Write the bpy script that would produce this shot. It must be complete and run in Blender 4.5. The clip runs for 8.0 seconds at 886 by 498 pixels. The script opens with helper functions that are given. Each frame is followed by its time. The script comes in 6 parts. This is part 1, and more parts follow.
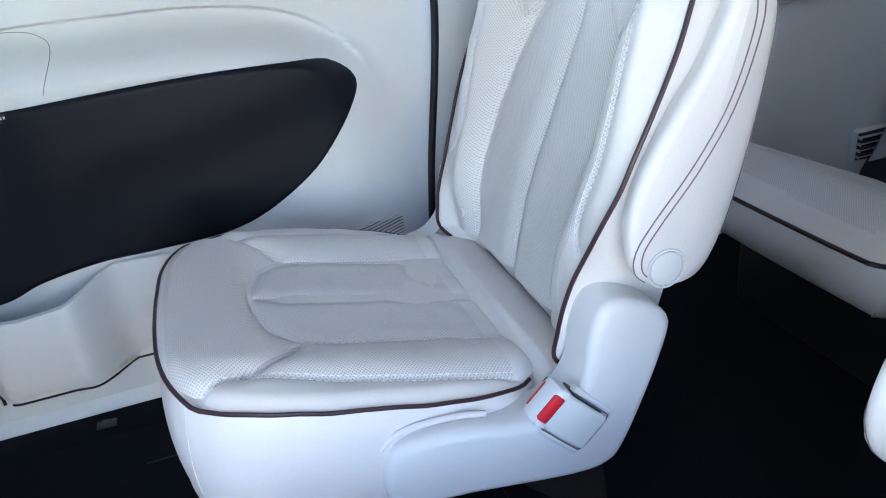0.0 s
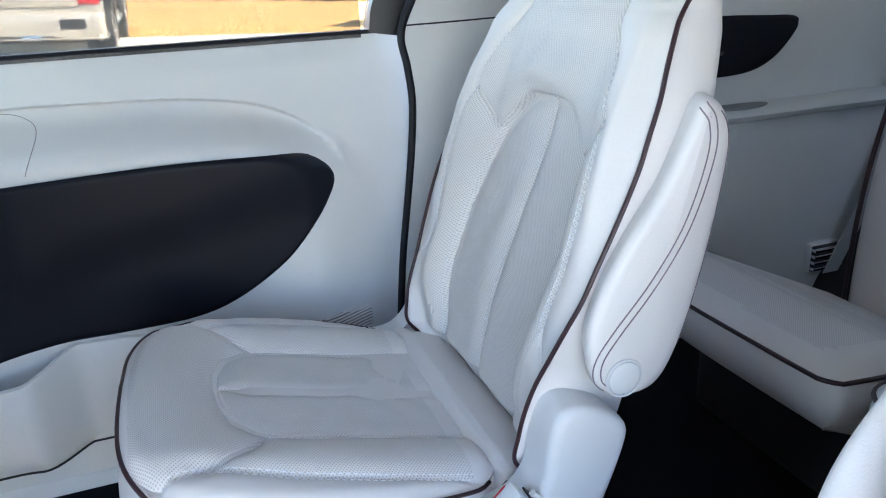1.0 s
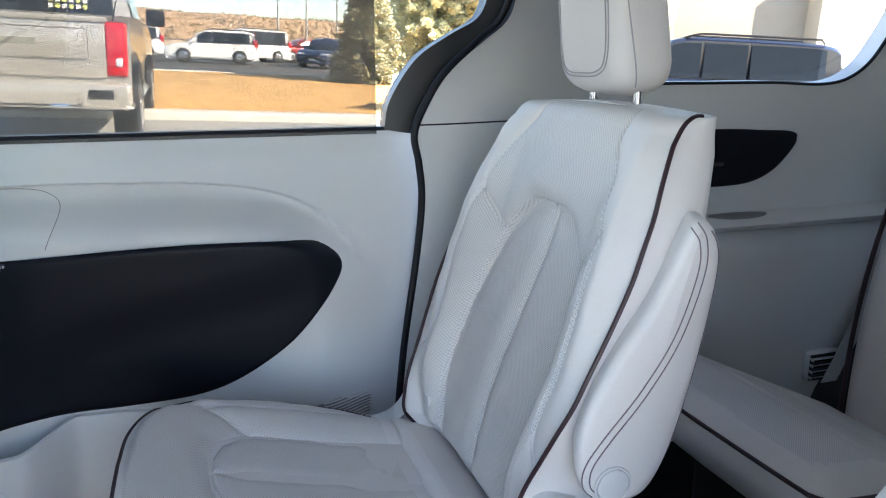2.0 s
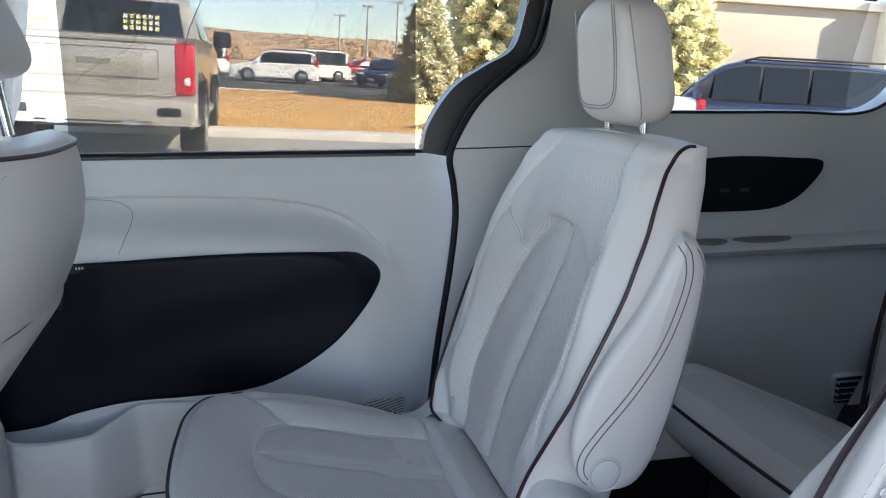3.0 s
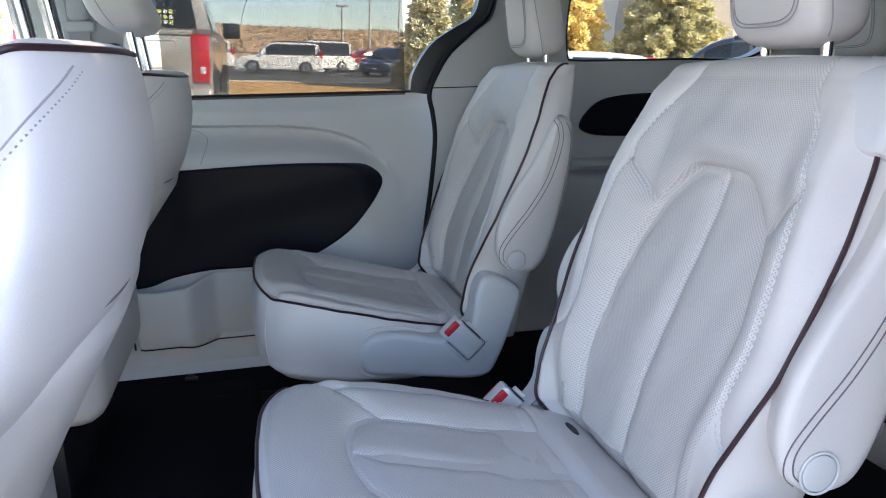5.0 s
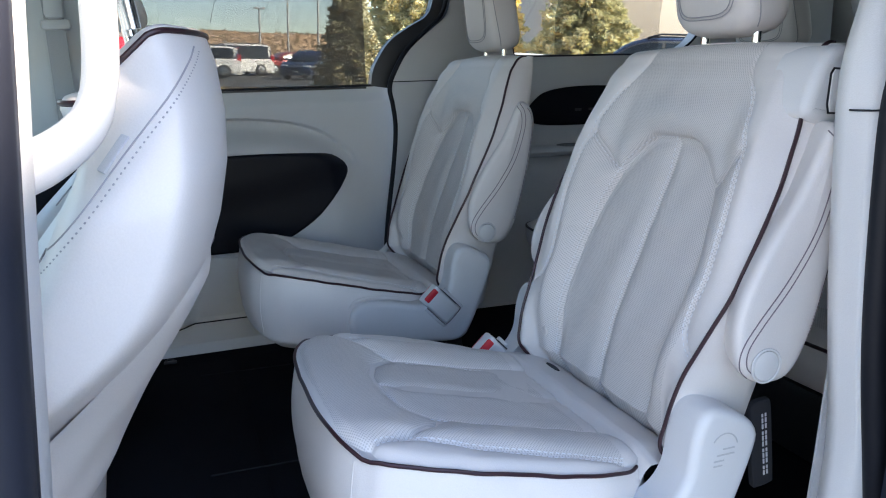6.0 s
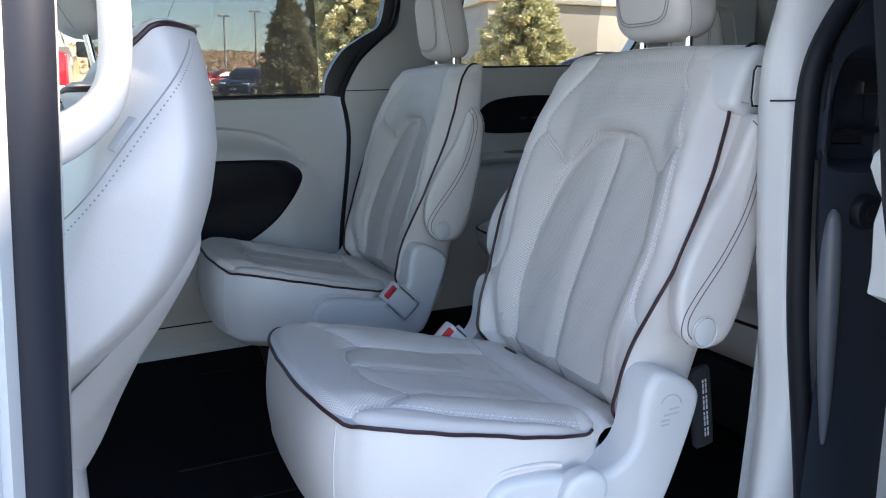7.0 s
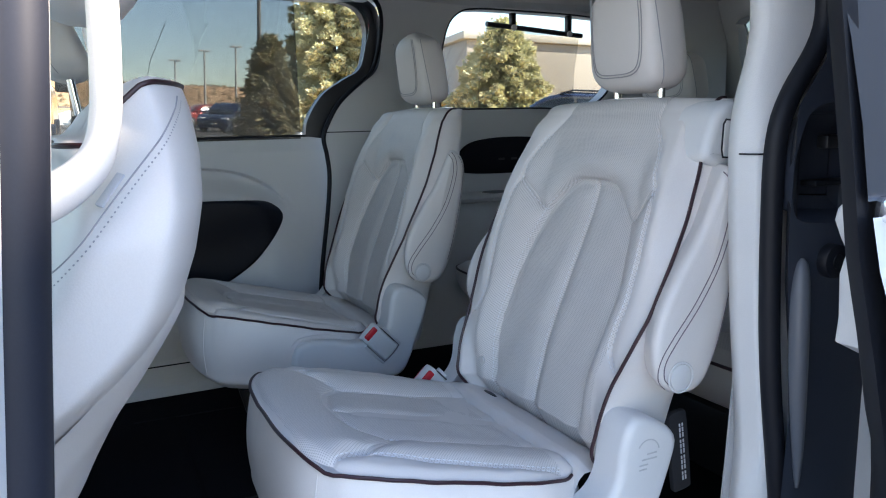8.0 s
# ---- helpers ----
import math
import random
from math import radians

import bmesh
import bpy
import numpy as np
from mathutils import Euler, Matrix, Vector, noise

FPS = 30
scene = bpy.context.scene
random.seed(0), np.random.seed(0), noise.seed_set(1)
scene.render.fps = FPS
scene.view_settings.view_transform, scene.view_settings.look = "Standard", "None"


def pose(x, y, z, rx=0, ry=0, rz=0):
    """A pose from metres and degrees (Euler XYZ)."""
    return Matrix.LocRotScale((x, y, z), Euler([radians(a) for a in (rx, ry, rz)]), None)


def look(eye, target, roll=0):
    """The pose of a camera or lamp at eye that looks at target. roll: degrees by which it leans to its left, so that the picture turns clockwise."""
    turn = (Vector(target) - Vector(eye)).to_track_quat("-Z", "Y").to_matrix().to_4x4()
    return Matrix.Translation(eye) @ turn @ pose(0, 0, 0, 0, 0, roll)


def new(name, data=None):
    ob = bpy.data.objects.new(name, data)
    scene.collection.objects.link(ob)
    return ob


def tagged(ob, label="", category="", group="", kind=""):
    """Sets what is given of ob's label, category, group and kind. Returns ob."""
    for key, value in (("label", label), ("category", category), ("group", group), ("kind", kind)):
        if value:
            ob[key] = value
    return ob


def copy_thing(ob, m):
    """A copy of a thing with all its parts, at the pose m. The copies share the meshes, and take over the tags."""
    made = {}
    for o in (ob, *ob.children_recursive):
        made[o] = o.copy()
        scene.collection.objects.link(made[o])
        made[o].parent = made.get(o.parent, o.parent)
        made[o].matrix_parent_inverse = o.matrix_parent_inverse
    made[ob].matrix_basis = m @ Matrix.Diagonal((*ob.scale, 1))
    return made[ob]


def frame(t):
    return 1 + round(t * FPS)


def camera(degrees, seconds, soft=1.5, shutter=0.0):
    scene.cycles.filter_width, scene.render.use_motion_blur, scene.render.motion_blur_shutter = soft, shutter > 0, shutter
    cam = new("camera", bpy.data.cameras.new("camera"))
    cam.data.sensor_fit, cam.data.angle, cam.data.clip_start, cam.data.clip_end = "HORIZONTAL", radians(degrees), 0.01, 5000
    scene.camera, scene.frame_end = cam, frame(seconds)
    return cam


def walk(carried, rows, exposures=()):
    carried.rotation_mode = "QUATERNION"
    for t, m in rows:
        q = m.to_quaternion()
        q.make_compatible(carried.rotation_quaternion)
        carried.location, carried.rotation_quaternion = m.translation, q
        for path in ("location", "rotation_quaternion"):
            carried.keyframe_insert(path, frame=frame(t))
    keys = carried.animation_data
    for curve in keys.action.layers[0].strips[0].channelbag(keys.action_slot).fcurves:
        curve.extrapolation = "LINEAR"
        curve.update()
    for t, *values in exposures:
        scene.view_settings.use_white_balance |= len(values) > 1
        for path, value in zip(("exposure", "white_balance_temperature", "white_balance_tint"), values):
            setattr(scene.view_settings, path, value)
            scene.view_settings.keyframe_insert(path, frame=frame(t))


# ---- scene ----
from mathutils.bvhtree import BVHTree

cam = camera(61.2, 8.0, soft=1.1)
PATH = [
    (0, (-0.375, -0.409, 0.769), (0.114, 1.312, -0.124), -6.7),
    (0.5, (-0.376, -0.417, 0.782), (0.172, 1.329, -0.025), -4.8),
    (1, (-0.378, -0.426, 0.796), (0.232, 1.348, 0.103), -2.9),
    (1.5, (-0.381, -0.44, 0.814), (0.258, 1.365, 0.236), -1.2),
    (2, (-0.381, -0.451, 0.824), (0.24, 1.387, 0.337), 0.1),
    (2.2, (-0.384, -0.463, 0.827), (0.219, 1.388, 0.37), 0.4),
    (3.3, (-0.372, -0.636, 0.842), (0.074, 1.263, 0.401), 0.3),
    (3.5, (-0.389, -0.696, 0.835), (0.034, 1.205, 0.382), 0.1),
    (4, (-0.411, -0.855, 0.82), (-0.027, 1.048, 0.341), -0.4),
    (4.5, (-0.436, -1.035, 0.799), (-0.021, 0.86, 0.314), -0.8),
    (4.7, (-0.439, -1.095, 0.781), (-0.012, 0.801, 0.309), -0.9),
    (5.8, (-0.586, -1.256, 0.75), (0.034, 0.587, 0.283), -1.5),
    (6, (-0.608, -1.281, 0.745), (0.047, 0.551, 0.281), -1.5),
    (6.5, (-0.651, -1.318, 0.729), (0.09, 0.484, 0.278), -1.7),
    (7, (-0.667, -1.342, 0.721), (0.135, 0.441, 0.298), -1.5),
    (7.5, (-0.676, -1.35, 0.73), (0.162, 0.426, 0.349), -1.3),
    (8, (-0.674, -1.353, 0.741), (0.187, 0.42, 0.406), -1.2),
]
walk(cam, [(t, look(eye, target, roll)) for t, eye, target, roll in PATH],
     exposures=[(0.0, 4.6, 6900, 18), (1.0, 4.38, 6850, 18), (2.0, 3.97, 6900, 19), (3.5, 3.42, 6850, 20), (4.5, 3.29, 6900, 20), (6.0, 2.88, 6700, 17), (8.0, 2.73, 6600, 16)])

# ---- light ----
world = bpy.data.worlds.new("sky")
scene.world = world
world.use_nodes = True
SUN_EL, SUN_AZ = 32.0, 34.0  # degrees; azimuth from the rear of the van towards its left side
sky = world.node_tree.nodes.new("ShaderNodeTexSky")
sky.sky_type, sky.sun_disc = "NISHITA", False
sky.sun_elevation, sky.sun_rotation = radians(SUN_EL), radians(90 + SUN_AZ)
sky.air_density, sky.dust_density, sky.ozone_density = 1.0, 0.2, 1.5
back = world.node_tree.nodes["Background"]
world.node_tree.links.new(sky.outputs["Color"], back.inputs["Color"])
back.inputs["Strength"].default_value = 0.105
sun = new("sun", bpy.data.lights.new("sun", "SUN"))
sun.data.energy, sun.data.angle, sun.data.color = 4.7, radians(0.6), (1.0, 0.90, 0.74)
e, a = radians(SUN_EL), radians(SUN_AZ)
toward = Vector((math.cos(e) * math.cos(a), -math.cos(e) * math.sin(a), math.sin(e)))
sun.matrix_world = look(toward * 40, (0, 0, 0))

# ---- building helpers ----
def thing(name, label, category, group="", kind="", at=(0, 0, 0)):
    """An Empty at the base of a thing, to which its parts are parented."""
    ob = tagged(new(name), label, category, group, kind)
    ob.empty_display_size = 0.05
    ob.location = at
    return ob


def mesh_object(name, bm, mats, sharp=40):
    bmesh.ops.recalc_face_normals(bm, faces=bm.faces)
    me = bpy.data.meshes.new(name)
    bm.to_mesh(me)
    bm.free()
    for m in mats if isinstance(mats, (list, tuple)) else [mats]:
        me.materials.append(m)
    me.shade_smooth()
    me.set_sharp_from_angle(angle=radians(sharp))
    return new(name, me)


def part(name, bm, mats, parent, label="", sharp=40):
    """Links a bmesh as one mesh object under a thing or a part."""
    ob = mesh_object(name, bm, mats, sharp)
    ob.parent = parent
    return tagged(ob, label)


def solid(name, bm, mats, label, category, kind="structure", sharp=40):
    return tagged(mesh_object(name, bm, mats, sharp), label, category, "", kind)


def spline(pts, n, closed=False):
    """A smooth curve through pts, in n steps between neighbours."""
    p = [np.array(q, float) for q in pts]
    out, m = [], len(p)
    for i in range(m if closed else m - 1):
        a = p[(i - 1) % m] if closed or i else 2 * p[0] - p[1]
        b, c = p[i], p[(i + 1) % m]
        d = p[(i + 2) % m] if closed or i + 2 < m else 2 * p[-1] - p[-2]
        for k in range(n):
            t = k / n
            out.append(0.5 * (2 * b + (c - a) * t + (2 * a - 5 * b + 4 * c - d) * t * t + (3 * b - a - 3 * c + d) * t ** 3))
    if not closed:
        out.append(p[-1])
    return out


def resample(pts, n, closed=False):
    p = np.array(pts, float)
    if closed:
        p = np.vstack([p, p[:1]])
    s = np.concatenate([[0], np.cumsum(np.linalg.norm(np.diff(p, axis=0), axis=1))])
    q = np.linspace(0, s[-1], n + 1)[:-1] if closed else np.linspace(0, s[-1], n)
    return np.stack([np.interp(q, s, p[:, k]) for k in range(p.shape[1])], 1)


def skin(bm, rings, closed=True, cap=(True, True), mat=0):
    """Faces between rings of the same length."""
    vs = [[bm.verts.new(tuple(p)) for p in r] for r in rings]
    n = len(vs[0])
    for a, b in zip(vs, vs[1:]):
        for i in range(n if closed else n - 1):
            j = (i + 1) % n
            bm.faces.new((a[i], a[j], b[j], b[i])).material_index = mat
    if closed and cap[0]:
        bm.faces.new(vs[0]).material_index = mat
    if closed and cap[1]:
        bm.faces.new(vs[-1][::-1]).material_index = mat
    return vs


def tube(bm, pts, r, seg=8, closed=False, mat=0):
    """A round bar along pts."""
    p = [Vector(tuple(q)) for q in pts]
    n, rings, nrm = len(p), [], None
    for i in range(n):
        a = p[(i - 1) % n] if closed or i else p[0]
        b = p[(i + 1) % n] if closed or i < n - 1 else p[-1]
        t = (b - a).normalized()
        if nrm is None:
            nrm = t.orthogonal().normalized()
        nrm = (nrm - t * nrm.dot(t)).normalized()
        bi = t.cross(nrm)
        rr = r[i] if isinstance(r, (list, tuple)) else r
        rings.append([p[i] + rr * (math.cos(6.28319 * k / seg) * nrm + math.sin(6.28319 * k / seg) * bi) for k in range(seg)])
    if closed:
        rings.append(rings[0])
        skin(bm, rings, cap=(False, False), mat=mat)
    else:
        skin(bm, rings, mat=mat)


def inset(poly, d):
    """A closed 2D outline moved inwards by d."""
    p = np.array(poly, float)
    q, r = np.roll(p, 1, 0), np.roll(p, -1, 0)
    area = 0.5 * np.sum(p[:, 0] * r[:, 1] - r[:, 0] * p[:, 1])
    e1, e2 = p - q, r - p
    e1 = e1 / (np.linalg.norm(e1, axis=1, keepdims=True) + 1e-12)
    e2 = e2 / (np.linalg.norm(e2, axis=1, keepdims=True) + 1e-12)
    n1 = np.stack([-e1[:, 1], e1[:, 0]], 1)
    n2 = np.stack([-e2[:, 1], e2[:, 0]], 1)
    n = n1 + n2
    n = n / np.maximum(np.sum(n * n, axis=1, keepdims=True) / 2, 0.35)
    return p + n * d * (1 if area > 0 else -1)


def pillow(bm, poly, place, d0, d1, r0, r1, steps=4, mat=0, bulge=0.0):
    """A slab with outline poly from depth d0 to d1, its edges rounded by r0 and r1; place(a, b, depth) gives the point."""
    rings, s = [], 1 if d1 > d0 else -1
    for k in range(steps + 1):
        w = 1.5708 * k / steps
        rings.append([place(a, b, d0 + s * r0 * (1 - math.sin(w))) for a, b in inset(poly, r0 * (1 - math.cos(1.5708 - w)))])
    for k in range(steps + 1):
        w = 1.5708 * k / steps
        rings.append([place(a, b, d1 - s * r1 * (1 - math.sin(w))) for a, b in inset(poly, r1 * (1 - math.cos(w)))])
    if bulge:
        c = np.mean(np.array(poly, float), axis=0)
        last = inset(poly, r1)
        for f in (0.96, 0.9, 0.82, 0.7, 0.55, 0.38, 0.2, 0.07):
            rings.append([place(c[0] + (a - c[0]) * f, c[1] + (b - c[1]) * f, d1 + s * bulge * (1 - f * f)) for a, b in last])
    skin(bm, rings, mat=mat)


def box(bm, lo, hi, bevel=0.0, m=None, mat=0, seg=2):
    """A box between two corners with rounded edges."""
    r = bmesh.ops.create_cube(bm, size=1.0)
    vs = r["verts"]
    lo, hi = Vector(lo), Vector(hi)
    for v in vs:
        v.co = Vector([lo[i] + (v.co[i] + 0.5) * (hi[i] - lo[i]) for i in range(3)])
    fs = list({f for v in vs for f in v.link_faces})
    if bevel:
        es = list({e for v in vs for e in v.link_edges})
        g = bmesh.ops.bevel(bm, geom=es, offset=bevel, segments=seg, profile=0.5, affect="EDGES")
        fs = list({f for f in fs if f.is_valid} | set(g["faces"]))
    for f in fs:
        f.material_index = mat
    if m is not None:
        for v in {v for f in fs for v in f.verts}:
            v.co = m @ v.co
    return fs


def cyl(bm, a, b, r, seg=24, bevel=0.0, mat=0):
    """A round bar from a to b with softened rims."""
    a, b = Vector(a), Vector(b)
    d = (b - a).normalized()
    u = d.orthogonal().normalized()
    w = d.cross(u)
    ln = (b - a).length
    prof = [(0, r)] if not bevel else [(0, r - bevel), (bevel * 0.3, r - bevel * 0.3), (bevel, r)]
    prof = prof + [(ln - h, q) for h, q in reversed(prof)]
    skin(bm, [[a + d * h + q * (math.cos(6.28319 * k / seg) * u + math.sin(6.28319 * k / seg) * w) for k in range(seg)] for h, q in prof], mat=mat)


def sheet(bm, us, vs, fn, mat=None):
    """A grid over us and vs; fn(u, v) gives the point, mat(u, v) the material slot of a face."""
    g = [[bm.verts.new(tuple(fn(u, v))) for u in us] for v in vs]
    for j in range(len(vs) - 1):
        for i in range(len(us) - 1):
            f = bm.faces.new((g[j][i], g[j][i + 1], g[j + 1][i + 1], g[j + 1][i]))
            if mat:
                f.material_index = mat((us[i] + us[i + 1]) / 2, (vs[j] + vs[j + 1]) / 2)
    return g


def seam_distance(px, py, line):
    """How far the points lie from a polyline."""
    best = np.full(np.shape(px), 9.0)
    for (ax, ay), (bx, by) in zip(line, line[1:]):
        dx, dy = bx - ax, by - ay
        t = np.clip(((px - ax) * dx + (py - ay) * dy) / (dx * dx + dy * dy + 1e-12), 0, 1)
        best = np.minimum(best, np.hypot(px - ax - t * dx, py - ay - t * dy))
    return best


def inside(px, py, poly):
    """Which points lie inside a closed outline."""
    hit = np.zeros(np.shape(px), bool)
    for (ax, ay), (bx, by) in zip(poly, list(poly[1:]) + [poly[0]]):
        if ay == by:
            continue
        hit ^= ((ay > py) != (by > py)) & (px < (bx - ax) * (py - ay) / (by - ay) + ax)
    return hit


def smooth(a, b, x):
    t = np.clip((np.asarray(x, float) - a) / (b - a), 0, 1)
    return t * t * (3 - 2 * t)


def stitches(bm, pts, normal, length=0.0048, gap=0.0032, r=0.0008):
    """Short raised threads along a line."""
    p = np.array([tuple(q) for q in pts], float)
    s = np.concatenate([[0], np.cumsum(np.linalg.norm(np.diff(p, axis=0), axis=1))])
    k, n = 0.0, Vector(normal)
    while k + length < s[-1]:
        a = Vector([np.interp(k, s, p[:, i]) for i in range(3)])
        b = Vector([np.interp(k + length, s, p[:, i]) for i in range(3)])
        t = (b - a).normalized()
        w = t.cross(n).normalized() * r
        h = n * r
        ring = lambda c, f: [c + w * f, c + h * f, c - w * f, c - h * f]
        skin(bm, [ring(a, 0.5), ring(a.lerp(b, 0.2), 1), ring(a.lerp(b, 0.8), 1), ring(b, 0.5)])
        k += length + gap

# ---- materials ----
def material(name, rgb, rough=0.5, metal=0.0, grain=0.0, grain_size=0.002, bump=0.0, vary=0.06, vary_size=0.15, spec=0.5, coat=0.0, sheen=0.0):
    """A surface with a fine grain and broad, faint unevenness of tone."""
    m = bpy.data.materials.new(name)
    m.use_nodes = True
    nt = m.node_tree
    N, L = nt.nodes, nt.links
    p = N["Principled BSDF"]
    p.inputs["Roughness"].default_value, p.inputs["Metallic"].default_value = rough, metal
    p.inputs["Specular IOR Level"].default_value = spec
    p.inputs["Coat Weight"].default_value = coat
    p.inputs["Sheen Weight"].default_value = sheen
    tc = N.new("ShaderNodeTexCoord")
    big = N.new("ShaderNodeTexNoise")
    big.inputs["Scale"].default_value, big.inputs["Detail"].default_value = 1 / vary_size, 5
    L.new(tc.outputs["Object"], big.inputs["Vector"])
    fine = N.new("ShaderNodeTexNoise")
    fine.inputs["Scale"].default_value, fine.inputs["Detail"].default_value = 1 / grain_size, 3
    L.new(tc.outputs["Object"], fine.inputs["Vector"])
    add = N.new("ShaderNodeMath")
    add.operation = "MULTIPLY_ADD"
    L.new(big.outputs["Fac"], add.inputs[0])
    add.inputs[1].default_value = vary * 2
    add.inputs[2].default_value = 1 - vary
    g = N.new("ShaderNodeMath")
    g.operation = "MULTIPLY_ADD"
    L.new(fine.outputs["Fac"], g.inputs[0])
    g.inputs[1].default_value = grain * 2
    L.new(add.outputs[0], g.inputs[2])
    mul = N.new("ShaderNodeMix")
    mul.data_type, mul.blend_type = "RGBA", "MULTIPLY"
    mul.inputs["Factor"].default_value = 1
    mul.inputs["A"].default_value = (*rgb, 1)
    L.new(g.outputs[0], mul.inputs["B"])
    L.new(mul.outputs["Result"], p.inputs["Base Color"])
    rg = N.new("ShaderNodeMath")
    rg.operation = "MULTIPLY_ADD"
    L.new(big.outputs["Fac"], rg.inputs[0])
    rg.inputs[1].default_value = 0.16
    rg.inputs[2].default_value = max(0.02, rough - 0.08)
    L.new(rg.outputs[0], p.inputs["Roughness"])
    if bump:
        b = N.new("ShaderNodeBump")
        b.inputs["Strength"].default_value, b.inputs["Distance"].default_value = bump, 0.001
        L.new(fine.outputs["Fac"], b.inputs["Height"])
        L.new(b.outputs["Normal"], p.inputs["Normal"])
    return m


def perforated(m, plane, pitch=0.0038, hole=0.0008, dark=0.70):
    """Adds staggered rows of small punched holes to a leather, in the plane named by two axes."""
    nt = m.node_tree
    N, L = nt.nodes, nt.links
    p = N["Principled BSDF"]
    tc = N.new("ShaderNodeTexCoord")
    sep = N.new("ShaderNodeSeparateXYZ")
    L.new(tc.outputs["Object"], sep.inputs[0])
    dist = []
    for off in (0.0, 0.5):
        com = N.new("ShaderNodeCombineXYZ")
        for k, ax in enumerate(plane):
            mu = N.new("ShaderNodeMath")
            mu.operation = "MULTIPLY_ADD"
            L.new(sep.outputs[ax], mu.inputs[0])
            mu.inputs[1].default_value = 1 / pitch
            mu.inputs[2].default_value = off + 40
            fr = N.new("ShaderNodeMath")
            fr.operation = "FRACT"
            L.new(mu.outputs[0], fr.inputs[0])
            sb = N.new("ShaderNodeMath")
            sb.operation = "SUBTRACT"
            L.new(fr.outputs[0], sb.inputs[0])
            sb.inputs[1].default_value = 0.5
            L.new(sb.outputs[0], com.inputs[k])
        le = N.new("ShaderNodeVectorMath")
        le.operation = "LENGTH"
        L.new(com.outputs[0], le.inputs[0])
        dist.append(le)
    mn = N.new("ShaderNodeMath")
    mn.operation = "MINIMUM"
    L.new(dist[0].outputs["Value"], mn.inputs[0])
    L.new(dist[1].outputs["Value"], mn.inputs[1])
    mr = N.new("ShaderNodeMapRange")
    mr.interpolation_type = "SMOOTHSTEP"
    L.new(mn.outputs[0], mr.inputs["Value"])
    mr.inputs["From Min"].default_value = hole / pitch * 0.7
    mr.inputs["From Max"].default_value = hole / pitch * 1.3
    mr.inputs["To Min"].default_value, mr.inputs["To Max"].default_value = dark, 1.0
    mul = N.new("ShaderNodeMix")
    mul.data_type, mul.blend_type = "RGBA", "MULTIPLY"
    mul.inputs["Factor"].default_value = 1
    L.new(p.inputs["Base Color"].links[0].from_socket, mul.inputs["A"])
    L.new(mr.outputs[0], mul.inputs["B"])
    L.new(mul.outputs["Result"], p.inputs["Base Color"])
    b = N.new("ShaderNodeBump")
    b.inputs["Strength"].default_value, b.inputs["Distance"].default_value = 0.5, 0.001
    L.new(mr.outputs[0], b.inputs["Height"])
    if p.inputs["Normal"].links:
        L.new(p.inputs["Normal"].links[0].from_socket, b.inputs["Normal"])
    L.new(b.outputs["Normal"], p.inputs["Normal"])
    return m


LEATHER = (0.672, 0.635, 0.610)
leather = material("leather", LEATHER, 0.42, grain=0.05, grain_size=0.0016, bump=0.18, vary=0.05)
PERF = tuple(0.98 * c for c in LEATHER)
leather_back = perforated(material("leather_perforated_upright", PERF, 0.45, grain=0.05, grain_size=0.0016, bump=0.15), "YZ")
leather_seat = perforated(material("leather_perforated_flat", PERF, 0.45, grain=0.05, grain_size=0.0016, bump=0.15), "XY")
piping_mat = material("piping", (0.030, 0.009, 0.013), 0.4, grain=0.05, vary=0.15, vary_size=0.05)
thread = material("thread", (0.74, 0.74, 0.75), 0.8)
dark_thread = material("dark_thread", (0.16, 0.13, 0.15), 0.8)
trim_light = material("light_moulded_plastic", (0.64, 0.64, 0.635), 0.5, grain=0.06, grain_size=0.0012, bump=0.25, vary=0.04, vary_size=0.3)
seat_plastic = material("seat_plastic", (0.64, 0.635, 0.63), 0.42, grain=0.05, grain_size=0.0011, bump=0.2, vary=0.04)
trim_black = material("black_soft_vinyl", (0.0055, 0.0066, 0.0110), 0.46, grain=0.2, grain_size=0.0015, bump=0.2, vary=0.15, spec=0.16)
black_plastic = material("black_plastic", (0.009, 0.010, 0.013), 0.42, grain=0.2, grain_size=0.001, bump=0.15, vary=0.2)
jamb_mat = material("grey_black_jamb_plastic", (0.034, 0.040, 0.056), 0.42, grain=0.15, grain_size=0.001, bump=0.1, vary=0.2, spec=0.3)
rubber = material("rubber_seal", (0.007, 0.008, 0.012), 0.55, grain=0.2, grain_size=0.002, vary=0.2, vary_size=0.08, spec=0.3)
carpet = material("carpet", (0.0065, 0.0072, 0.0095), 0.95, grain=0.6, grain_size=0.0018, bump=0.8, vary=0.3, vary_size=0.2, spec=0.06)
headlining = material("headlining_cloth", (0.60, 0.60, 0.59), 0.9, grain=0.12, grain_size=0.001, bump=0.3, vary=0.04, spec=0.2)
chrome = material("chrome", (0.75, 0.76, 0.78), 0.12, metal=1.0, vary=0.03)
steel = material("dark_steel", (0.08, 0.08, 0.085), 0.4, metal=0.8, vary=0.2)
red_plastic = material("red_plastic", (0.65, 0.02, 0.035), 0.35, vary=0.05)
white_plastic = material("white_plastic", (0.72, 0.72, 0.72), 0.4, vary=0.04)
webbing = material("belt_webbing", (0.33, 0.33, 0.335), 0.8, grain=0.3, grain_size=0.0015, bump=0.5, vary=0.06)
strap_black = material("black_webbing", (0.015, 0.015, 0.018), 0.75, grain=0.3, grain_size=0.0015, bump=0.5)
print_white = material("printed_white", (0.6, 0.6, 0.6), 0.6)
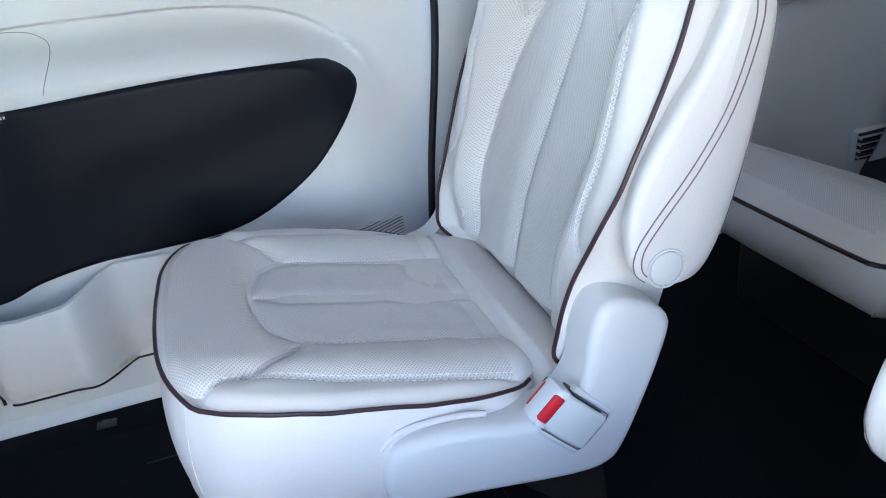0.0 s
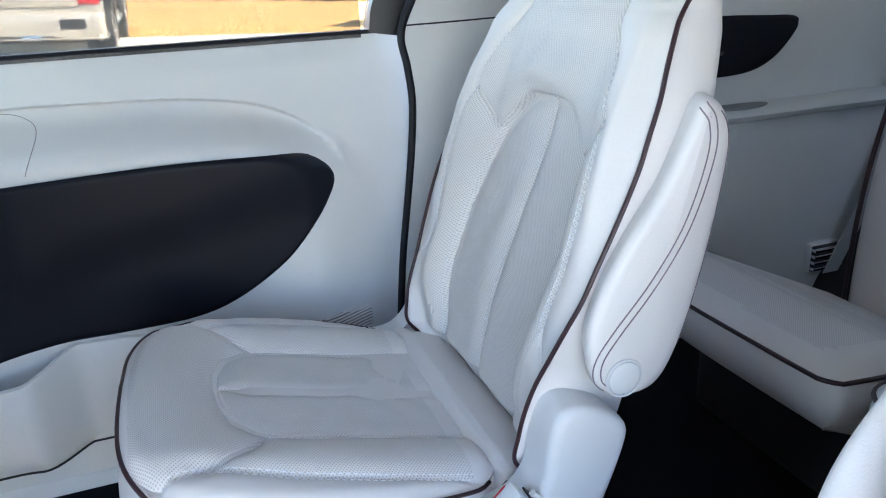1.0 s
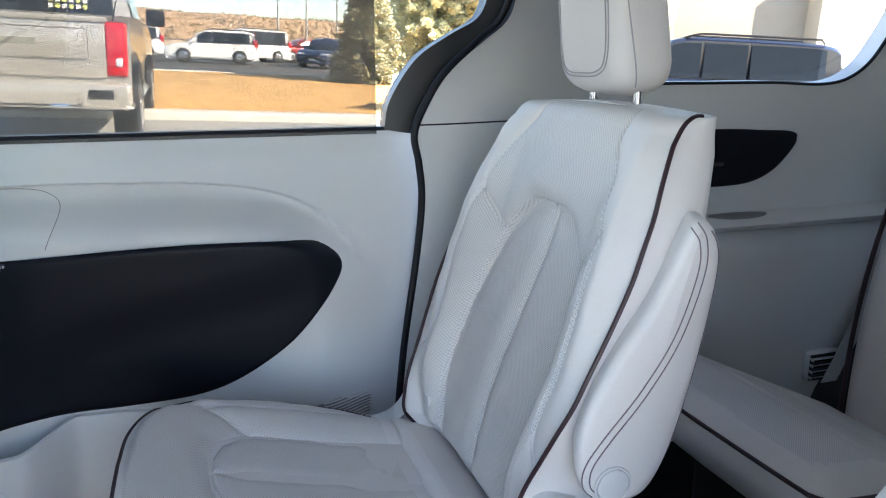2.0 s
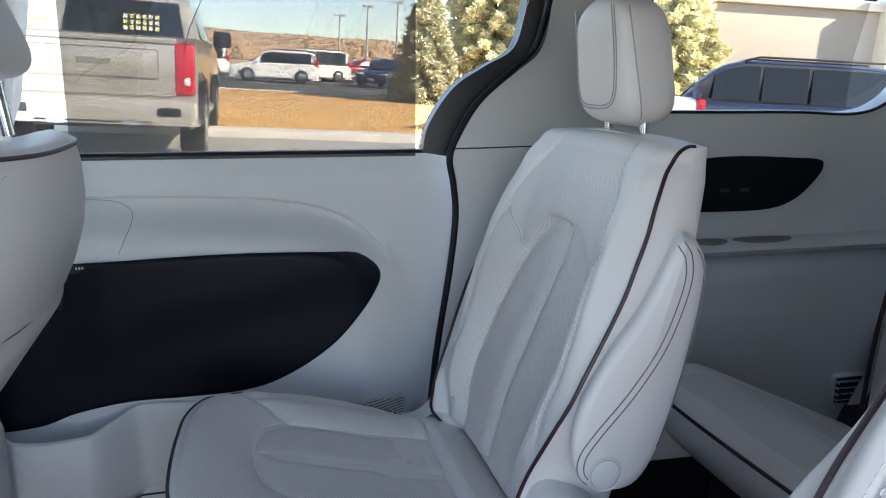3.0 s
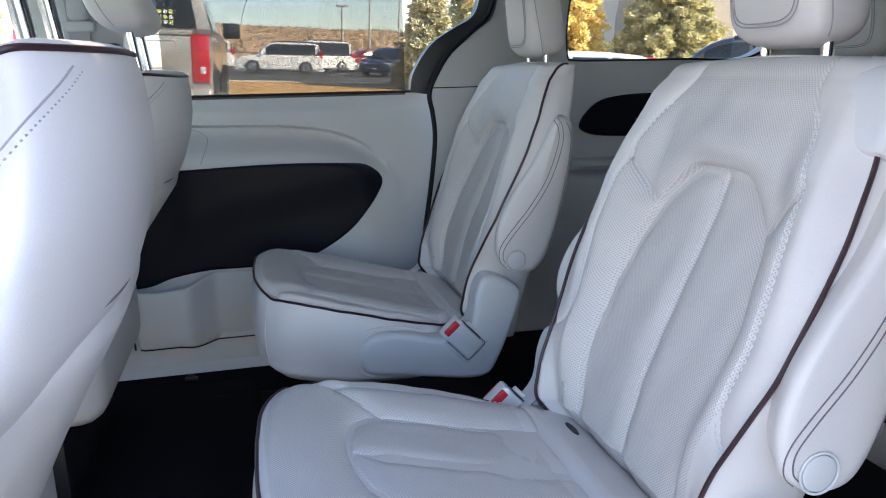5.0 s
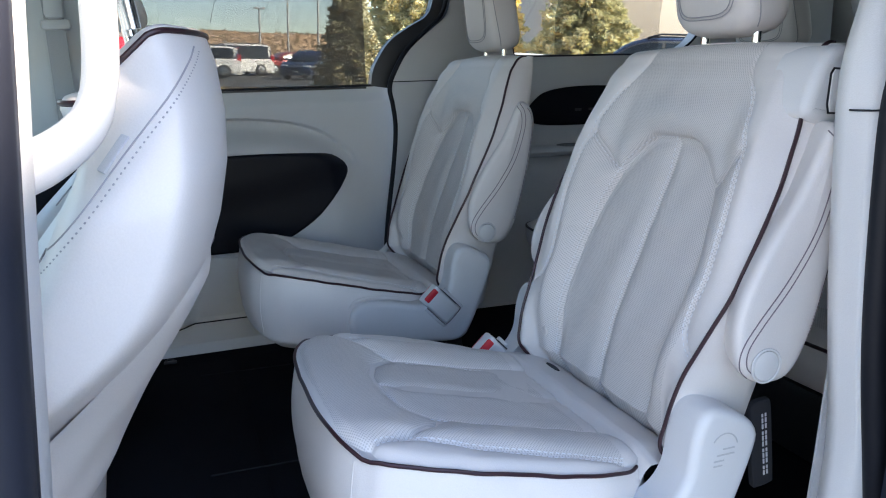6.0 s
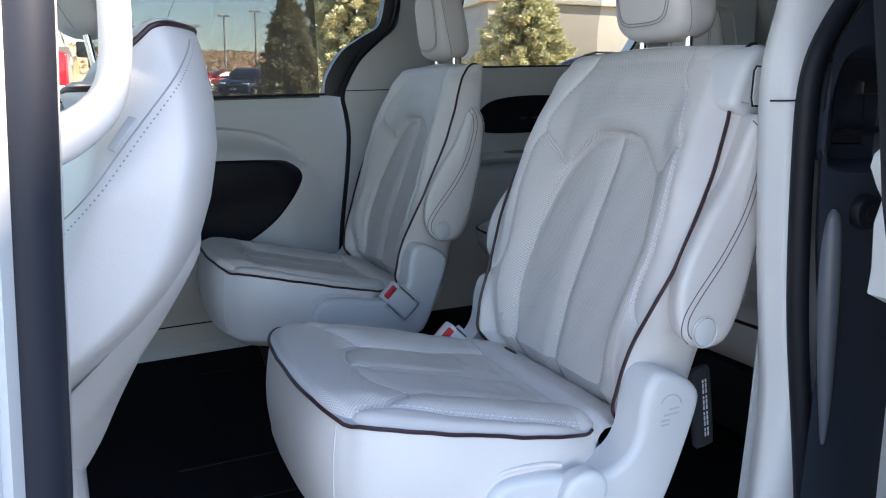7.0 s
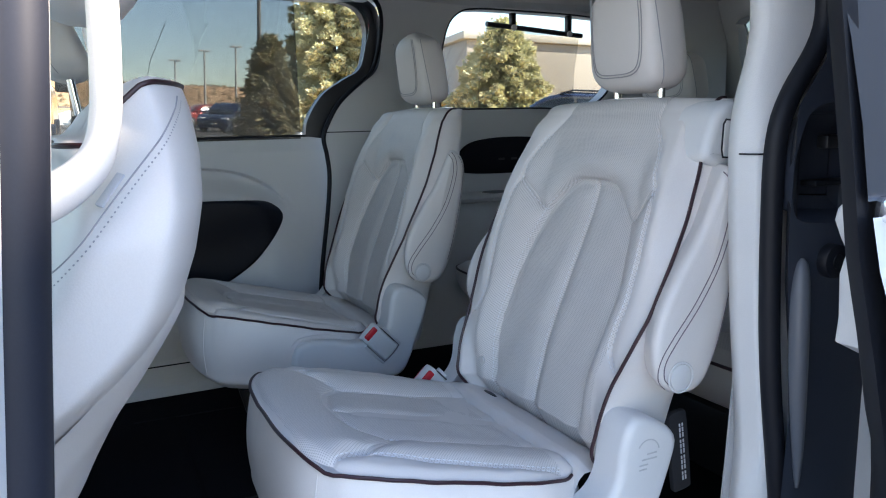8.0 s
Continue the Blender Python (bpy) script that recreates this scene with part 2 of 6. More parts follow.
pillar_seal = material("grey_black_pillar_seal", (0.014, 0.016, 0.025), 0.5, grain=0.15, grain_size=0.002, vary=0.15, vary_size=0.1, spec=0.35)
# paler than the jamb: carries the highlight along the painted flange
flange_highlight = material("flange_highlight_grey", (0.10, 0.11, 0.13), 0.4, vary=0.05)
print_grey = material("moulded_mark", (0.50, 0.50, 0.505), 0.6)
tag_cloth = material("grey_tag_cloth", (0.44, 0.44, 0.46), 0.85, grain=0.2, grain_size=0.001)
seam_thread = material("seam_thread", (0.36, 0.35, 0.36), 0.8)
body_white = material("white_car_paint", (0.74, 0.75, 0.77), 0.22, coat=0.6, vary=0.02)


def glass(name, rgb):
    m = bpy.data.materials.new(name)
    m.use_nodes = True
    N, L = m.node_tree.nodes, m.node_tree.links
    N.remove(N["Principled BSDF"])
    tr = N.new("ShaderNodeBsdfTransparent")
    tr.inputs["Color"].default_value = (*rgb, 1)
    gl = N.new("ShaderNodeBsdfGlossy")
    gl.inputs["Roughness"].default_value = 0.02
    lw_ = N.new("ShaderNodeLayerWeight")
    pw = N.new("ShaderNodeMath")
    pw.operation = "POWER"
    L.new(lw_.outputs["Facing"], pw.inputs[0])
    pw.inputs[1].default_value = 5.0
    fr = N.new("ShaderNodeMath")
    fr.operation = "MULTIPLY_ADD"
    L.new(pw.outputs[0], fr.inputs[0])
    fr.inputs[1].default_value, fr.inputs[2].default_value = 0.96, 0.035
    mx = N.new("ShaderNodeMixShader")
    L.new(fr.outputs[0], mx.inputs[0])
    L.new(tr.outputs[0], mx.inputs[1])
    L.new(gl.outputs[0], mx.inputs[2])
    L.new(mx.outputs[0], N["Material Output"].inputs["Surface"])
    return m


glass_tint = glass("tinted_glass", (0.70, 0.725, 0.71))
glass_privacy = glass("privacy_glass", (0.38, 0.40, 0.385))
glass_clear = glass("clear_glass", (0.54, 0.63, 0.615))


def mesh_cloth(name, rgb, open_part, pitch=0.0022):
    """Fine woven shade cloth that one can look through."""
    m = bpy.data.materials.new(name)
    m.use_nodes = True
    N, L = m.node_tree.nodes, m.node_tree.links
    p = N["Principled BSDF"]
    p.inputs["Base Color"].default_value = (*rgb, 1)
    p.inputs["Roughness"].default_value = 0.8
    tc = N.new("ShaderNodeTexCoord")
    sep = N.new("ShaderNodeSeparateXYZ")
    L.new(tc.outputs["Object"], sep.inputs[0])
    waves = []
    for ax in "XZ":
        mu = N.new("ShaderNodeMath")
        mu.operation = "MULTIPLY"
        L.new(sep.outputs[ax], mu.inputs[0])
        mu.inputs[1].default_value = 6.28319 / pitch
        si = N.new("ShaderNodeMath")
        si.operation = "SINE"
        L.new(mu.outputs[0], si.inputs[0])
        waves.append(si)
    pr = N.new("ShaderNodeMath")
    pr.operation = "MULTIPLY_ADD"
    L.new(waves[0].outputs[0], pr.inputs[0])
    L.new(waves[1].outputs[0], pr.inputs[1])
    pr.inputs[2].default_value = 0.0
    mr = N.new("ShaderNodeMapRange")
    L.new(pr.outputs[0], mr.inputs["Value"])
    mr.inputs["From Min"].default_value, mr.inputs["From Max"].default_value = -1, 1
    mr.inputs["To Min"].default_value, mr.inputs["To Max"].default_value = 1 - open_part - 0.17, 1 - open_part + 0.17
    tr = N.new("ShaderNodeBsdfTransparent")
    mx = N.new("ShaderNodeMixShader")
    L.new(mr.outputs[0], mx.inputs[0])
    L.new(tr.outputs[0], mx.inputs[1])
    L.new(p.outputs[0], mx.inputs[2])
    L.new(mx.outputs[0], N["Material Output"].inputs["Surface"])
    return m


shade_cloth = mesh_cloth("sunshade_mesh", (0.13, 0.12, 0.11), 0.46)
shade_film = mesh_cloth("roller_shade_film", (0.04, 0.04, 0.04), 0.6, 0.0012)

# ---- second-row chairs ----
BACK_Z = [0.235, 0.272, 0.30, 0.35, 0.40, 0.45, 0.50, 0.55, 0.60, 0.65, 0.70, 0.73, 0.752]
BACK_C = [-0.020, -0.044, -0.061, -0.050, -0.036, -0.018, 0.000, 0.016, 0.033, 0.049, 0.064, 0.073, 0.081]  # front face, middle
BACK_P = [-0.040, -0.066, -0.087, -0.083, -0.065, -0.043, -0.020, 0.005, 0.033, 0.055, 0.073, 0.084, 0.095]  # front face at the piping
BACK_W = [0.190, 0.198, 0.203, 0.209, 0.214, 0.226, 0.235, 0.232, 0.227, 0.221, 0.212, 0.205, 0.196]
BACK_R = [0.020, 0.026, 0.030, 0.040, 0.052, 0.066, 0.080, 0.093, 0.105, 0.116, 0.127, 0.134, 0.138]  # rear face


def both(line):
    return [line, [(-a, b) for a, b in line]]


ARCH = [(0.0, 0.648), (0.030, 0.647), (0.052, 0.642), (0.088, 0.615), (0.105, 0.592), (0.122, 0.552), (0.134, 0.50), (0.137, 0.45), (0.132, 0.38), (0.122, 0.30), (0.114, 0.24)]
ARCH = [tuple(p) for p in spline(ARCH, 6)]
BACK_SEAMS = [[(0, 0.648), (0.0, 0.24)]] + both(ARCH) + both([(0.105, 0.592), (0.128, 0.607), (0.150, 0.628), (0.168, 0.646)])
BOLSTER = [(0.108, 0.764), (0.120, 0.735), (0.148, 0.70), (0.168, 0.650), (0.180, 0.60), (0.186, 0.55), (0.188, 0.50), (0.183, 0.455), (0.184, 0.435), (0.196, 0.418), (0.212, 0.408)]
BOLSTER = [tuple(p) for p in spline(BOLSTER, 4)]
BACK_PANEL = ARCH + [(-a, b) for a, b in ARCH[::-1]]
BACK_CUT = [p for p in BOLSTER if p[1] > 0.44]
BACK_INNER = BACK_CUT + [(0.176, 0.40), (0.172, 0.24), (-0.172, 0.24), (-0.176, 0.40)] + [(-a, b) for a, b in BACK_CUT[::-1]]


def blur(m, cells):
    """A height map softened evenly both ways."""
    n = int(3 * cells) + 1
    k = np.exp(-0.5 * (np.arange(-n, n + 1) / cells) ** 2)
    k /= k.sum()
    for axis in (0, 1):
        m = np.apply_along_axis(lambda r: np.convolve(np.pad(r, n, "edge"), k, "valid"), axis, m)
    return m


def soft_map(lo, hi, width, lines=(), poly=None, step=0.0016):
    """Reads off a softened map of seams, or of a panel, over a rectangle."""
    xs, ys = np.arange(lo[0], hi[0], step), np.arange(lo[1], hi[1], step)
    gx, gy = np.meshgrid(xs, ys, indexing="ij")
    if poly is not None:
        m = blur(inside(gx, gy, poly).astype(float), width / step)
    else:
        d = np.full(gx.shape, 9.0)
        for line in lines:
            d = np.minimum(d, seam_distance(gx, gy, line))
        m = blur(np.exp(-((d / width) ** 2)), 0.45 * width / step)
        m /= m.max()

    def read(x, y):
        i = np.clip((np.asarray(x, float) - lo[0]) / step, 0, len(xs) - 1.001)
        j = np.clip((np.asarray(y, float) - lo[1]) / step, 0, len(ys) - 1.001)
        i0, j0 = i.astype(int), j.astype(int)
        a, b = i - i0, j - j0
        return (m[i0, j0] * (1 - a) + m[i0 + 1, j0] * a) * (1 - b) + (m[i0, j0 + 1] * (1 - a) + m[i0 + 1, j0 + 1] * a) * b

    return read


BLO, BHI = (-0.26, 0.20), (0.26, 0.80)
back_groove = soft_map(BLO, BHI, 0.0024, BACK_SEAMS)
back_quilt = soft_map(BLO, BHI, 0.013, BACK_SEAMS)
back_set = soft_map(BLO, BHI, 0.0045, poly=BACK_PANEL)
bolster_groove = soft_map(BLO, BHI, 0.0024, both(BOLSTER))
bolster_quilt = soft_map(BLO, BHI, 0.010, both(BOLSTER))


def back_front(v, z):
    """The front face of the backrest, by the way across and the height."""
    v, z = np.asarray(v, float), np.asarray(z, float)
    c, p, w = (np.interp(z, BACK_Z, q) for q in (BACK_C, BACK_P, BACK_W))
    s = np.abs(v) / w
    bol = 0.030 * smooth(0.50, 0.80, s) * smooth(0.26, 0.40, z) * (1 - 0.75 * smooth(0.62, 0.76, z))
    edge = smooth(0.84, 1.0, s) ** 1.5
    u = c - bol
    u = u * (1 - edge) + (p - 0.002) * edge
    u = u + (0.004 + 0.013 * smooth(0.44, 0.62, z)) * back_set(v, z)
    u = u - 0.010 * np.exp(-((v / 0.095) ** 2) - ((z - 0.680) / 0.030) ** 2)
    u = u - 0.006 + 0.0060 * back_groove(v, z) + 0.0080 * back_quilt(v, z)
    u = u + 0.0036 * bolster_groove(v, z) + 0.0030 * bolster_quilt(v, z)
    # slack in the hide
    u = u + 0.0007 * np.sin(z * 83 + 17 * v) * np.sin(v * 41 - 23 * z + 0.7) + 0.0005 * np.sin(v * 97 + z * 31)
    return u


def draw_in(v, z):
    """The backrest is narrower low down on the side away from the driver's door."""
    w = np.interp(z, BACK_Z, BACK_W)
    return v - 0.027 * (1 - smooth(0.43, 0.60, z)) * np.clip((np.asarray(v) - 0.10) / (w - 0.10), 0, 1.1)


def back_roll(u, v, front, rear, w, a):
    """Rounds the front of the backrest's top over; a runs from nought to a quarter turn."""
    k = 1 - np.cos(a)
    share = np.clip((rear - u) / (rear - front), 0, 1)
    return u + 0.040 * k * share, v * (1 - 0.008 * k * share / w), 0.726 + 0.048 * np.sin(a) - 0.006 * k * (v / w) ** 2


def back_mesh():
    bm = bmesh.new()
    nf = 240
    tops = np.linspace(0, 1.5708, 24)[1:]
    rings, slots = [], []
    for z, a in [(z, 0.0) for z in np.linspace(0.235, 0.726, 262)] + [(0.726 + 0.048 * math.sin(t), t) for t in tops]:
        zz = min(z, 0.752)
        w, r = (float(np.interp(zz, BACK_Z, q)) for q in (BACK_W, BACK_R))
        vs = w * np.sin(np.linspace(-1, 1, nf) * 1.25) / math.sin(1.25)
        us = back_front(vs, np.full(nf, zz))
        e = float(us[-1])
        side = [(e + (r - e) * f, w + 0.006 * math.sin(3.14 * f)) for f in (0.06, 0.18, 0.35, 0.5, 0.65, 0.8, 0.92)] + [(r + 0.002, w - 0.012)]
        ring = list(zip(us, vs)) + side + [(r + 0.012 * (1 - (v / w) ** 2), v) for v in np.linspace(w * 0.85, -w * 0.85, 9)] + [(p, -q) for p, q in side[::-1]]
        ring = np.array(ring, float)
        if a:
            ring = np.column_stack(back_roll(ring[:, 0], ring[:, 1], float(np.min(us)), r, w, a))
        else:
            ring = np.column_stack([ring[:, 0], draw_in(ring[:, 1], z), np.full(len(ring), z)])
        rings.append(ring)
        pad = np.zeros(len(ring), bool)
        pad[:nf - 1] = inside(0.5 * (vs[1:] + vs[:-1]), np.full(nf - 1, min(z, 0.75)), BACK_INNER)
        slots.append(pad)
    last = rings[-1]
    c = last.mean(axis=0)
    for f, h in ((0.9, 0.0008), (0.7, 0.0016), (0.45, 0.002), (0.2, 0.002)):
        q = c + (last - c) * (f, f, 1)
        q[:, 2] += h
        rings.append(q)
        slots.append(np.zeros(len(q), bool))
    skin(bm, rings)
    bm.faces.ensure_lookup_table()
    for i, k in enumerate(np.concatenate(slots[:-1]).astype(int)):
        bm.faces[i].material_index = int(k)
    return bm


def cushion_outline(n=300):
    tail = [(-0.28, 0.239), (-0.21, 0.236), (-0.16, 0.224), (-0.118, 0.198), (-0.108, 0.16), (-0.106, 0.0)]
    one = [(-0.484, 0.0), (-0.478, 0.08), (-0.462, 0.135), (-0.434, 0.178), (-0.397, 0.208), (-0.345, 0.229)] + tail
    two = [(-0.484, 0.0), (-0.484, 0.09), (-0.480, 0.145), (-0.471, 0.182), (-0.453, 0.211), (-0.422, 0.230), (-0.35, 0.240)] + tail
    pts = spline(one, 10) + [np.array((a, -b)) for a, b in spline(two, 10)[-2:0:-1]]
    return resample([(a, b * 0.968) for a, b in pts], n, True)


CUSH_PANEL = [(-0.112, 0.108), (-0.325, 0.108), (-0.352, 0.100), (-0.374, 0.075), (-0.386, 0.035), (-0.388, 0.0), (-0.386, -0.035), (-0.374, -0.075), (-0.352, -0.100), (-0.325, -0.108), (-0.112, -0.108)]
CUSH_SEAMS = [CUSH_PANEL, [(-0.388, 0.0), (-0.112, 0.0)]] + [[(-0.338, s * 0.106), (-0.362, s * 0.140), (-0.392, s * 0.168), (-0.412, s * 0.178)] for s in (1, -1)]
CUSH_BOL = [[tuple(p) for p in spline([(a, k * b) for a, b in line], 5)] for k, line in (
    (1, [(-0.436, 0.166), (-0.420, 0.166), (-0.395, 0.169), (-0.33, 0.186), (-0.22, 0.196), (-0.14, 0.196)]),
    (-1, [(-0.460, 0.216), (-0.448, 0.198), (-0.425, 0.183), (-0.40, 0.178), (-0.33, 0.190), (-0.22, 0.198), (-0.14, 0.200)]))]
CUSH_INNER = CUSH_BOL[0] + CUSH_BOL[1][::-1] + [(-0.472, -0.18), (-0.478, 0.0), (-0.465, 0.16)]
CLO, CHI = (-0.51, -0.27), (-0.09, 0.27)
cushion_groove = soft_map(CLO, CHI, 0.0026, CUSH_SEAMS)
cushion_quilt = soft_map(CLO, CHI, 0.011, CUSH_SEAMS)
cushion_rim = soft_map(CLO, CHI, 0.0026, CUSH_BOL)
cushion_rim_quilt = soft_map(CLO, CHI, 0.010, CUSH_BOL)


def cushion_top(u, v):
    u, v = np.asarray(u, float), np.asarray(v, float)
    z = 0.262 - 0.27 * u - 0.010 * v
    z = z - 0.006 * smooth(-0.40, -0.49, u)
    z = z - 0.016 * (1 - smooth(0.07, 0.19, np.abs(v))) * smooth(-0.46, -0.34, u) - 0.010 * smooth(0.15, 0.22, np.abs(v))
    z = z - 0.0058 * cushion_groove(u, v) - 0.0055 * cushion_quilt(u, v)
    z = z - 0.0036 * cushion_rim(u, v) - 0.0040 * cushion_rim_quilt(u, v)
    z = z + 0.0007 * np.sin(u * 61 + 23 * v) * np.sin(v * 47 - 19 * u + 1.0) + 0.0003 * np.sin(u * 133 - 51 * v + 0.6)
    # faint creases from use
    z = z + 0.0006 * np.sin(u * 120 + 60 * v + 2 * np.sin(v * 30)) * np.exp(-(((u + 0.15) / 0.05) ** 2) - ((np.abs(v) - 0.06) / 0.08) ** 2)
    return z


def cushion_mesh():
    bm = bmesh.new()
    o = cushion_outline(640)
    c = np.array((-0.29, 0.0))
    rings, slots = [], []
    for r in np.concatenate([np.linspace(0.02, 0.3, 22), np.linspace(0.305, 1.0, 140)]):
        q = c + (o - c) * r
        z = cushion_top(q[:, 0], q[:, 1]) - 0.009 * smooth(0.90, 1.0, r) ** 2
        rings.append(np.column_stack([q, z]))
        slots.append(inside(q[:, 0], q[:, 1], CUSH_INNER) & (q[:, 0] < -0.112))
    skin(bm, rings)
    bm.faces.ensure_lookup_table()
    for i, k in enumerate(np.concatenate(slots[:-1]).astype(int)):
        bm.faces[i].material_index = int(k)
    return bm


SKIRT_X, SKIRT_Z = [-0.50, -0.447, -0.316, -0.10], [0.232, 0.206, 0.185, 0.176]


def skirt_bulge(f):
    return 0.012 * math.sin(3.14159 * min(1, f * 1.25) * 0.75) - 0.020 * smooth(0.84, 1.0, f) ** 2


def skirt_mesh():
    bm = bmesh.new()
    o = cushion_outline()
    zt = cushion_top(o[:, 0], o[:, 1]) - 0.011
    zb = np.interp(o[:, 0], SKIRT_X, SKIRT_Z)
    rings = []
    for f in np.concatenate([np.linspace(0, 0.8, 12), np.linspace(0.84, 1, 7)]):
        q = inset(o, -skirt_bulge(f))
        slack = 0.0012 * np.sin(np.arange(len(o)) * 0.16 + 5 * f) * math.sin(3.14 * f)
        q = q + (q - o.mean(axis=0)) * slack[:, None]
        rings.append(np.column_stack([q, zt + (zb - zt) * f]))
    rings.append(np.column_stack([inset(o, 0.07), zb + 0.004]))
    skin(bm, rings, cap=(False, True))
    return bm


ARM = [(-0.052, 0.445), (-0.040, 0.405), (-0.006, 0.386), (0.032, 0.392), (0.058, 0.435), (0.080, 0.51), (0.096, 0.59), (0.100, 0.64), (0.088, 0.668), (0.066, 0.676), (0.046, 0.640), (0.022, 0.595), (-0.012, 0.548), (-0.042, 0.495)]
SHIELD = [(-0.300, 0.215), (-0.296, 0.252), (-0.272, 0.272), (-0.215, 0.270), (-0.155, 0.256), (-0.108, 0.259), (-0.080, 0.288), (-0.072, 0.335), (-0.060, 0.366), (-0.040, 0.373), (-0.006, 0.360), (0.016, 0.342), (0.020, 0.318), (-0.004, 0.25), (-0.034, 0.185), (-0.056, 0.166), (-0.10, 0.165), (-0.20, 0.180), (-0.282, 0.193)]


def captain_chair(name, label, yc):
    """A leather captain's chair on a folding steel base; it faces the front of the van (-x)."""
    ch = thing(name, label, "car seat", "second-row seats", "", (0, yc, 0))
    part("cushion", cushion_mesh(), [leather, leather_seat], ch, "perforated pale grey leather", 60)
    part("cushion_skirt", skirt_mesh(), leather, ch, "", 60)
    bm = bmesh.new()
    o = cushion_outline(150)
    z = cushion_top(o[:, 0], o[:, 1]) - 0.010
    q = inset(o, -0.002)
    pts = [(a[0], a[1], b) for a, b in zip(q, z) if a[0] < -0.118]
    k = next(i for i in range(len(pts)) if math.dist(pts[i - 1][:2], pts[i][:2]) > 0.1)
    tube(bm, pts[k:] + pts[:k], 0.0024, 8)
    part("piping", bm, piping_mat, ch, "dark burgundy piping")
    for line in CUSH_BOL:
        bm = bmesh.new()
        for off in (0.0042, -0.0042):
            q = np.array(line)[7:]
            q[:, 1] += np.sign(q[:, 1]) * off
            stitches(bm, np.column_stack([q, cushion_top(q[:, 0], q[:, 1]) + 0.0003]), (0, 0, 1))
        tagged(part("stitching", bm, thread, ch), kind="stuff")
    bm = bmesh.new()
    for line in CUSH_SEAMS:
        q = np.array(line)
        q[:, 1] -= 0.0042
        stitches(bm, np.column_stack([q, cushion_top(q[:, 0], q[:, 1]) + 0.0003]), (0, 0, 1))
    tagged(part("stitching", bm, thread, ch), kind="stuff")
    # seams on the skirt
    o = cushion_outline()
    zt = cushion_top(o[:, 0], o[:, 1]) - 0.011
    zb = np.interp(o[:, 0], SKIRT_X, SKIRT_Z)
    k = int(np.argmin(np.hypot(o[:, 0] + 0.452, o[:, 1] + 0.185)))
    run = []
    for f in np.linspace(0.05, 0.86, 14):
        q = inset(o, -skirt_bulge(f) - 0.0004)[k]
        run.append((q[0], q[1], zt[k] + (zb[k] - zt[k]) * f))
    bm = bmesh.new()
    tube(bm, run, 0.0006, 6)
    part("skirt_seam", bm, leather, ch)
    # strip of leather behind the cushion
    bm = bmesh.new()
    rise = lambda f: float(np.interp(f, [0, 0.06, 0.14, 0.24, 0.7, 1.0], [-0.016, -0.004, 0.004, 0.0065, 0.004, -0.012]))
    sheet(bm, np.linspace(-0.206, 0.206, 60), np.concatenate([np.linspace(0, 0.3, 14), np.linspace(0.35, 1, 8)]),
          lambda v, f: (-0.122 + 0.097 * f, v, 0.262 + 0.27 * (0.122 - 0.075 * f) - 0.010 * v - 0.009 + rise(f) - 0.25 * max(0, abs(v) - 0.17) + 0.0006 * math.sin(v * 70)))
    part("rear_strip", bm, leather, ch)
    # backrest
    part("backrest", back_mesh(), [leather, leather_back], ch, "perforated pale grey leather", 60)
    for s in (-1, 1):
        bm = bmesh.new()
        zz = np.linspace(0.27, 0.726, 60)
        w = np.interp(zz, BACK_Z, BACK_W)
        uu = back_front(w * s * 0.999, zz)
        pts = [(u - 0.0022, float(draw_in(s * (v + 0.0022), z0)), z0) for u, v, z0 in zip(uu, w, zz)]
        if s < 0:
            for t in np.linspace(0, 1.5708, 9)[1:]:
                z0 = min(0.752, 0.726 + 0.048 * math.sin(t))
                w, r = (float(np.interp(z0, BACK_Z, q)) for q in (BACK_W, BACK_R))
                e = float(back_front(w * s * 0.999, z0))
                x, y, h = back_roll(e, w, e - 0.004, r, w, t)
                pts.append((float(x) - 0.0014, s * (float(y) + 0.0020), float(h) + 0.0010))
        pts = [tuple(p) for p in spline(pts[:58:4] + pts[60:], 6)]
        tube(bm, pts, 0.0025, 8)
        part("back_piping", bm, piping_mat, ch, "dark burgundy piping")
    for line in both(BOLSTER):
        bm = bmesh.new()
        for off in (0.0042, -0.0042):
            q = np.array(line)
            q[:, 0] += off
            q = q[q[:, 1] < 0.724]
            stitches(bm, [(u - 0.0003, float(draw_in(v, z0)), z0) for (v, z0), u in zip(q, back_front(q[:, 0], q[:, 1]))], (-1, 0, 0))
        tagged(part("back_stitching", bm, thread, ch), kind="stuff")
    bm = bmesh.new()
    for line in BACK_SEAMS:
        q = np.array(spline(line, 8))
        q[:, 0] += 0.0042 * (1 if q[-1, 0] >= 0 else -1)
        stitches(bm, [(u - 0.0003, float(draw_in(v, z0)), z0) for (v, z0), u in zip(q, back_front(q[:, 0], q[:, 1]))], (-1, 0, 0))
    tagged(part("back_stitching", bm, thread, ch), kind="stuff")
    bm = bmesh.new()
    u0 = float(back_front(0.150, 0.332))
    cyl(bm, (u0 + 0.002, 0.137, 0.332), (u0 - 0.0022, 0.137, 0.332), 0.0075, 20, 0.0015)
    part("back_stud", bm, leather, ch)
    # headrest
    hr = headrest((0.124, 0, 0.865), 0.086, 0.160, 0.164, ch)
    for s in (-1, 1):
        bm = bmesh.new()
        tube(bm, [(0.134, s * 0.052, 0.74), (0.134, s * 0.052, 0.83)], 0.0062, 12)
        part("post", bm, chrome, hr, "chrome post")
        bm = bmesh.new()
        cyl(bm, (0.134, s * 0.052, 0.758), (0.134, s * 0.052, 0.774), 0.014, 20, 0.003)
        part("guide", bm, seat_plastic, hr)
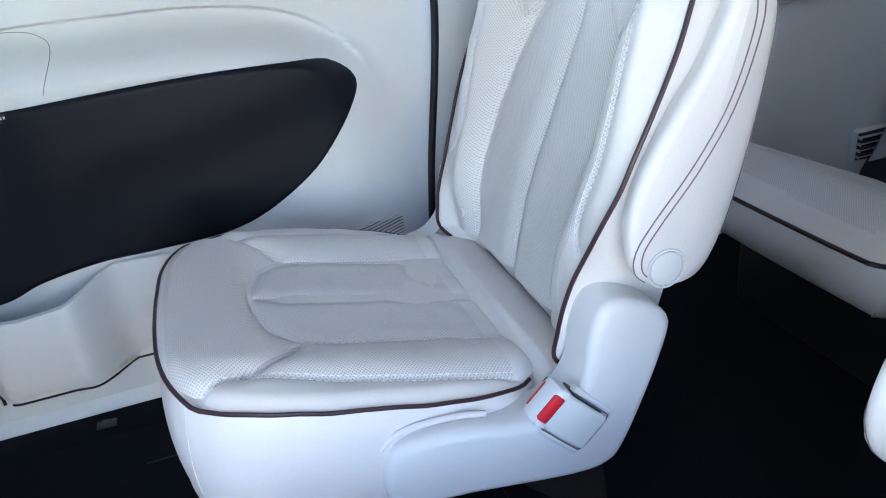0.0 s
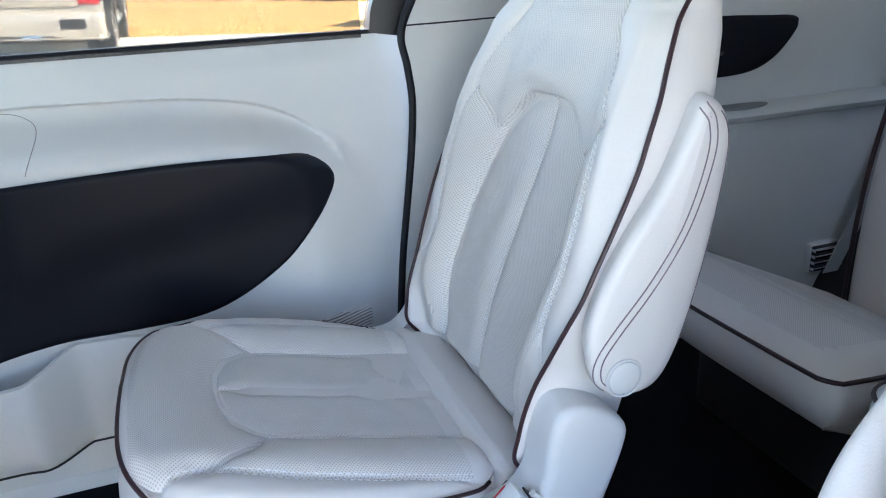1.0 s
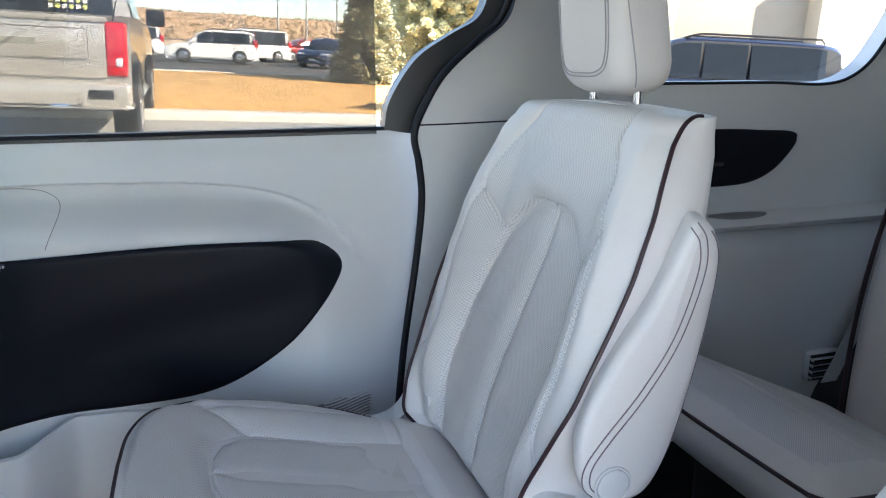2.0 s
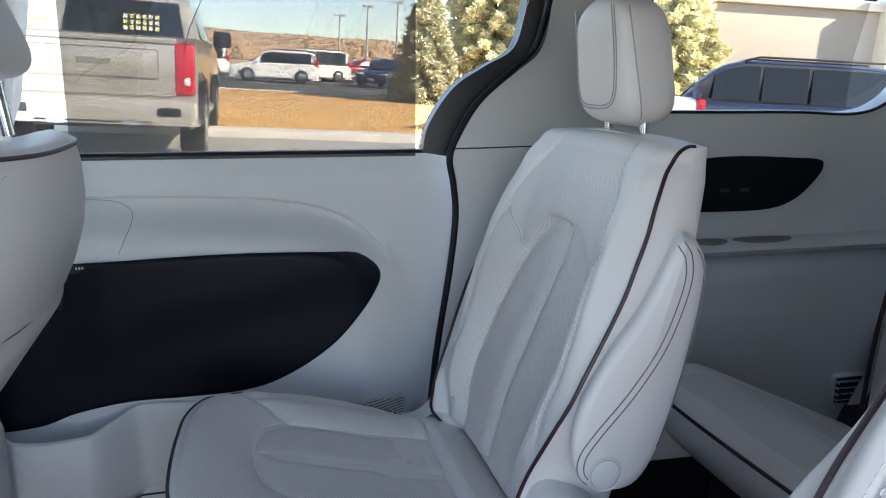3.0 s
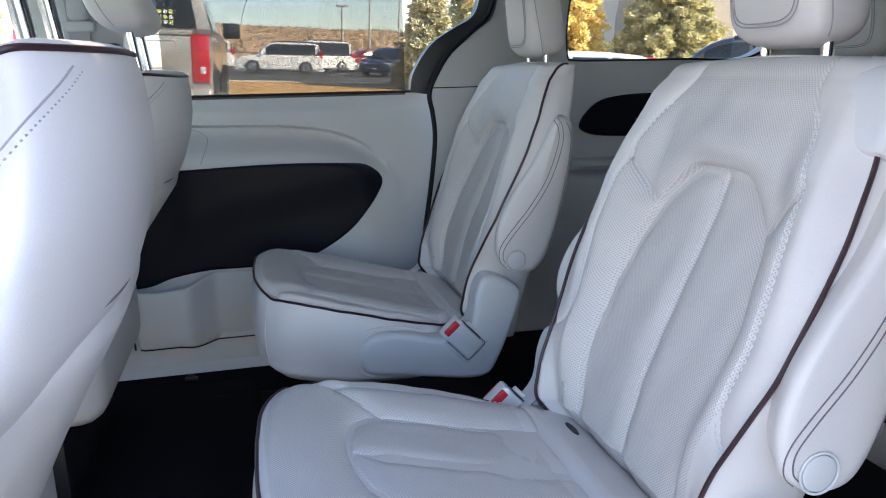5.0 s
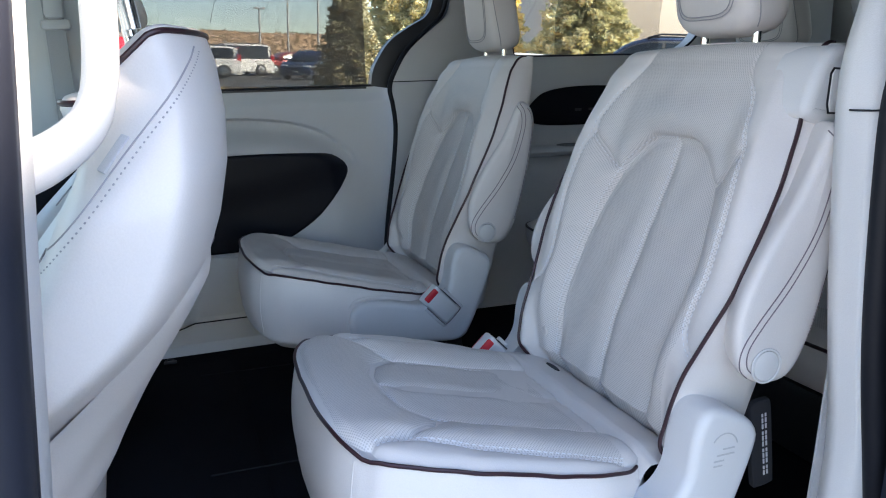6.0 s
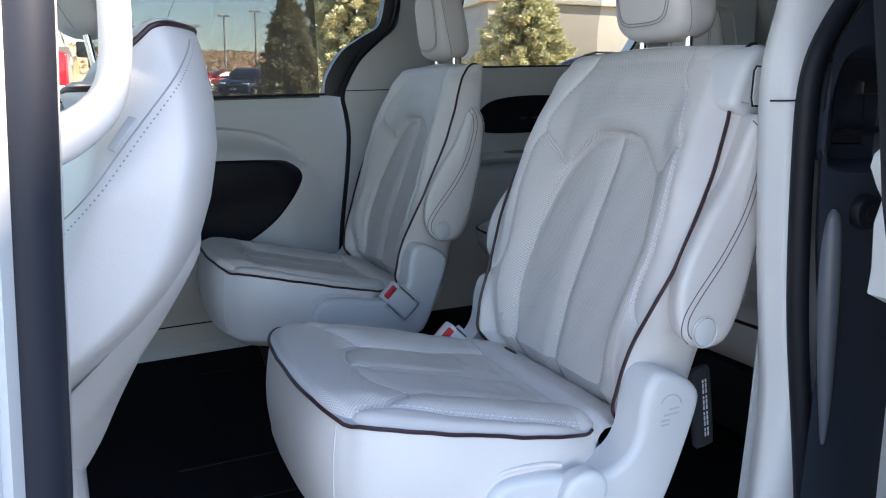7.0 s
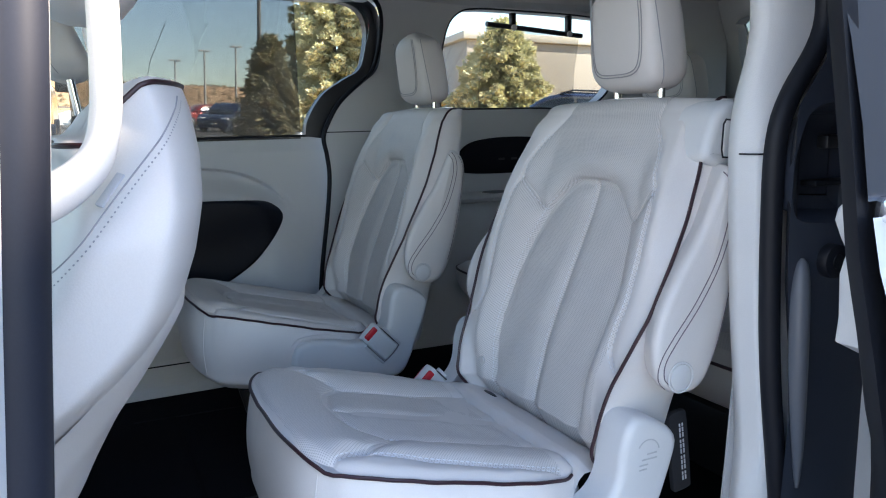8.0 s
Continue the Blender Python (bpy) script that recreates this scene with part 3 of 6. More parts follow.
    # armrests and side covers
    for s in (-1, 1):
        bm = bmesh.new()
        pol = resample(spline(ARM, 8, True), 90, True)
        pillow(bm, pol, lambda a, b, d: (a + (0.020 if s > 0 else 0.002) + 0.5 * (0.266 - d), s * (d - (0.014 if s > 0 else 0)), b), 0.214, 0.266, 0.010, 0.016, 5, bulge=0.004)
        arm = part("armrest", bm, leather, ch, "raised padded armrest in pale leather", 60)
        bm = bmesh.new()
        cx, cy = (0.012, 0.2520) if s > 0 else (-0.007, 0.2660)
        cyl(bm, (cx, s * cy, 0.414), (cx, s * (cy + 0.0045), 0.414), 0.0178, 40, 0.002)
        cap = part("pivot_cap", bm, seat_plastic, arm)
        bm = bmesh.new()
        tube(bm, [(cx + 0.0196 * math.cos(t), s * (cy + 0.0034), 0.414 + 0.0196 * math.sin(t)) for t in np.linspace(0, 6.283, 36, endpoint=False)], 0.0014, 6, True)
        part("cap_rim", bm, seat_plastic, cap)
        bm = bmesh.new()
        off = 0.020 if s > 0 else 0.002
        rim = [tuple(p) for p in inset(pol, 0.016)]
        cen = np.mean(pol, axis=0)

        def on_arm(a, b, lift):
            e = float(seam_distance(np.array(a), np.array(b), [tuple(p) for p in pol] + [tuple(pol[0])]))
            d = 0.266 - 0.016 + 0.016 * math.sin(math.acos(max(-1.0, 1 - min(e, 0.016) / 0.016)))
            if e > 0.016:
                lo, hi = 0.0, 1.0
                for k in range(16):
                    m = (lo + hi) / 2
                    if inside(np.array(cen[0] + (a - cen[0]) / m), np.array(cen[1] + (b - cen[1]) / m), rim):
                        hi = m
                    else:
                        lo = m
                d += 0.004 * (1 - hi * hi)
            return (a + off + 0.5 * (0.266 - d), s * (d + lift - (0.014 if s > 0 else 0)), b)

        welt = [(0.066, 0.672), (0.076, 0.656), (0.076, 0.624), (0.055, 0.563), (0.021, 0.510), (-0.018, 0.463), (-0.036, 0.436), (-0.037, 0.414), (-0.026, 0.400)]
        nrm = np.gradient(np.array(spline(welt, 8)), axis=0)
        nrm = np.stack([nrm[:, 1], -nrm[:, 0]], 1) / np.linalg.norm(nrm, axis=1, keepdims=True)
        for k in (-0.0042, 0.0042):
            run = np.array(spline(welt, 8)) + nrm * k
            tube(bm, [on_arm(a, b, 0.0003) for a, b in run if inside(np.array(a), np.array(b), [tuple(p) for p in pol])], 0.0007, 6)
        tube(bm, [on_arm(a, b, 0.0003) for a, b in inset(pol, 0.0035) if a > 0.02 and b > 0.43 and a - 0.30 * (b - 0.43) > 0.012], 0.0006, 6)
        tagged(part("armrest_stitching", bm, dark_thread, arm), kind="stuff")
        bm = bmesh.new()
        pol = resample(spline([(-0.40 + (a + 0.40) * 0.97, 0.78 + (b - 0.78) * 0.97) for a, b in SHIELD], 6, True), 110, True)
        pillow(bm, pol, lambda a, b, d: (a + (0.008 if s > 0 else 0), s * (d - 0.004 * max(0.0, min(1.0, (-0.10 - a) / 0.12)) - (0.012 if s > 0 else 0)), b), 0.208, 0.261, 0.006, 0.012, 6)
        cover = part("side_cover", bm, seat_plastic, ch, "moulded pale grey plastic", 60)
        bm = bmesh.new()
        lip = [p for p in inset(pol, -0.007) if p[0] < -0.19 and p[1] > 0.2]
        k = max(range(len(lip)), key=lambda i: math.dist(lip[i - 1], lip[i]))
        tube(bm, [(a + (0.008 if s > 0 else 0), s * (0.243 - (0.012 if s > 0 else 0) - 0.004 * max(0.0, min(1.0, (-0.10 - a) / 0.12))), b) for a, b in lip[k:] + lip[:k]], 0.0034, 8)
        part("cover_lip", bm, leather, cover)
    # folding base
    for s in (-1, 1):
        bm = bmesh.new()
        pol = [(-0.40, 0.235), (-0.36, 0.12), (-0.33, 0.0), (-0.28, 0.0), (-0.26, 0.10), (-0.16, 0.13), (-0.08, 0.05), (-0.06, 0.0), (-0.01, 0.0), (-0.02, 0.10), (-0.04, 0.21)]
        pillow(bm, pol, lambda a, b, d: (a, s * d, b), 0.150, 0.166, 0.002, 0.002, 2)
        part("base_bracket", bm, steel, ch, "black steel bracket")
    bm = bmesh.new()
    box(bm, (-0.40, -0.16, 0.17), (-0.06, 0.16, 0.215), 0.01)
    part("base_pan", bm, black_plastic, ch)
    return ch


def headrest(c, depth, width, height, parent, tilt=-0.13, label="pale leather headrest"):
    bm = bmesh.new()
    rings = []
    for f in np.linspace(-1, 1, 40):
        k = max(0.02, (1 - abs(f) ** 5.0)) ** 0.5
        ring = []
        for t in np.linspace(0, 6.28319, 72, endpoint=False):
            ct, st = math.cos(t), math.sin(t)
            a = math.copysign(abs(ct) ** 0.55, ct)
            b = math.copysign(abs(st) ** 0.45, st)
            lean = tilt * f * height / 2
            taper = 1 - 0.06 * f
            ring.append((c[0] + a * depth / 2 * k * taper + lean, c[1] + b * width / 2 * (0.3 + 0.7 * k) * (1 - 0.05 * f), c[2] + f * height / 2 + 0.012 * (1 - b * b) * max(0, f)))
        rings.append(ring)
    skin(bm, rings)
    hr = part("headrest", bm, leather, parent, label, 60)
    bm = bmesh.new()
    # stitched outline of the inset pad on the front
    pad = spline([(-0.72, 0.95), (-0.75, 0.2), (-0.70, -0.45), (-0.50, -0.68), (0, -0.72), (0.50, -0.68), (0.70, -0.45), (0.75, 0.2), (0.72, 0.95)], 10)
    for off in (1.0, 0.93):
        q = [(a * off, b * off) for a, b in pad]
        tube(bm, [(c[0] - depth / 2 * (1 - 0.06 * b) * (max(0.02, 1 - abs(a) ** 4) ** 0.28) + tilt * b * height / 2 - 0.0012, c[1] + a * width / 2, c[2] + b * height / 2) for a, b in q if abs(b) < 0.9], 0.0008, 6)
    tagged(part("headrest_stitching", bm, seam_thread, hr), kind="stuff")
    for sd_ in (-1, 1):
        bm = bmesh.new()
        run = []
        for b in np.linspace(-0.86, 0.86, 24):
            k = max(0.02, (1 - abs(b) ** 5.0)) ** 0.5
            ct = -0.30 - 0.12 * b
            a, e = -abs(ct) ** 0.55, (1 - ct * ct) ** 0.225
            run.append((c[0] + a * depth / 2 * k * (1 - 0.06 * b) + tilt * b * height / 2, c[1] + sd_ * (e * width / 2 * (0.3 + 0.7 * k) * (1 - 0.05 * b) + 0.0002), c[2] + b * height / 2 + 0.012 * (1 - e * e) * max(0, b)))
        tube(bm, run, 0.0009, 6)
        part("headrest_side_seam", bm, seam_thread, hr)
    return hr


far_chair = captain_chair("captain_chair", "pale grey perforated leather captain's chair beside the closed sliding door", 0.395)
near_chair = copy_thing(far_chair, pose(0, -0.395, 0))
tagged(near_chair, "pale grey perforated leather captain's chair beside the open doorway")


lean = Matrix.Translation((-0.06, 0, 0.28)) @ Matrix.Rotation(radians(1.2), 4, "Y") @ Matrix.Translation((0.06, 0, -0.28))
for cover in near_chair.children:
    if cover.name.startswith(("back", "headrest")):
        cover.matrix_local = lean @ cover.matrix_local  # this chair is reclined a little further
    if cover.name.startswith("armrest") and cover.data.vertices[0].co.y < 0:
        cover.matrix_local = Matrix.Translation((0, 0, 0.414)) @ Matrix.Rotation(radians(-1.0), 4, "Y") @ Matrix.Translation((0, 0, -0.414))
    elif cover.name.startswith("armrest"):
        cover.matrix_local = Matrix.Translation((-0.012, 0.018, 0.416)) @ Matrix.Rotation(radians(9.0), 4, "Y") @ Matrix.Translation((0, 0, -0.414))  # the aisle armrest stands clear of the backrest
    if cover.name.startswith("side_cover") and cover.data.vertices[0].co.y < 0:
        cover.location = (-0.008, 0, -0.019)  # the outer cover sits lower than the one towards the aisle

for v in (0.112, -0.146):
    bm = bmesh.new()
    pillow(bm, [(-0.070 + 0.007 * math.cos(t), v + 0.020 * math.sin(t)) for t in np.linspace(0, 6.283, 28, endpoint=False)], lambda a, b, d: (a, b, d - 0.2 * (a + 0.06)), 0.266, 0.2785, 0.001, 0.003, 3)
    part("latch_slot", bm, black_plastic, near_chair)


def buckle(ch, m, s):
    bm = bmesh.new()
    box(bm, (-0.037, -0.013, -0.0225), (0.037, 0.013, 0.0225), 0.006, m, seg=3)
    b = part("belt_buckle", bm, seat_plastic, ch, "pale plastic belt buckle")
    bm = bmesh.new()
    box(bm, (-0.041, -0.0140, -0.0232), (-0.0235, 0.0140, 0.0232), 0.005, m)
    part("buckle_frame", bm, white_plastic, b)
    bm = bmesh.new()
    box(bm, (-0.0405, -0.0150, -0.0165), (-0.0270, 0.0150, 0.0165), 0.003, m)
    part("release_button", bm, red_plastic, b, "red release button")
    if s:
        bm = bmesh.new()
        box(bm, (-0.022, -0.012, s * 0.0235 - 0.0012), (0.022, 0.012, s * 0.0235 + 0.0012), 0.001, m)
        part("tongue_slot", bm, steel, b, "bare metal slot edge")
    # soft pocket lip that holds it
    bm = bmesh.new()
    pts = spline([(-0.020, -0.0275), (0.030, -0.0275), (0.0395, -0.024), (0.0415, 0.0), (0.0395, 0.024), (0.030, 0.0275), (-0.020, 0.0275)], 5)
    tube(bm, [m @ Vector((a, 0.002, c)) for a, c in pts], 0.0040, 8)
    pk = part("buckle_pocket", bm, seat_plastic, ch)
    # thin dark tube stands in for the shadow inside the pocket lip
    bm = bmesh.new()
    tube(bm, [m @ Vector((a * 0.965, 0.0065, c * 0.88)) for a, c in pts], 0.0008, 6)
    part("pocket_shade_line", bm, dark_thread, pk)


buckle(far_chair, pose(-0.110, -0.257, 0.267, 0, 47, 0) @ pose(0, 0, 0, 180, 0, 0), -1)
buckle(near_chair, pose(-0.120, 0.226, 0.262, 0, 47, 0), 1)

# ---- van: floor, roof and sides ----
bm = bmesh.new()
box(bm, (-2.4, -0.80, -0.06), (1.75, 0.86, 0.0), 0.0)
solid("floor", bm, carpet, "black carpeted van floor", "floor")
bm = bmesh.new()
sheet(bm, np.linspace(-1.9, 1.55, 24), np.linspace(-1, 1, 30), lambda x, f: (x, 0.80 * f, 1.20 - 0.09 * abs(f) ** 5 - 0.04 * smooth(0.9, 1.55, x)))
sheet(bm, np.linspace(-1.9, 1.55, 24), np.linspace(-1, 1, 30), lambda x, f: (x, 0.84 * f, 1.25 - 0.06 * abs(f) ** 5 - 0.04 * smooth(0.9, 1.55, x)))
solid("ceiling", bm, headlining, "grey cloth headlining", "ceiling")


def right_side(x, z):
    """The inner face of the right-hand trim behind the door."""
    base = np.interp(x, [-0.06, 0.05, 0.30, 0.5, 1.5], [0.79, 0.80, 0.86, 0.875, 0.87])
    base = base - 0.05 * (1 - smooth(0.44, 0.50, z)) * smooth(0.25, 0.45, x)
    return float(base - 0.10 * smooth(0.85, 1.2, z))


SEAL = [(-0.075, 0.02), (-0.052, 0.17), (-0.035, 0.32), (-0.010, 0.48), (0.001, 0.585), (-0.004, 0.65), (-0.012, 0.70), (0.005, 0.745), (0.045, 0.805), (0.110, 0.858), (0.155, 0.895), (0.172, 0.95), (0.176, 1.02), (0.160, 1.075), (0.120, 1.108)]
QWIN = [(0.405, 0.80), (0.43, 0.782), (0.6, 0.780), (0.8, 0.780), (0.95, 0.776), (1.03, 0.795), (1.09, 0.845), (1.13, 0.93), (1.12, 1.02), (1.07, 1.07), (0.9, 1.085), (0.7, 1.09), (0.5, 1.09), (0.435, 1.07), (0.408, 1.02), (0.402, 0.90)]


def annulus(bm, hole, outer, fn, n=160, rings=14, cx=None):
    """A trim surface between an opening and its outer outline."""
    h = resample(spline(hole, 8, True), n, True)
    o = resample(outer, n * 4, True)
    c = np.mean(h, axis=0) if cx is None else np.array(cx)
    ao = np.unwrap(np.arctan2(o[:, 1] - c[1], o[:, 0] - c[0]))
    want = np.arctan2(h[:, 1] - c[1], h[:, 0] - c[0])
    q = []
    for w in want:
        d = (np.arctan2(o[:, 1] - c[1], o[:, 0] - c[0]) - w + math.pi) % (2 * math.pi) - math.pi
        q.append(o[np.argmin(np.abs(d))])
    q = np.array(q)
    skin(bm, [[fn(*p) for p in h + (q - h) * f] for f in np.linspace(0, 1, rings)], cap=(False, False))
    return h


def dense(pts, n=8):
    return spline(pts, n)


def slab(bm, outline, face, proud, n=90, rows=24):
    """A soft insert laid on a trim surface; its outline runs once from one end to the other along x."""
    o = resample(spline(outline, 10, True), 600, True)
    lo, hi = o[:, 0].min() + 1e-4, o[:, 0].max() - 1e-4
    g = []
    for f in np.linspace(0, 1, n):
        x = lo + (hi - lo) * (0.5 - 0.5 * math.cos(3.14159 * f))
        zs = []
        for p, q in zip(o, np.roll(o, -1, 0)):
            if (p[0] - x) * (q[0] - x) <= 0 and p[0] != q[0]:
                zs.append(p[1] + (q[1] - p[1]) * (x - p[0]) / (q[0] - p[0]))
        za, zb = min(zs), max(zs)
        ex = min(1.0, min(x - lo, hi - x) / 0.012)
        col = []
        for k in np.linspace(0, 1, rows):
            z = za + (zb - za) * k
            rim = min(1.0, min(k, 1 - k) * (zb - za) / 0.010)
            rise = proud * math.sqrt(max(0.0, 1 - (1 - min(rim, ex)) ** 2))
            col.append((x, face(x, z) + 0.004 - 0.004 - rise - 0.0035, z))
        g.append(col)
    skin(bm, g, closed=False)


bm = bmesh.new()
left = [tuple(p) for p in dense(SEAL)]
outer = left + [(0.4, 1.14), (0.9, 1.14), (1.40, 1.10), (1.40, 0.6), (1.40, 0.0), (0.7, 0.0), (0.2, 0.0)]
hole = annulus(bm, QWIN, outer, lambda x, z: (x, right_side(x, z), z), 200, 26, (0.62, 0.80))
skin(bm, [[(a, right_side(a, b), b) for a, b in hole], [(a, right_side(a, b) + 0.05, b) for a, b in inset(hole, 0.004)]], cap=(False, False))
wall_right = solid("wall_right", bm, trim_light, "light grey moulded rear quarter trim", "wall trim", sharp=50)
bm = bmesh.new()
pillow(bm, resample(spline(QWIN, 8, True), 100, True), lambda a, b, d: (a, right_side(a, b) + d, b), 0.046, 0.050, 0.001, 0.001, 1)
part("quarter_window_pane", bm, glass_tint, wall_right, "", 15).visible_shadow = False
bm = bmesh.new()
tube(bm, [(a, right_side(a, b) + 0.003, b) for a, b in hole], 0.004, 8, True)
part("window_gasket", bm, rubber, wall_right)
QINS = [(0.445, 0.600), (0.462, 0.580), (0.52, 0.567), (0.65, 0.563), (0.76, 0.567), (0.825, 0.590), (0.868, 0.630), (0.885, 0.660), (0.872, 0.676), (0.80, 0.681), (0.68, 0.686), (0.58, 0.682), (0.51, 0.668), (0.465, 0.635)]
bm = bmesh.new()
slab(bm, QINS, right_side, 0.005)
part("dark_insert", bm, trim_black, wall_right, "black soft insert")
# door seal
bm = bmesh.new()
tube(bm, [(a, right_side(a, b) + 0.002, b) for a, b in left], 0.0065, 10)
part("door_seal", bm, rubber, wall_right, "black rubber seal")

# roof side rails above the rear windows
for s, x0, nm in ((1, 0.17, "roof_rail_right"), (-1, 0.0, "roof_rail_left")):
    bm = bmesh.new()
    pr = [(0.765, 1.112), (0.775, 1.100), (0.80, 1.095), (0.93, 1.10), (0.93, 1.22), (0.78, 1.22)]
    skin(bm, [[(x, s * y, z) for y, z in pr] for x in (x0, 0.6, 1.0, 1.56)])
    solid(nm, bm, headlining, "grey cloth roof edge trim", "trim")

# ---- right sliding door ----
door = thing("door_1", "closed sliding door with light grey trim and black insert", "sliding door", "", "structure", (0, 0, 0))
ARMLINE = [(-1.0, 0.634), (-0.63, 0.634), (-0.475, 0.630), (-0.39, 0.626), (-0.305, 0.615), (-0.242, 0.598), (-0.188, 0.569), (-0.151, 0.531), (-0.133, 0.499), (-0.125, 0.470)]
CREASE = resample(spline(ARMLINE, 10), 240)
CREASE_N = np.gradient(CREASE, axis=0)


def door_face(x, z):
    """The swelling armrest under a creased line that sweeps down round the insert."""
    lim = np.interp(x, [-1.0, -0.64, -0.40, -0.26, -0.19, -0.135, -0.10], [0.640, 0.646, 0.634, 0.618, 0.602, 0.580, 0.54])
    into = 0.050 * smooth(0.030, 0.095, lim - z) * (1 - smooth(-0.20, -0.06, x))
    off = CREASE - (x, z)
    k = int(np.argmin((off * off).sum(1)))
    side = off[k][1] * CREASE_N[k][0] - off[k][0] * CREASE_N[k][1]
    d = math.copysign(math.hypot(off[k][0], off[k][1]), side)
    groove = 0.040 * smooth(-0.004, 0.004, d) * (1 - smooth(0.004, 0.065, d)) * (1 - smooth(200, 238, k))
    return 0.835 - into + groove + 0.01 * smooth(0.66, 0.70, z)


bm = bmesh.new()
seal_x = lambda z: float(np.interp(z, [p[1] for p in SEAL], [p[0] for p in SEAL]))
sheet(bm, np.linspace(0, 1, 220), np.linspace(0.03, 0.708, 340), lambda f, z: ((-1.0 + f * (seal_x(z) + 1.012)), door_face(-1.0 + f * (seal_x(z) + 1.0), z), z))
sheet(bm, np.linspace(-1.0, -0.012, 40), np.linspace(0, 1, 4), lambda x, f: (x, 0.845 + 0.04 * f, 0.708 + 0.004 * math.sin(3.14 * f)))
part("door_panel", bm, trim_light, door, "light grey moulded trim", 60)
INS = [(-0.95, 0.53), (-0.80, 0.530), (-0.64, 0.534), (-0.50, 0.538), (-0.40, 0.539), (-0.316, 0.537), (-0.227, 0.532), (-0.185, 0.524), (-0.158, 0.508), (-0.146, 0.490), (-0.145, 0.474), (-0.156, 0.451), (-0.183, 0.414), (-0.241, 0.352), (-0.324, 0.301), (-0.40, 0.279), (-0.512, 0.275), (-0.60, 0.275), (-0.69, 0.262), (-0.75, 0.243), (-0.85, 0.237), (-0.95, 0.235)]
def insert_face(x, z):
    """The insert swells above a soft crease that climbs towards its rear."""
    zc = float(np.interp(x, [-0.95, -0.69, -0.64, -0.56, -0.43, -0.27, -0.14], [0.25, 0.30, 0.37, 0.411, 0.431, 0.462, 0.49]))
    swell = 0.007 * float(smooth(-0.050, 0.050, z - zc)) * float(smooth(-0.70, -0.62, x)) * (1 - float(smooth(-0.22, -0.15, x)))
    return door_face(x, z) - swell


bm = bmesh.new()
slab(bm, INS, insert_face, 0.005, 120, 60)
part("door_insert", bm, trim_black, door, "black soft insert", 60)
# window frame and pane
WIN = [(-0.055, 0.707), (-0.043, 0.759), (0.004, 0.827), (0.065, 0.868), (0.120, 0.90), (0.140, 0.95), (0.148, 1.02), (0.128, 1.07), (0.085, 1.092), (0.02, 1.098)]
bm = bmesh.new()
inner = resample(spline(WIN, 8), 80)
outr = resample(spline(SEAL[6:], 8), 80)
skin(bm, [[(a + 0.006, 0.800, b) for a, b in outr], [(a + 0.001, 0.832, b) for a, b in outr], [(a, 0.832, b) for a, b in outr + (inner - outr) * 0.3], [(a, 0.838, b) for a, b in inner], [(a, 0.875, b) for a, b in inner]], closed=False)
part("window_frame", bm, black_plastic, door, "black window surround")
bm = bmesh.new()
wpoly = [(-0.86, 0.705), (-0.05, 0.705)] + [tuple(p) for p in inner] + [(-0.5, 1.098), (-0.86, 1.098)]
pillow(bm, wpoly, lambda a, b, d: (a, 0.862 + d - 0.10 * float(smooth(0.85, 1.2, b)), b), 0.0, 0.004, 0.0005, 0.0005, 1)
part("window_pane", bm, glass_tint, door, "", 15).visible_shadow = False
bm = bmesh.new()
box(bm, (-1.0, 0.80, 1.095), (0.16, 0.88, 1.16), 0.01)
part("window_header", bm, trim_light, door)

# door details: map pocket, speaker grille, seams, pulls and the sill
def pocket_front(x):
    return 0.700 + 0.080 * smooth(-0.662, -0.580, x) + 0.008 * smooth(-0.5, -0.37, x) + 0.012 * smooth(-0.772, -0.787, x)


def pocket_low(x):
    return 0.098 - 0.012 * smooth(-0.69, -0.60, x) + 0.004 * smooth(-0.76, -0.787, x)


bm = bmesh.new()
xs = np.concatenate([np.linspace(-0.787, -0.76, 10), np.linspace(-0.755, -0.36, 50)])
top = lambda x: np.interp(x, [-0.79, -0.76, -0.72, -0.66, -0.62, -0.585, -0.51, -0.36], [0.258, 0.250, 0.247, 0.252, 0.262, 0.271, 0.268, 0.245])
prof = []
for x in xs:
    y, t = float(pocket_front(x)), float(top(x))
    w = min(0.785, y + 0.016)
    low = float(pocket_low(x))
    prof.append([(x, 0.80, low), (x, y + 0.05 * (0.80 - y) / 0.1, low + 0.002), (x, y + 0.010, low + 0.008), (x, y + 0.002, low + 0.022), (x, y, low + 0.045), (x, y - 0.004, 0.19), (x, y - 0.006, t - 0.010), (x, y - 0.003, t - 0.001), (x, y + 0.004, t + 0.001), (x, y + 0.010, t - 0.006), (x, w, t - 0.03), (x, min(0.787, w + 0.01), 0.14), (x, 0.80, 0.13)])
skin(bm, prof, closed=False)
for e in (prof[0], prof[-1]):
    vs = [bm.verts.new(p) for p in e]
    bm.faces.new(vs)
pocket = part("map_pocket", bm, trim_light, door, "moulded open map pocket", 50)
# near-black tubes draw the shadow line along the map pocket's edges
bm = bmesh.new()
tube(bm, [(float(x), min(float(pocket_front(x)) + 0.010, door_face(x, 0.09) - 0.002), float(pocket_low(x)) + 0.003) for x in xs[4:]], 0.0019, 6)
tube(bm, [(-0.7895, 0.724, z) for z in (0.10, 0.18, 0.252)], 0.0028, 6)
part("pocket_shade_line", bm, rubber, pocket)
GR = [(-0.266, 0.213), (-0.24, 0.221), (-0.20, 0.229), (-0.15, 0.233), (-0.108, 0.229), (-0.094, 0.218), (-0.096, 0.185), (-0.105, 0.158), (-0.14, 0.165), (-0.19, 0.183), (-0.235, 0.202)]
gp = resample(spline(GR, 6, True), 90, True)
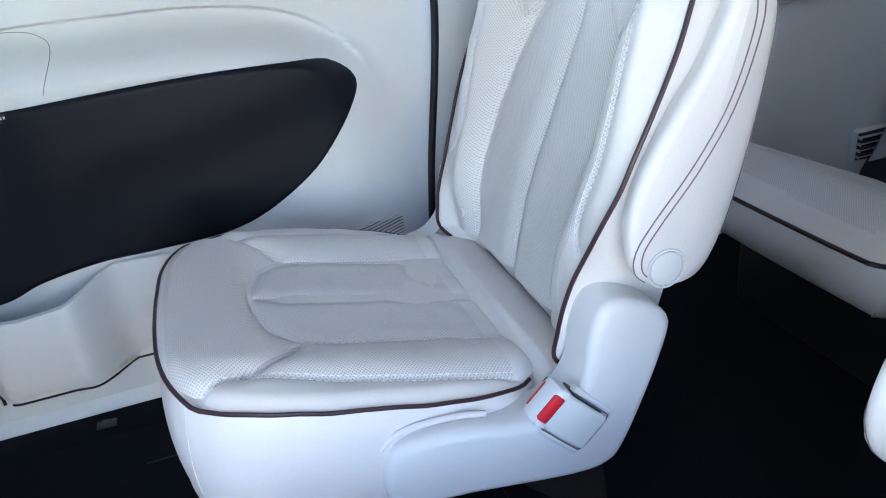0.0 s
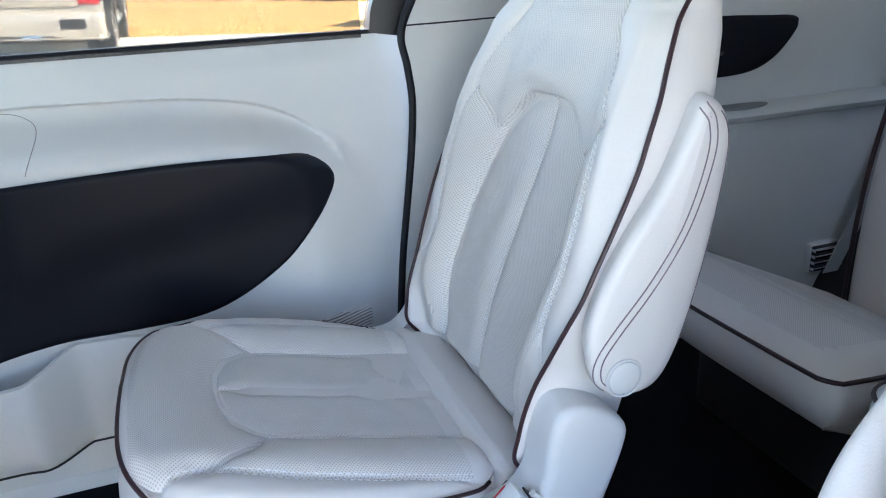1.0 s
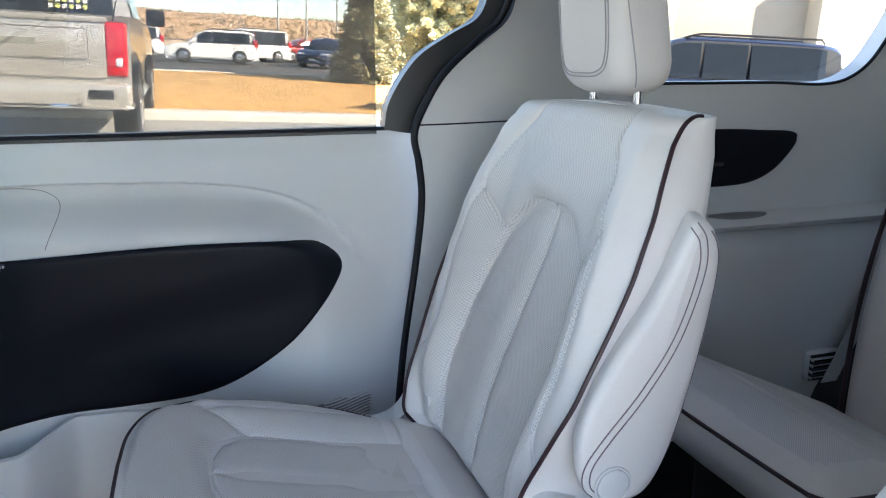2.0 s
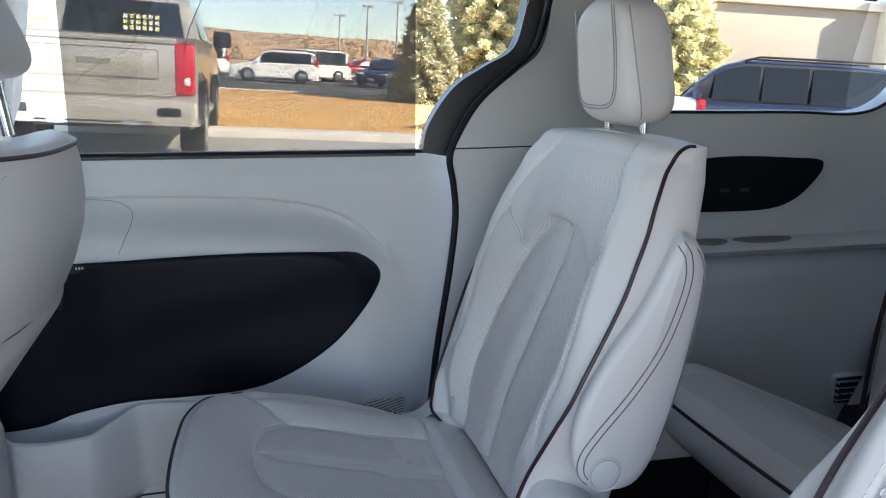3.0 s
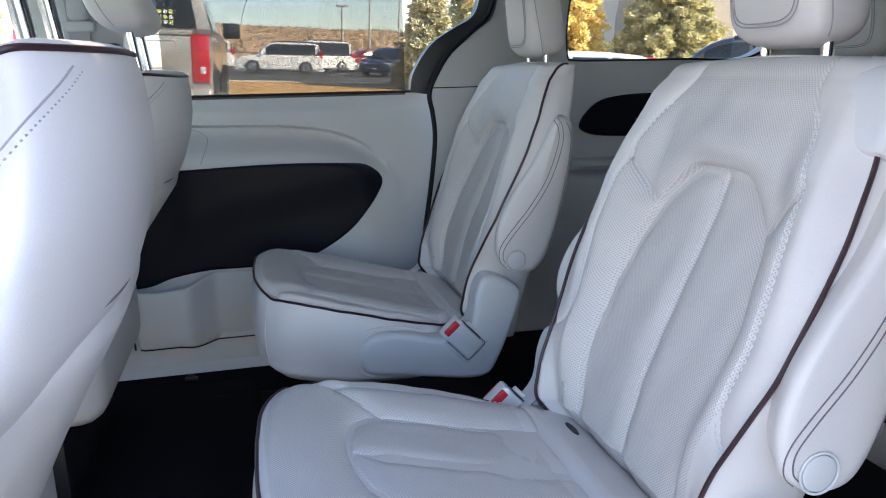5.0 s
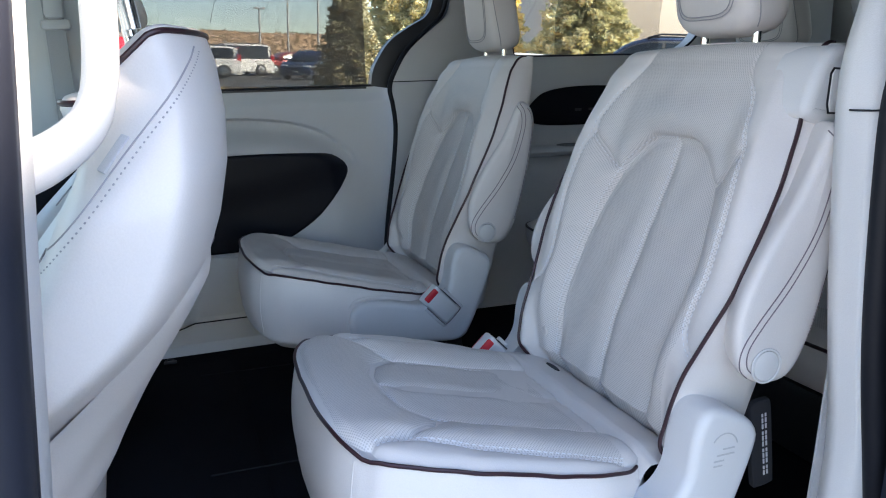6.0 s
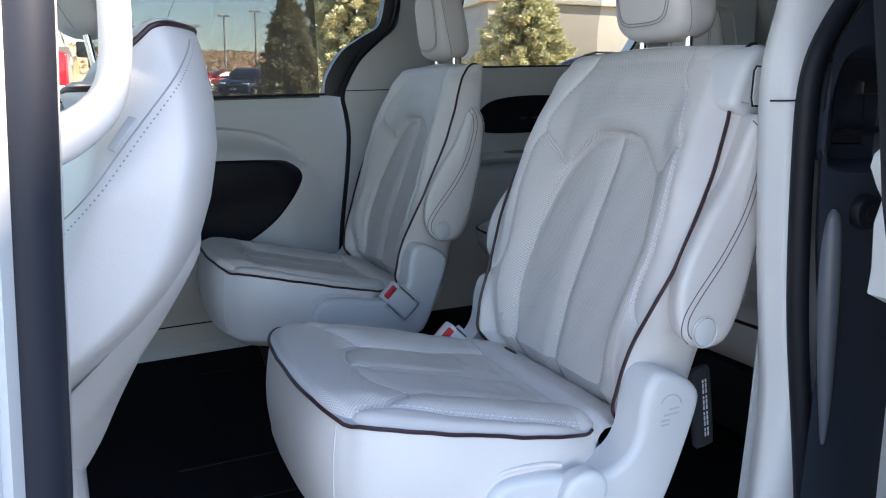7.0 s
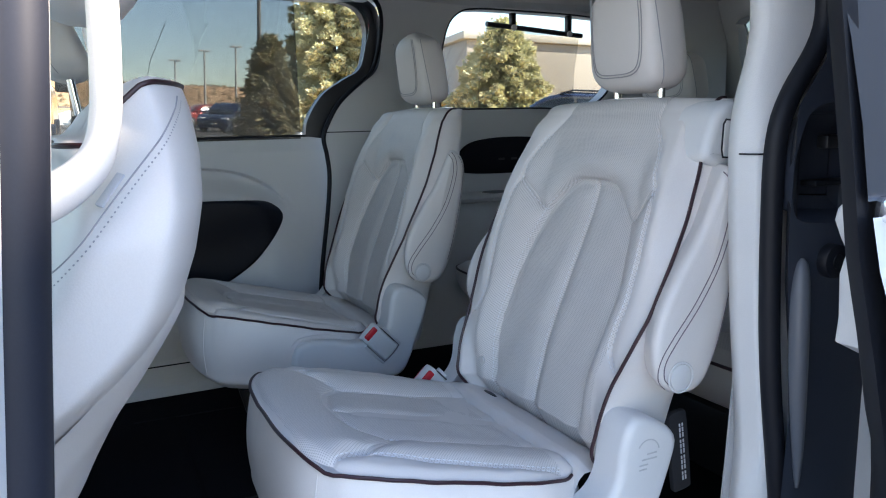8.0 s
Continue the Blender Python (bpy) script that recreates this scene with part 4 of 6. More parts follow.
# slab proud of the door; its grey paints the shade between the slats
bm = bmesh.new()
slab(bm, GR, lambda x, z: door_face(x, z) - 0.001, 0.0015, 40, 8)
grille = part("speaker_grille", bm, material("grille_slot_shade", (0.22, 0.22, 0.22), 0.8), door, "slotted speaker grille")
for k in range(12):
    z0 = 0.166 + 0.0060 * k
    row = [x for x in np.linspace(-0.262, -0.094, 100) if inside(np.array(x), np.array(z0 + 0.10 * (x + 0.10) * 0.2), [tuple(p) for p in gp])]
    if len(row) < 6:
        continue
    bm = bmesh.new()
    tube(bm, [(x, door_face(x, z0) - 0.0065, z0 + 0.10 * (x + 0.10) * 0.2) for x in row[::4] + row[-1:]], 0.0017, 6)
    part("grille_slat", bm, trim_light, grille)
bm = bmesh.new()
tube(bm, [(a, door_face(a, b) - 0.0015, b) for a, b in spline([(-0.70, 0.628), (-0.63, 0.626), (-0.596, 0.616), (-0.582, 0.595), (-0.600, 0.545)], 10)], 0.0005, 6)
part("trim_seam", bm, dark_thread, door)
bm = bmesh.new()
box(bm, (-0.80, door_face(-0.7, 0.5) - 0.016, 0.455), (-0.69, door_face(-0.7, 0.5) + 0.004, 0.505), 0.006)
pull = part("door_pull", bm, black_plastic, door, "black door pull")
bm = bmesh.new()
box(bm, (-0.775, door_face(-0.7, 0.5) - 0.019, 0.468), (-0.715, door_face(-0.7, 0.5) - 0.012, 0.492), 0.003)
part("pull_recess", bm, rubber, pull)
bm = bmesh.new()
box(bm, (-0.72, door_face(-0.68, 0.52) - 0.012, 0.516), (-0.635, door_face(-0.68, 0.52), 0.531), 0.003)
sw = part("window_switch", bm, black_plastic, door, "black window switch")
for k in range(3):
    bm = bmesh.new()
    box(bm, (-0.668 + 0.005 * k, door_face(-0.68, 0.52) - 0.0125, 0.524), (-0.665 + 0.005 * k, door_face(-0.68, 0.52) - 0.0118, 0.528))
    part("switch_mark", bm, print_white, sw)
bm = bmesh.new()
tube(bm, [(x, 0.842, 0.7085) for x in (-0.98, -0.5, -0.045)], 0.0035, 6)
part("window_wiper_strip", bm, rubber, door)
bm = bmesh.new()
box(bm, (-0.672, 0.8405, 0.700), (-0.068, 0.8415, 1.10))
tagged(part("sunshade", bm, shade_cloth, door, "fine grey mesh sunshade"), kind="")
bm = bmesh.new()
tube(bm, spline([(-0.478, 0.8395, 0.880), (-0.466, 0.8395, 0.922), (-0.446, 0.8395, 0.965), (-0.424, 0.8395, 1.014)], 6), 0.0007, 5)
part("loose_thread", bm, dark_thread, door, "thin dark thread on the shade")
bm = bmesh.new()
prof = [(0.783, 0.0), (0.785, 0.012), (0.790, 0.026), (0.799, 0.042), (0.815, 0.058), (0.845, 0.068), (0.86, 0.068), (0.86, 0.0)]
skin(bm, [[(x, y, z) for y, z in prof] for x in np.linspace(-1.2, -0.03, 10)])
solid("sill_right", bm, trim_light, "light grey door sill trim", "sill")

loop = thing("tie_down_loop", "small dark metal tie-down loop on the carpet", "tie-down", at=(-0.668, 0.742, 0))
bm = bmesh.new()
box(bm, (-0.016, -0.010, 0.001), (0.016, 0.010, 0.005), 0.002)
part("base_plate", bm, black_plastic, loop)
bm = bmesh.new()
tube(bm, spline([(-0.010, 0.0, 0.004), (-0.009, -0.004, 0.011), (0.0, -0.006, 0.015), (0.009, -0.004, 0.011), (0.010, 0.0, 0.004)], 5), 0.0017, 8)
part("ring", bm, steel, loop, "worn steel ring")

# rear quarter: ledge with cup holders, seam, vent, roller shade
bm = bmesh.new()
pr = [(0.03, 0.470), (-0.012, 0.474), (-0.030, 0.482), (-0.034, 0.490), (-0.026, 0.498), (-0.004, 0.504), (0.03, 0.506)]
skin(bm, [[(x, 0.862 + d * smooth(0.33, 0.48, x) - 0.03 * float(smooth(0.33, 0.48, x)), z) for d, z in pr] for x in np.linspace(0.34, 1.36, 30)])
ledge = part("ledge", bm, trim_light, wall_right, "moulded storage ledge")
# flat grey pads; the shade of the cup hollows is in their colour
for x0, w in ((0.585, 0.045), (0.72, 0.075)):
    bm = bmesh.new()
    pol = [(x0 + w * math.cos(t), 0.838 + 0.022 * math.sin(t)) for t in np.linspace(0, 6.283, 36, endpoint=False)]
    pillow(bm, pol, lambda a, b, d: (a, b, d), 0.492, 0.5075, 0.001, 0.004, 3)
    part("cup_shade_pad", bm, material("cup_shade_grey", (0.22, 0.22, 0.22), 0.8), ledge)
bm = bmesh.new()
tube(bm, [(x, right_side(x, 0.715) - 0.0005, 0.717) for x in np.linspace(-0.005, 0.30, 12)], 0.0014, 6)
part("trim_seam", bm, black_plastic, wall_right)
for k in range(2):
    bm = bmesh.new()
    box(bm, (0.62 + 0.05 * k, right_side(0.64, 0.60) - 0.010, 0.608), (0.645 + 0.05 * k, right_side(0.64, 0.6) - 0.004, 0.616), 0.002)
    part("insert_socket", bm, steel, wall_right)
bm = bmesh.new()
box(bm, (0.935, 0.808, 0.098), (1.03, 0.832, 0.172), 0.010)
vent = part("air_vent", bm, trim_light, wall_right, "slatted air vent")
bm = bmesh.new()
box(bm, (0.941, 0.803, 0.104), (1.024, 0.816, 0.166), 0.003)
part("vent_opening", bm, black_plastic, vent)
for k in range(4):
    bm = bmesh.new()
    box(bm, (0.940, 0.796, 0.108 + 0.015 * k), (1.025, 0.810, 0.117 + 0.015 * k), 0.003)
    part("vent_slat", bm, chrome, vent)
shade = thing("roller_sunshade", "dark roller sunshade drawn up over the quarter window", "sunshade")
bm = bmesh.new()
yq = lambda z: right_side(0.7, z) + 0.012
skin(bm, [[(0.555, yq(0.785), 0.785), (0.94, yq(0.785), 0.785)], [(0.555, yq(0.9), 0.90), (0.94, yq(0.9), 0.90)], [(0.56, yq(1.04), 1.045), (0.93, yq(1.02), 1.020)]], closed=False)
part("film", bm, shade_film, shade, "see-through dark film")
bm = bmesh.new()
tube(bm, [(0.555, yq(1.045) - 0.004, 1.048), (0.935, yq(1.025) - 0.004, 1.022)], 0.0085, 10)
part("bar", bm, black_plastic, shade, "black pull bar")
for x in (0.65, 0.87):
    bm = bmesh.new()
    box(bm, (x - 0.009, yq(1.05) - 0.016, 1.035 - 0.06 * (x - 0.65)), (x + 0.009, yq(1.05) + 0.004, 1.085), 0.003)
    part("hook", bm, black_plastic, shade)
    bm = bmesh.new()
    cyl(bm, (x, yq(1.05) - 0.020, 1.038 - 0.06 * (x - 0.65)), (x, yq(1.05) - 0.012, 1.038 - 0.06 * (x - 0.65)), 0.010, 16, 0.002)
    part("hook_clip", bm, white_plastic, shade)
bm = bmesh.new()
skin(bm, [[(x - 0.022, 0.795, z), (x + 0.022, 0.795, z), (x + 0.022, 0.798, z), (x - 0.022, 0.798, z)] for x, z in ((0.99, 0.10), (1.04, 0.20), (1.09, 0.31), (1.14, 0.42))])
part("rear_belt", bm, webbing, wall_right, "grey belt webbing")

# ---- third row ----


def bench(name, label, y0, y1):
    be = thing(name, label, "car seat", "third-row seats")
    w = y1 - y0
    bm = bmesh.new()
    out = [(0.312, y0 + 0.002), (0.300, y0 + 0.014), (0.294, y0 + 0.04), (0.288, (y0 + y1) / 2), (0.292, y1 - 0.12), (0.308, y1 - 0.05), (0.345, y1 - 0.010), (0.45, y1), (0.80, y1), (0.80, y0), (0.36, y0)]
    o = resample(spline(out[:8], 8) + [np.array(p) for p in out[8:]], 200, True)
    c = o.mean(axis=0)
    rings = []
    for r in np.linspace(0.03, 1, 26):
        q = c + (o - c) * r
        z = 0.338 - 0.06 * (q[:, 0] - 0.29) - 0.40 * np.maximum(0, q[:, 0] - 0.42) - 0.018 * smooth(0.86, 1.0, r) ** 2 - 0.008 * np.exp(-((q[:, 0] - 0.47) / 0.012) ** 2) * (np.abs(q[:, 1] - (y0 + y1) / 2) < w * 0.32)
        rings.append(np.column_stack([q, z]))
    zt = rings[-1][:, 2]
    for f in np.linspace(0.08, 1, 8):
        q = inset(o, -0.008 * math.sin(3.14 * f) + 0.03 * f * f)
        rings.append(np.column_stack([q, np.maximum(zt - 0.088 * f, 0.01)]))
    skin(bm, rings)
    for f in bm.faces:
        m = f.calc_center_median()
        f.material_index = int(0.325 < m.x < 0.60 and y0 + 0.05 < m.y < y1 - 0.08 and m.z > 0.22)
    part("cushion", bm, [leather, leather_seat], be, "", 60)
    bm = bmesh.new()
    q = inset(o, -0.002)
    run = [(p[0], p[1], z - 0.002) for p, z in zip(q, zt) if p[0] < 0.70]
    k = max(range(len(run)), key=lambda i: math.dist(run[i - 1], run[i]))
    tube(bm, run[k:] + run[:k], 0.0031, 8)
    part("piping", bm, piping_mat, be, "dark burgundy piping")
    bm = bmesh.new()
    box(bm, (0.46, y0 + 0.03, 0.0), (0.62, y1 - 0.03, 0.15), 0.02)
    part("base", bm, black_plastic, be)
    # upright back
    bm = bmesh.new()
    rings = []
    for f in np.linspace(0, 1, 26):
        z = 0.14 + 0.61 * f
        ww = w / 2 - 0.018 - 0.02 * f ** 3 - 0.03 * (1 - f) ** 2
        x = 0.78 + 0.13 * f - 0.02 * math.sin(3.14 * f)
        ring = []
        for t in np.linspace(0, 6.28319, 64, endpoint=False):
            ct, st = math.cos(t), math.sin(t)
            ring.append((x + 0.055 + 0.055 * math.copysign(abs(ct) ** 0.6, ct) - 0.012 * abs(st) ** 6, (y0 + y1) / 2 + ww * math.copysign(abs(st) ** 0.35, st), z))
        rings.append(ring)
    l = np.array(rings[-1])
    cc = l.mean(axis=0)
    for f, h in ((0.93, 0.010), (0.75, 0.015), (0.4, 0.017)):
        q = cc + (l - cc) * (f, f, 1)
        q[:, 2] += h
        rings.append([tuple(p) for p in q])
    skin(bm, rings)
    part("backrest", bm, leather, be, "", 60)
    for e in (y0 + 0.006, y1 - 0.006):
        bm = bmesh.new()
        tube(bm, [(0.782 + 0.13 * f - 0.02 * math.sin(3.14 * f), e + (1 if e < (y0 + y1) / 2 else -1) * (0.018 + 0.02 * f ** 3 + 0.03 * (1 - f) ** 2), 0.14 + 0.61 * f) for f in np.linspace(0, 1, 20)], 0.0045, 8)
        part("back_piping", bm, piping_mat, be, "dark burgundy piping")
    hs = [0.39] if w < 0.6 else [-0.435, -0.084]
    for h in hs:
        headrest((0.945, h, 0.85), 0.09, 0.22, 0.15, be)
        for s in (-0.05, 0.05):
            bm = bmesh.new()
            tube(bm, [(0.945, h + s, 0.72), (0.945, h + s, 0.80)], 0.006, 10)
            part("headrest_post", bm, chrome, be, "chrome post")
    return be


bench("third_row_seat", "pale grey leather third-row single seat with dark piping", 0.148, 0.625)
bench("third_row_seat", "pale grey leather third-row double seat with dark piping", -0.66, 0.138)

# ---- front seats ----
FR_Z = [0.20, 0.35, 0.42, 0.484, 0.53, 0.567, 0.60, 0.65, 0.695, 0.74, 0.775]
FR_X = [-0.775, -0.693, -0.658, -0.623, -0.597, -0.576, -0.564, -0.553, -0.550, -0.554, -0.564]


def front_seat(name, label, yc):
    st = thing(name, label, "car seat", "front seats", "", (0, yc, 0))
    bm = bmesh.new()
    rings = []
    for z in np.linspace(0.36, 0.757, 70):
        xr = float(np.interp(z, FR_Z, FR_X))
        w = 0.262 - 0.062 * smooth(0.62, 0.77, z) - 0.02 * smooth(0.5, 0.38, z)
        th = 0.14 + 0.05 * smooth(0.7, 0.4, z)
        ring = []
        for t in np.linspace(0, 6.28319, 110, endpoint=False):
            ct, st_ = math.cos(t), math.sin(t)
            v = w * math.copysign(abs(st_) ** 0.55, st_)
            s = abs(v) / w
            if ct > 0:
                x = xr - 0.045 * s ** 2.6 - (th * 0.5 - 0.045) * (1 - abs(ct) ** 0.35)
            else:
                x = xr - th * 0.5 - th * 0.5 * abs(ct) ** 0.45 + 0.02 * (1 - s ** 2) - 0.01
            if ct > 0:
                x = max(x, xr - th * 0.5) - 0.095 * s * s * smooth(0.55, 0.38, z)
            ring.append((x, v, z))
        rings.append(ring)
    l = np.array(rings[-1])
    c = l.mean(axis=0)
    for f, h in ((0.975, 0.006), (0.93, 0.010), (0.84, 0.012), (0.6, 0.013), (0.3, 0.013)):
        q = c + (l - c) * (f, f, 1)
        q[:, 2] += h
        rings.append([tuple(p) for p in q])
    skin(bm, rings)
    droop = lambda x, z: z - min(0.055, 0.05 * (max(0.0, -0.605 - x) / 0.06) ** 2) * float(smooth(0.60, 0.755, z))
    for v in bm.verts:
        v.co.z = droop(v.co.x, v.co.z)
    tree = BVHTree.FromBMesh(bm)
    back = part("backrest", bm, leather, st, "smooth pale leather seat back", 60)
    bm = bmesh.new()
    q = c + (l - c) * (0.985, 0.985, 1)
    tube(bm, [(p[0], p[1], droop(p[0], p[2] + 0.004) + 0.001) for p in q], 0.0026, 8, True)
    part("top_piping", bm, piping_mat, st, "dark burgundy piping")
    for s in (-1, 1):
        bm = bmesh.new()

        def on_side(a, b, lift):
            p, n, k, d = tree.ray_cast(Vector((a, s * 0.6, b)), Vector((0, -s, 0)))
            return p + n * lift if p else Vector((a, s * 0.22, b))

        line = resample(spline([(-0.584, 0.750), (-0.592, 0.736), (-0.614, 0.708), (-0.648, 0.670), (-0.676, 0.637), (-0.704, 0.606), (-0.738, 0.568)], 10), 70)
        tube(bm, [on_side(a, b, 0.0) for a, b in line], 0.0009, 6)
        seam = part("side_seam", bm, seam_thread, st)
        bm = bmesh.new()
        stitches(bm, [on_side(a + 0.0045, b - 0.0035, 0.0) for a, b in line], (0, s, 0), 0.0020, 0.0030, 0.0009)
        tagged(part("seam_stitching", bm, seam_thread, seam), kind="stuff")
        bm = bmesh.new()
        k = min(range(len(line)), key=lambda i: abs(line[i][1] - 0.663))
        a, b = line[k]
        e0, e1, e2 = on_side(a - 0.011, b - 0.011, 0), on_side(a + 0.013, b + 0.019, 0), on_side(a - 0.010, b + 0.008, 0)
        ax = (e1 - e0).normalized()
        up = ax.cross(e2 - e0).normalized() * (-s)
        up = up if up.y * s > 0 else -up
        sd2 = up.cross(ax)
        m = Matrix((ax, sd2, up)).transposed().to_4x4()
        m.translation = (e0 + e1) / 2 + (e2 - (e0 + e1) / 2) * 0.30
        box(bm, (-0.017, -0.0045, -0.002), (0.017, 0.0045, 0.0028), 0.0012, m)
        part("cloth_tag", bm, tag_cloth, st, "small stitched cloth tag")
    # lower back panel
    bm = bmesh.new()
    rows = []
    for z in np.linspace(0.16, 0.575, 40):
        xr = float(np.interp(z, FR_Z, FR_X)) - 0.004 + 0.012 * smooth(0.575, 0.54, z)
        w = 0.222 + 0.018 * smooth(0.5, 0.3, z)
        slack = smooth(0.54, 0.36, z)
        rows.append([(xr - (0.05 + 0.075 * slack) * (abs(v) / w) ** (4 - 1.6 * slack) - 0.03 * smooth(0.35, 0.2, z) + 0.0045 * slack * (v / w) ** 2 * math.sin(62 * abs(v) + 24 * z), v, z) for v in np.linspace(-w, w, 70)])
    skin(bm, rows, closed=False)
    part("back_panel", bm, leather, st, "loose pale vinyl lower panel", 60)
    bm = bmesh.new()
    tube(bm, [(p[0] + 0.001, p[1], p[2]) for p in rows[-1]], 0.002, 6)
    part("panel_seam", bm, dark_thread, st)
    for s in (-1, 1):
        bm = bmesh.new()
        pol = [(-0.76, 0.40), (-0.79, 0.30), (-0.85, 0.16), (-0.88, 0.06), (-1.05, 0.06), (-1.10, 0.20), (-0.98, 0.34), (-0.86, 0.42)]
        pillow(bm, resample(spline(pol, 6, True), 70, True), lambda a, b, d: (a, s * d, b), 0.18, 0.268, 0.01, 0.02, 4)
        part("side_cover", bm, seat_plastic, st, "pale plastic side cover", 60)
    bm = bmesh.new()
    box(bm, (-1.16, -0.25, 0.16), (-0.72, 0.25, 0.37), 0.05, seg=4)
    part("cushion", bm, leather, st)
    bm = bmesh.new()
    box(bm, (-1.08, -0.22, -0.015), (-0.80, 0.22, 0.17), 0.01)
    part("base", bm, black_plastic, st)
    hr = headrest((-0.668, 0, 0.925), 0.105, 0.245, 0.180, st, -0.36)
    for s in (-0.065, 0.065):
        bm = bmesh.new()
        tube(bm, [(-0.628, s, 0.77), (-0.640, s, 0.86)], 0.0075, 12)
        part("post", bm, chrome, hr, "chrome post")
    return st


drv = front_seat("front_seat", "pale grey leather driver's seat seen from behind", -0.395)
pas = copy_thing(drv, pose(-0.03, 0.395, 0))
drv.matrix_world = pose(-0.006, -0.395, 0.020, 0, 0, 3)
tagged(pas, "pale grey leather front passenger seat seen from behind")
for piece in pas.children:
    if piece.name.startswith(("back", "panel_seam", "top_piping", "side_seam", "cloth_tag")):
        piece.matrix_local = Matrix.Translation((-0.58, 0, 0.70)) @ Matrix.Rotation(radians(6.0), 4, "Y") @ Matrix.Translation((0.58, 0, -0.70))  # reclined further than the driver's

# ---- pillars, front, rear and left side ----
pil = thing("pillar_right", "light grey centre pillar with belt", "pillar", "", "structure")
bm = bmesh.new()
skin(bm, [[(x0, 0.90, z), (x0, 0.80 - 0.07 * float(smooth(0.8, 1.2, z)), z), (x0 + 0.03, 0.785 - 0.07 * float(smooth(0.8, 1.2, z)), z), (x1 - 0.03, 0.79 - 0.07 * float(smooth(0.8, 1.2, z)), z), (x1, 0.805 - 0.07 * float(smooth(0.8, 1.2, z)), z), (x1, 0.90, z)] for z, x0, x1 in ((0, -1.08, -0.90), (0.3, -1.06, -0.88), (0.6, -1.02, -0.83), (0.8, -0.98, -0.755), (1.0, -0.95, -0.72), (1.16, -0.93, -0.70))])
part("pillar_trim", bm, trim_light, pil)
bm = bmesh.new()
skin(bm, [[(-0.835 + dx, 0.768 - 0.07 * float(smooth(0.8, 1.2, z)) + dy, z) for dx, dy in ((-0.022, 0), (0.022, 0), (0.022, 0.003), (-0.022, 0.003))] for z in (0.62, 0.75, 0.9, 1.05)])
part("belt", bm, webbing, pil, "grey belt webbing")
bm = bmesh.new()
box(bm, (-0.865, 0.752, 0.86), (-0.80, 0.775, 0.885), 0.008)
box(bm, (-0.855, 0.745, 0.885), (-0.81, 0.775, 0.95), 0.012)
part("belt_guide", bm, seat_plastic, pil)
bm = bmesh.new()
box(bm, (-0.775, 0.745, 0.775), (-0.755, 0.79, 0.835), 0.003)
part("belt_slot", bm, black_plastic, pil)

bm = bmesh.new()
for s in (-1, 1):
    box(bm, (-2.3, s * 0.86 - 0.04, 0.0), (-1.02, s * 0.86 + 0.04, 0.70), 0.01)
    box(bm, (-2.3, s * 0.78 - 0.03, 1.10), (-0.9, s * 0.78 + 0.03, 1.20), 0.01)
solid("wall_front_doors", bm, trim_light, "light grey front door trim", "wall trim")
for s, nm in ((1, "window_1"), (-1, "window_2")):
    bm = bmesh.new()
    skin(bm, [[(x, s * 0.86, 0.69) for x in (-2.1, -1.03)], [(x, s * 0.76, 1.12) for x in (-1.7, -0.97)]], closed=False)
    solid(nm, bm, glass_clear, "clear front door glass", "window").visible_shadow = False
bm = bmesh.new()
box(bm, (-2.35, -0.86, 0.0), (-1.75, 0.86, 0.62), 0.06, seg=3)
solid("dashboard", bm, trim_black, "black dashboard", "dashboard")
bm = bmesh.new()
skin(bm, [[(-2.35, y, 0.62) for y in np.linspace(-0.84, 0.84, 12)], [(-1.55, y, 1.17) for y in np.linspace(-0.72, 0.72, 12)]], closed=False)
solid("window_3", bm, glass_clear, "clear windscreen", "window").visible_shadow = False

# rear end
rear = thing("tailgate", "closed tailgate with heated window", "tailgate", "", "structure")
RW = [(-0.60, 0.80), (-0.63, 0.9), (-0.60, 1.02), (-0.54, 1.07), (0, 1.09), (0.54, 1.07), (0.60, 1.02), (0.63, 0.9), (0.60, 0.80), (0.50, 0.775), (0, 0.77), (-0.50, 0.775)]
xr = lambda z: 1.60 - 0.22 * float(smooth(0.6, 1.2, z))
bm = bmesh.new()
hole2 = annulus(bm, RW, [(-0.86, 0.0), (0.86, 0.0), (0.86, 0.6), (0.84, 1.0), (0.78, 1.18), (0, 1.20), (-0.78, 1.18), (-0.84, 1.0), (-0.86, 0.6)], lambda y, z: (xr(z), y, z), 120, 8)
skin(bm, [[(xr(b), a, b) for a, b in hole2], [(xr(b) + 0.05, a, b) for a, b in hole2]], cap=(False, False))
part("tailgate_trim", bm, trim_light, rear)
bm = bmesh.new()
pillow(bm, hole2, lambda a, b, d: (xr(b) + d, a, b), 0.04, 0.044, 0.0005, 0.0005, 1)
part("rear_pane", bm, glass_privacy, rear, "", 15)
for k in range(11):
    z = 0.81 + 0.025 * k
    bm = bmesh.new()
    tube(bm, [(xr(z) + 0.038, -0.58, z), (xr(z) + 0.038, 0.58, z)], 0.0012, 5)
    part("heating_wire", bm, material("heating_wire", (0.12, 0.06, 0.03), 0.7) if k == 0 else bpy.data.materials["heating_wire"], rear)
bm = bmesh.new()
skin(bm, [[(x, y, z) for x, y in ((1.18, 0.80 - 0.08 * float(smooth(0.8, 1.2, z))), (1.22, 0.74 - 0.06 * float(smooth(0.8, 1.2, z))), (1.36, 0.66), (1.44, 0.66), (1.6, 0.86), (1.3, 0.88))] for z in np.linspace(0, 1.19, 8)])
solid("pillar_rear_right", bm, trim_light, "grey rear pillar trim", "pillar")

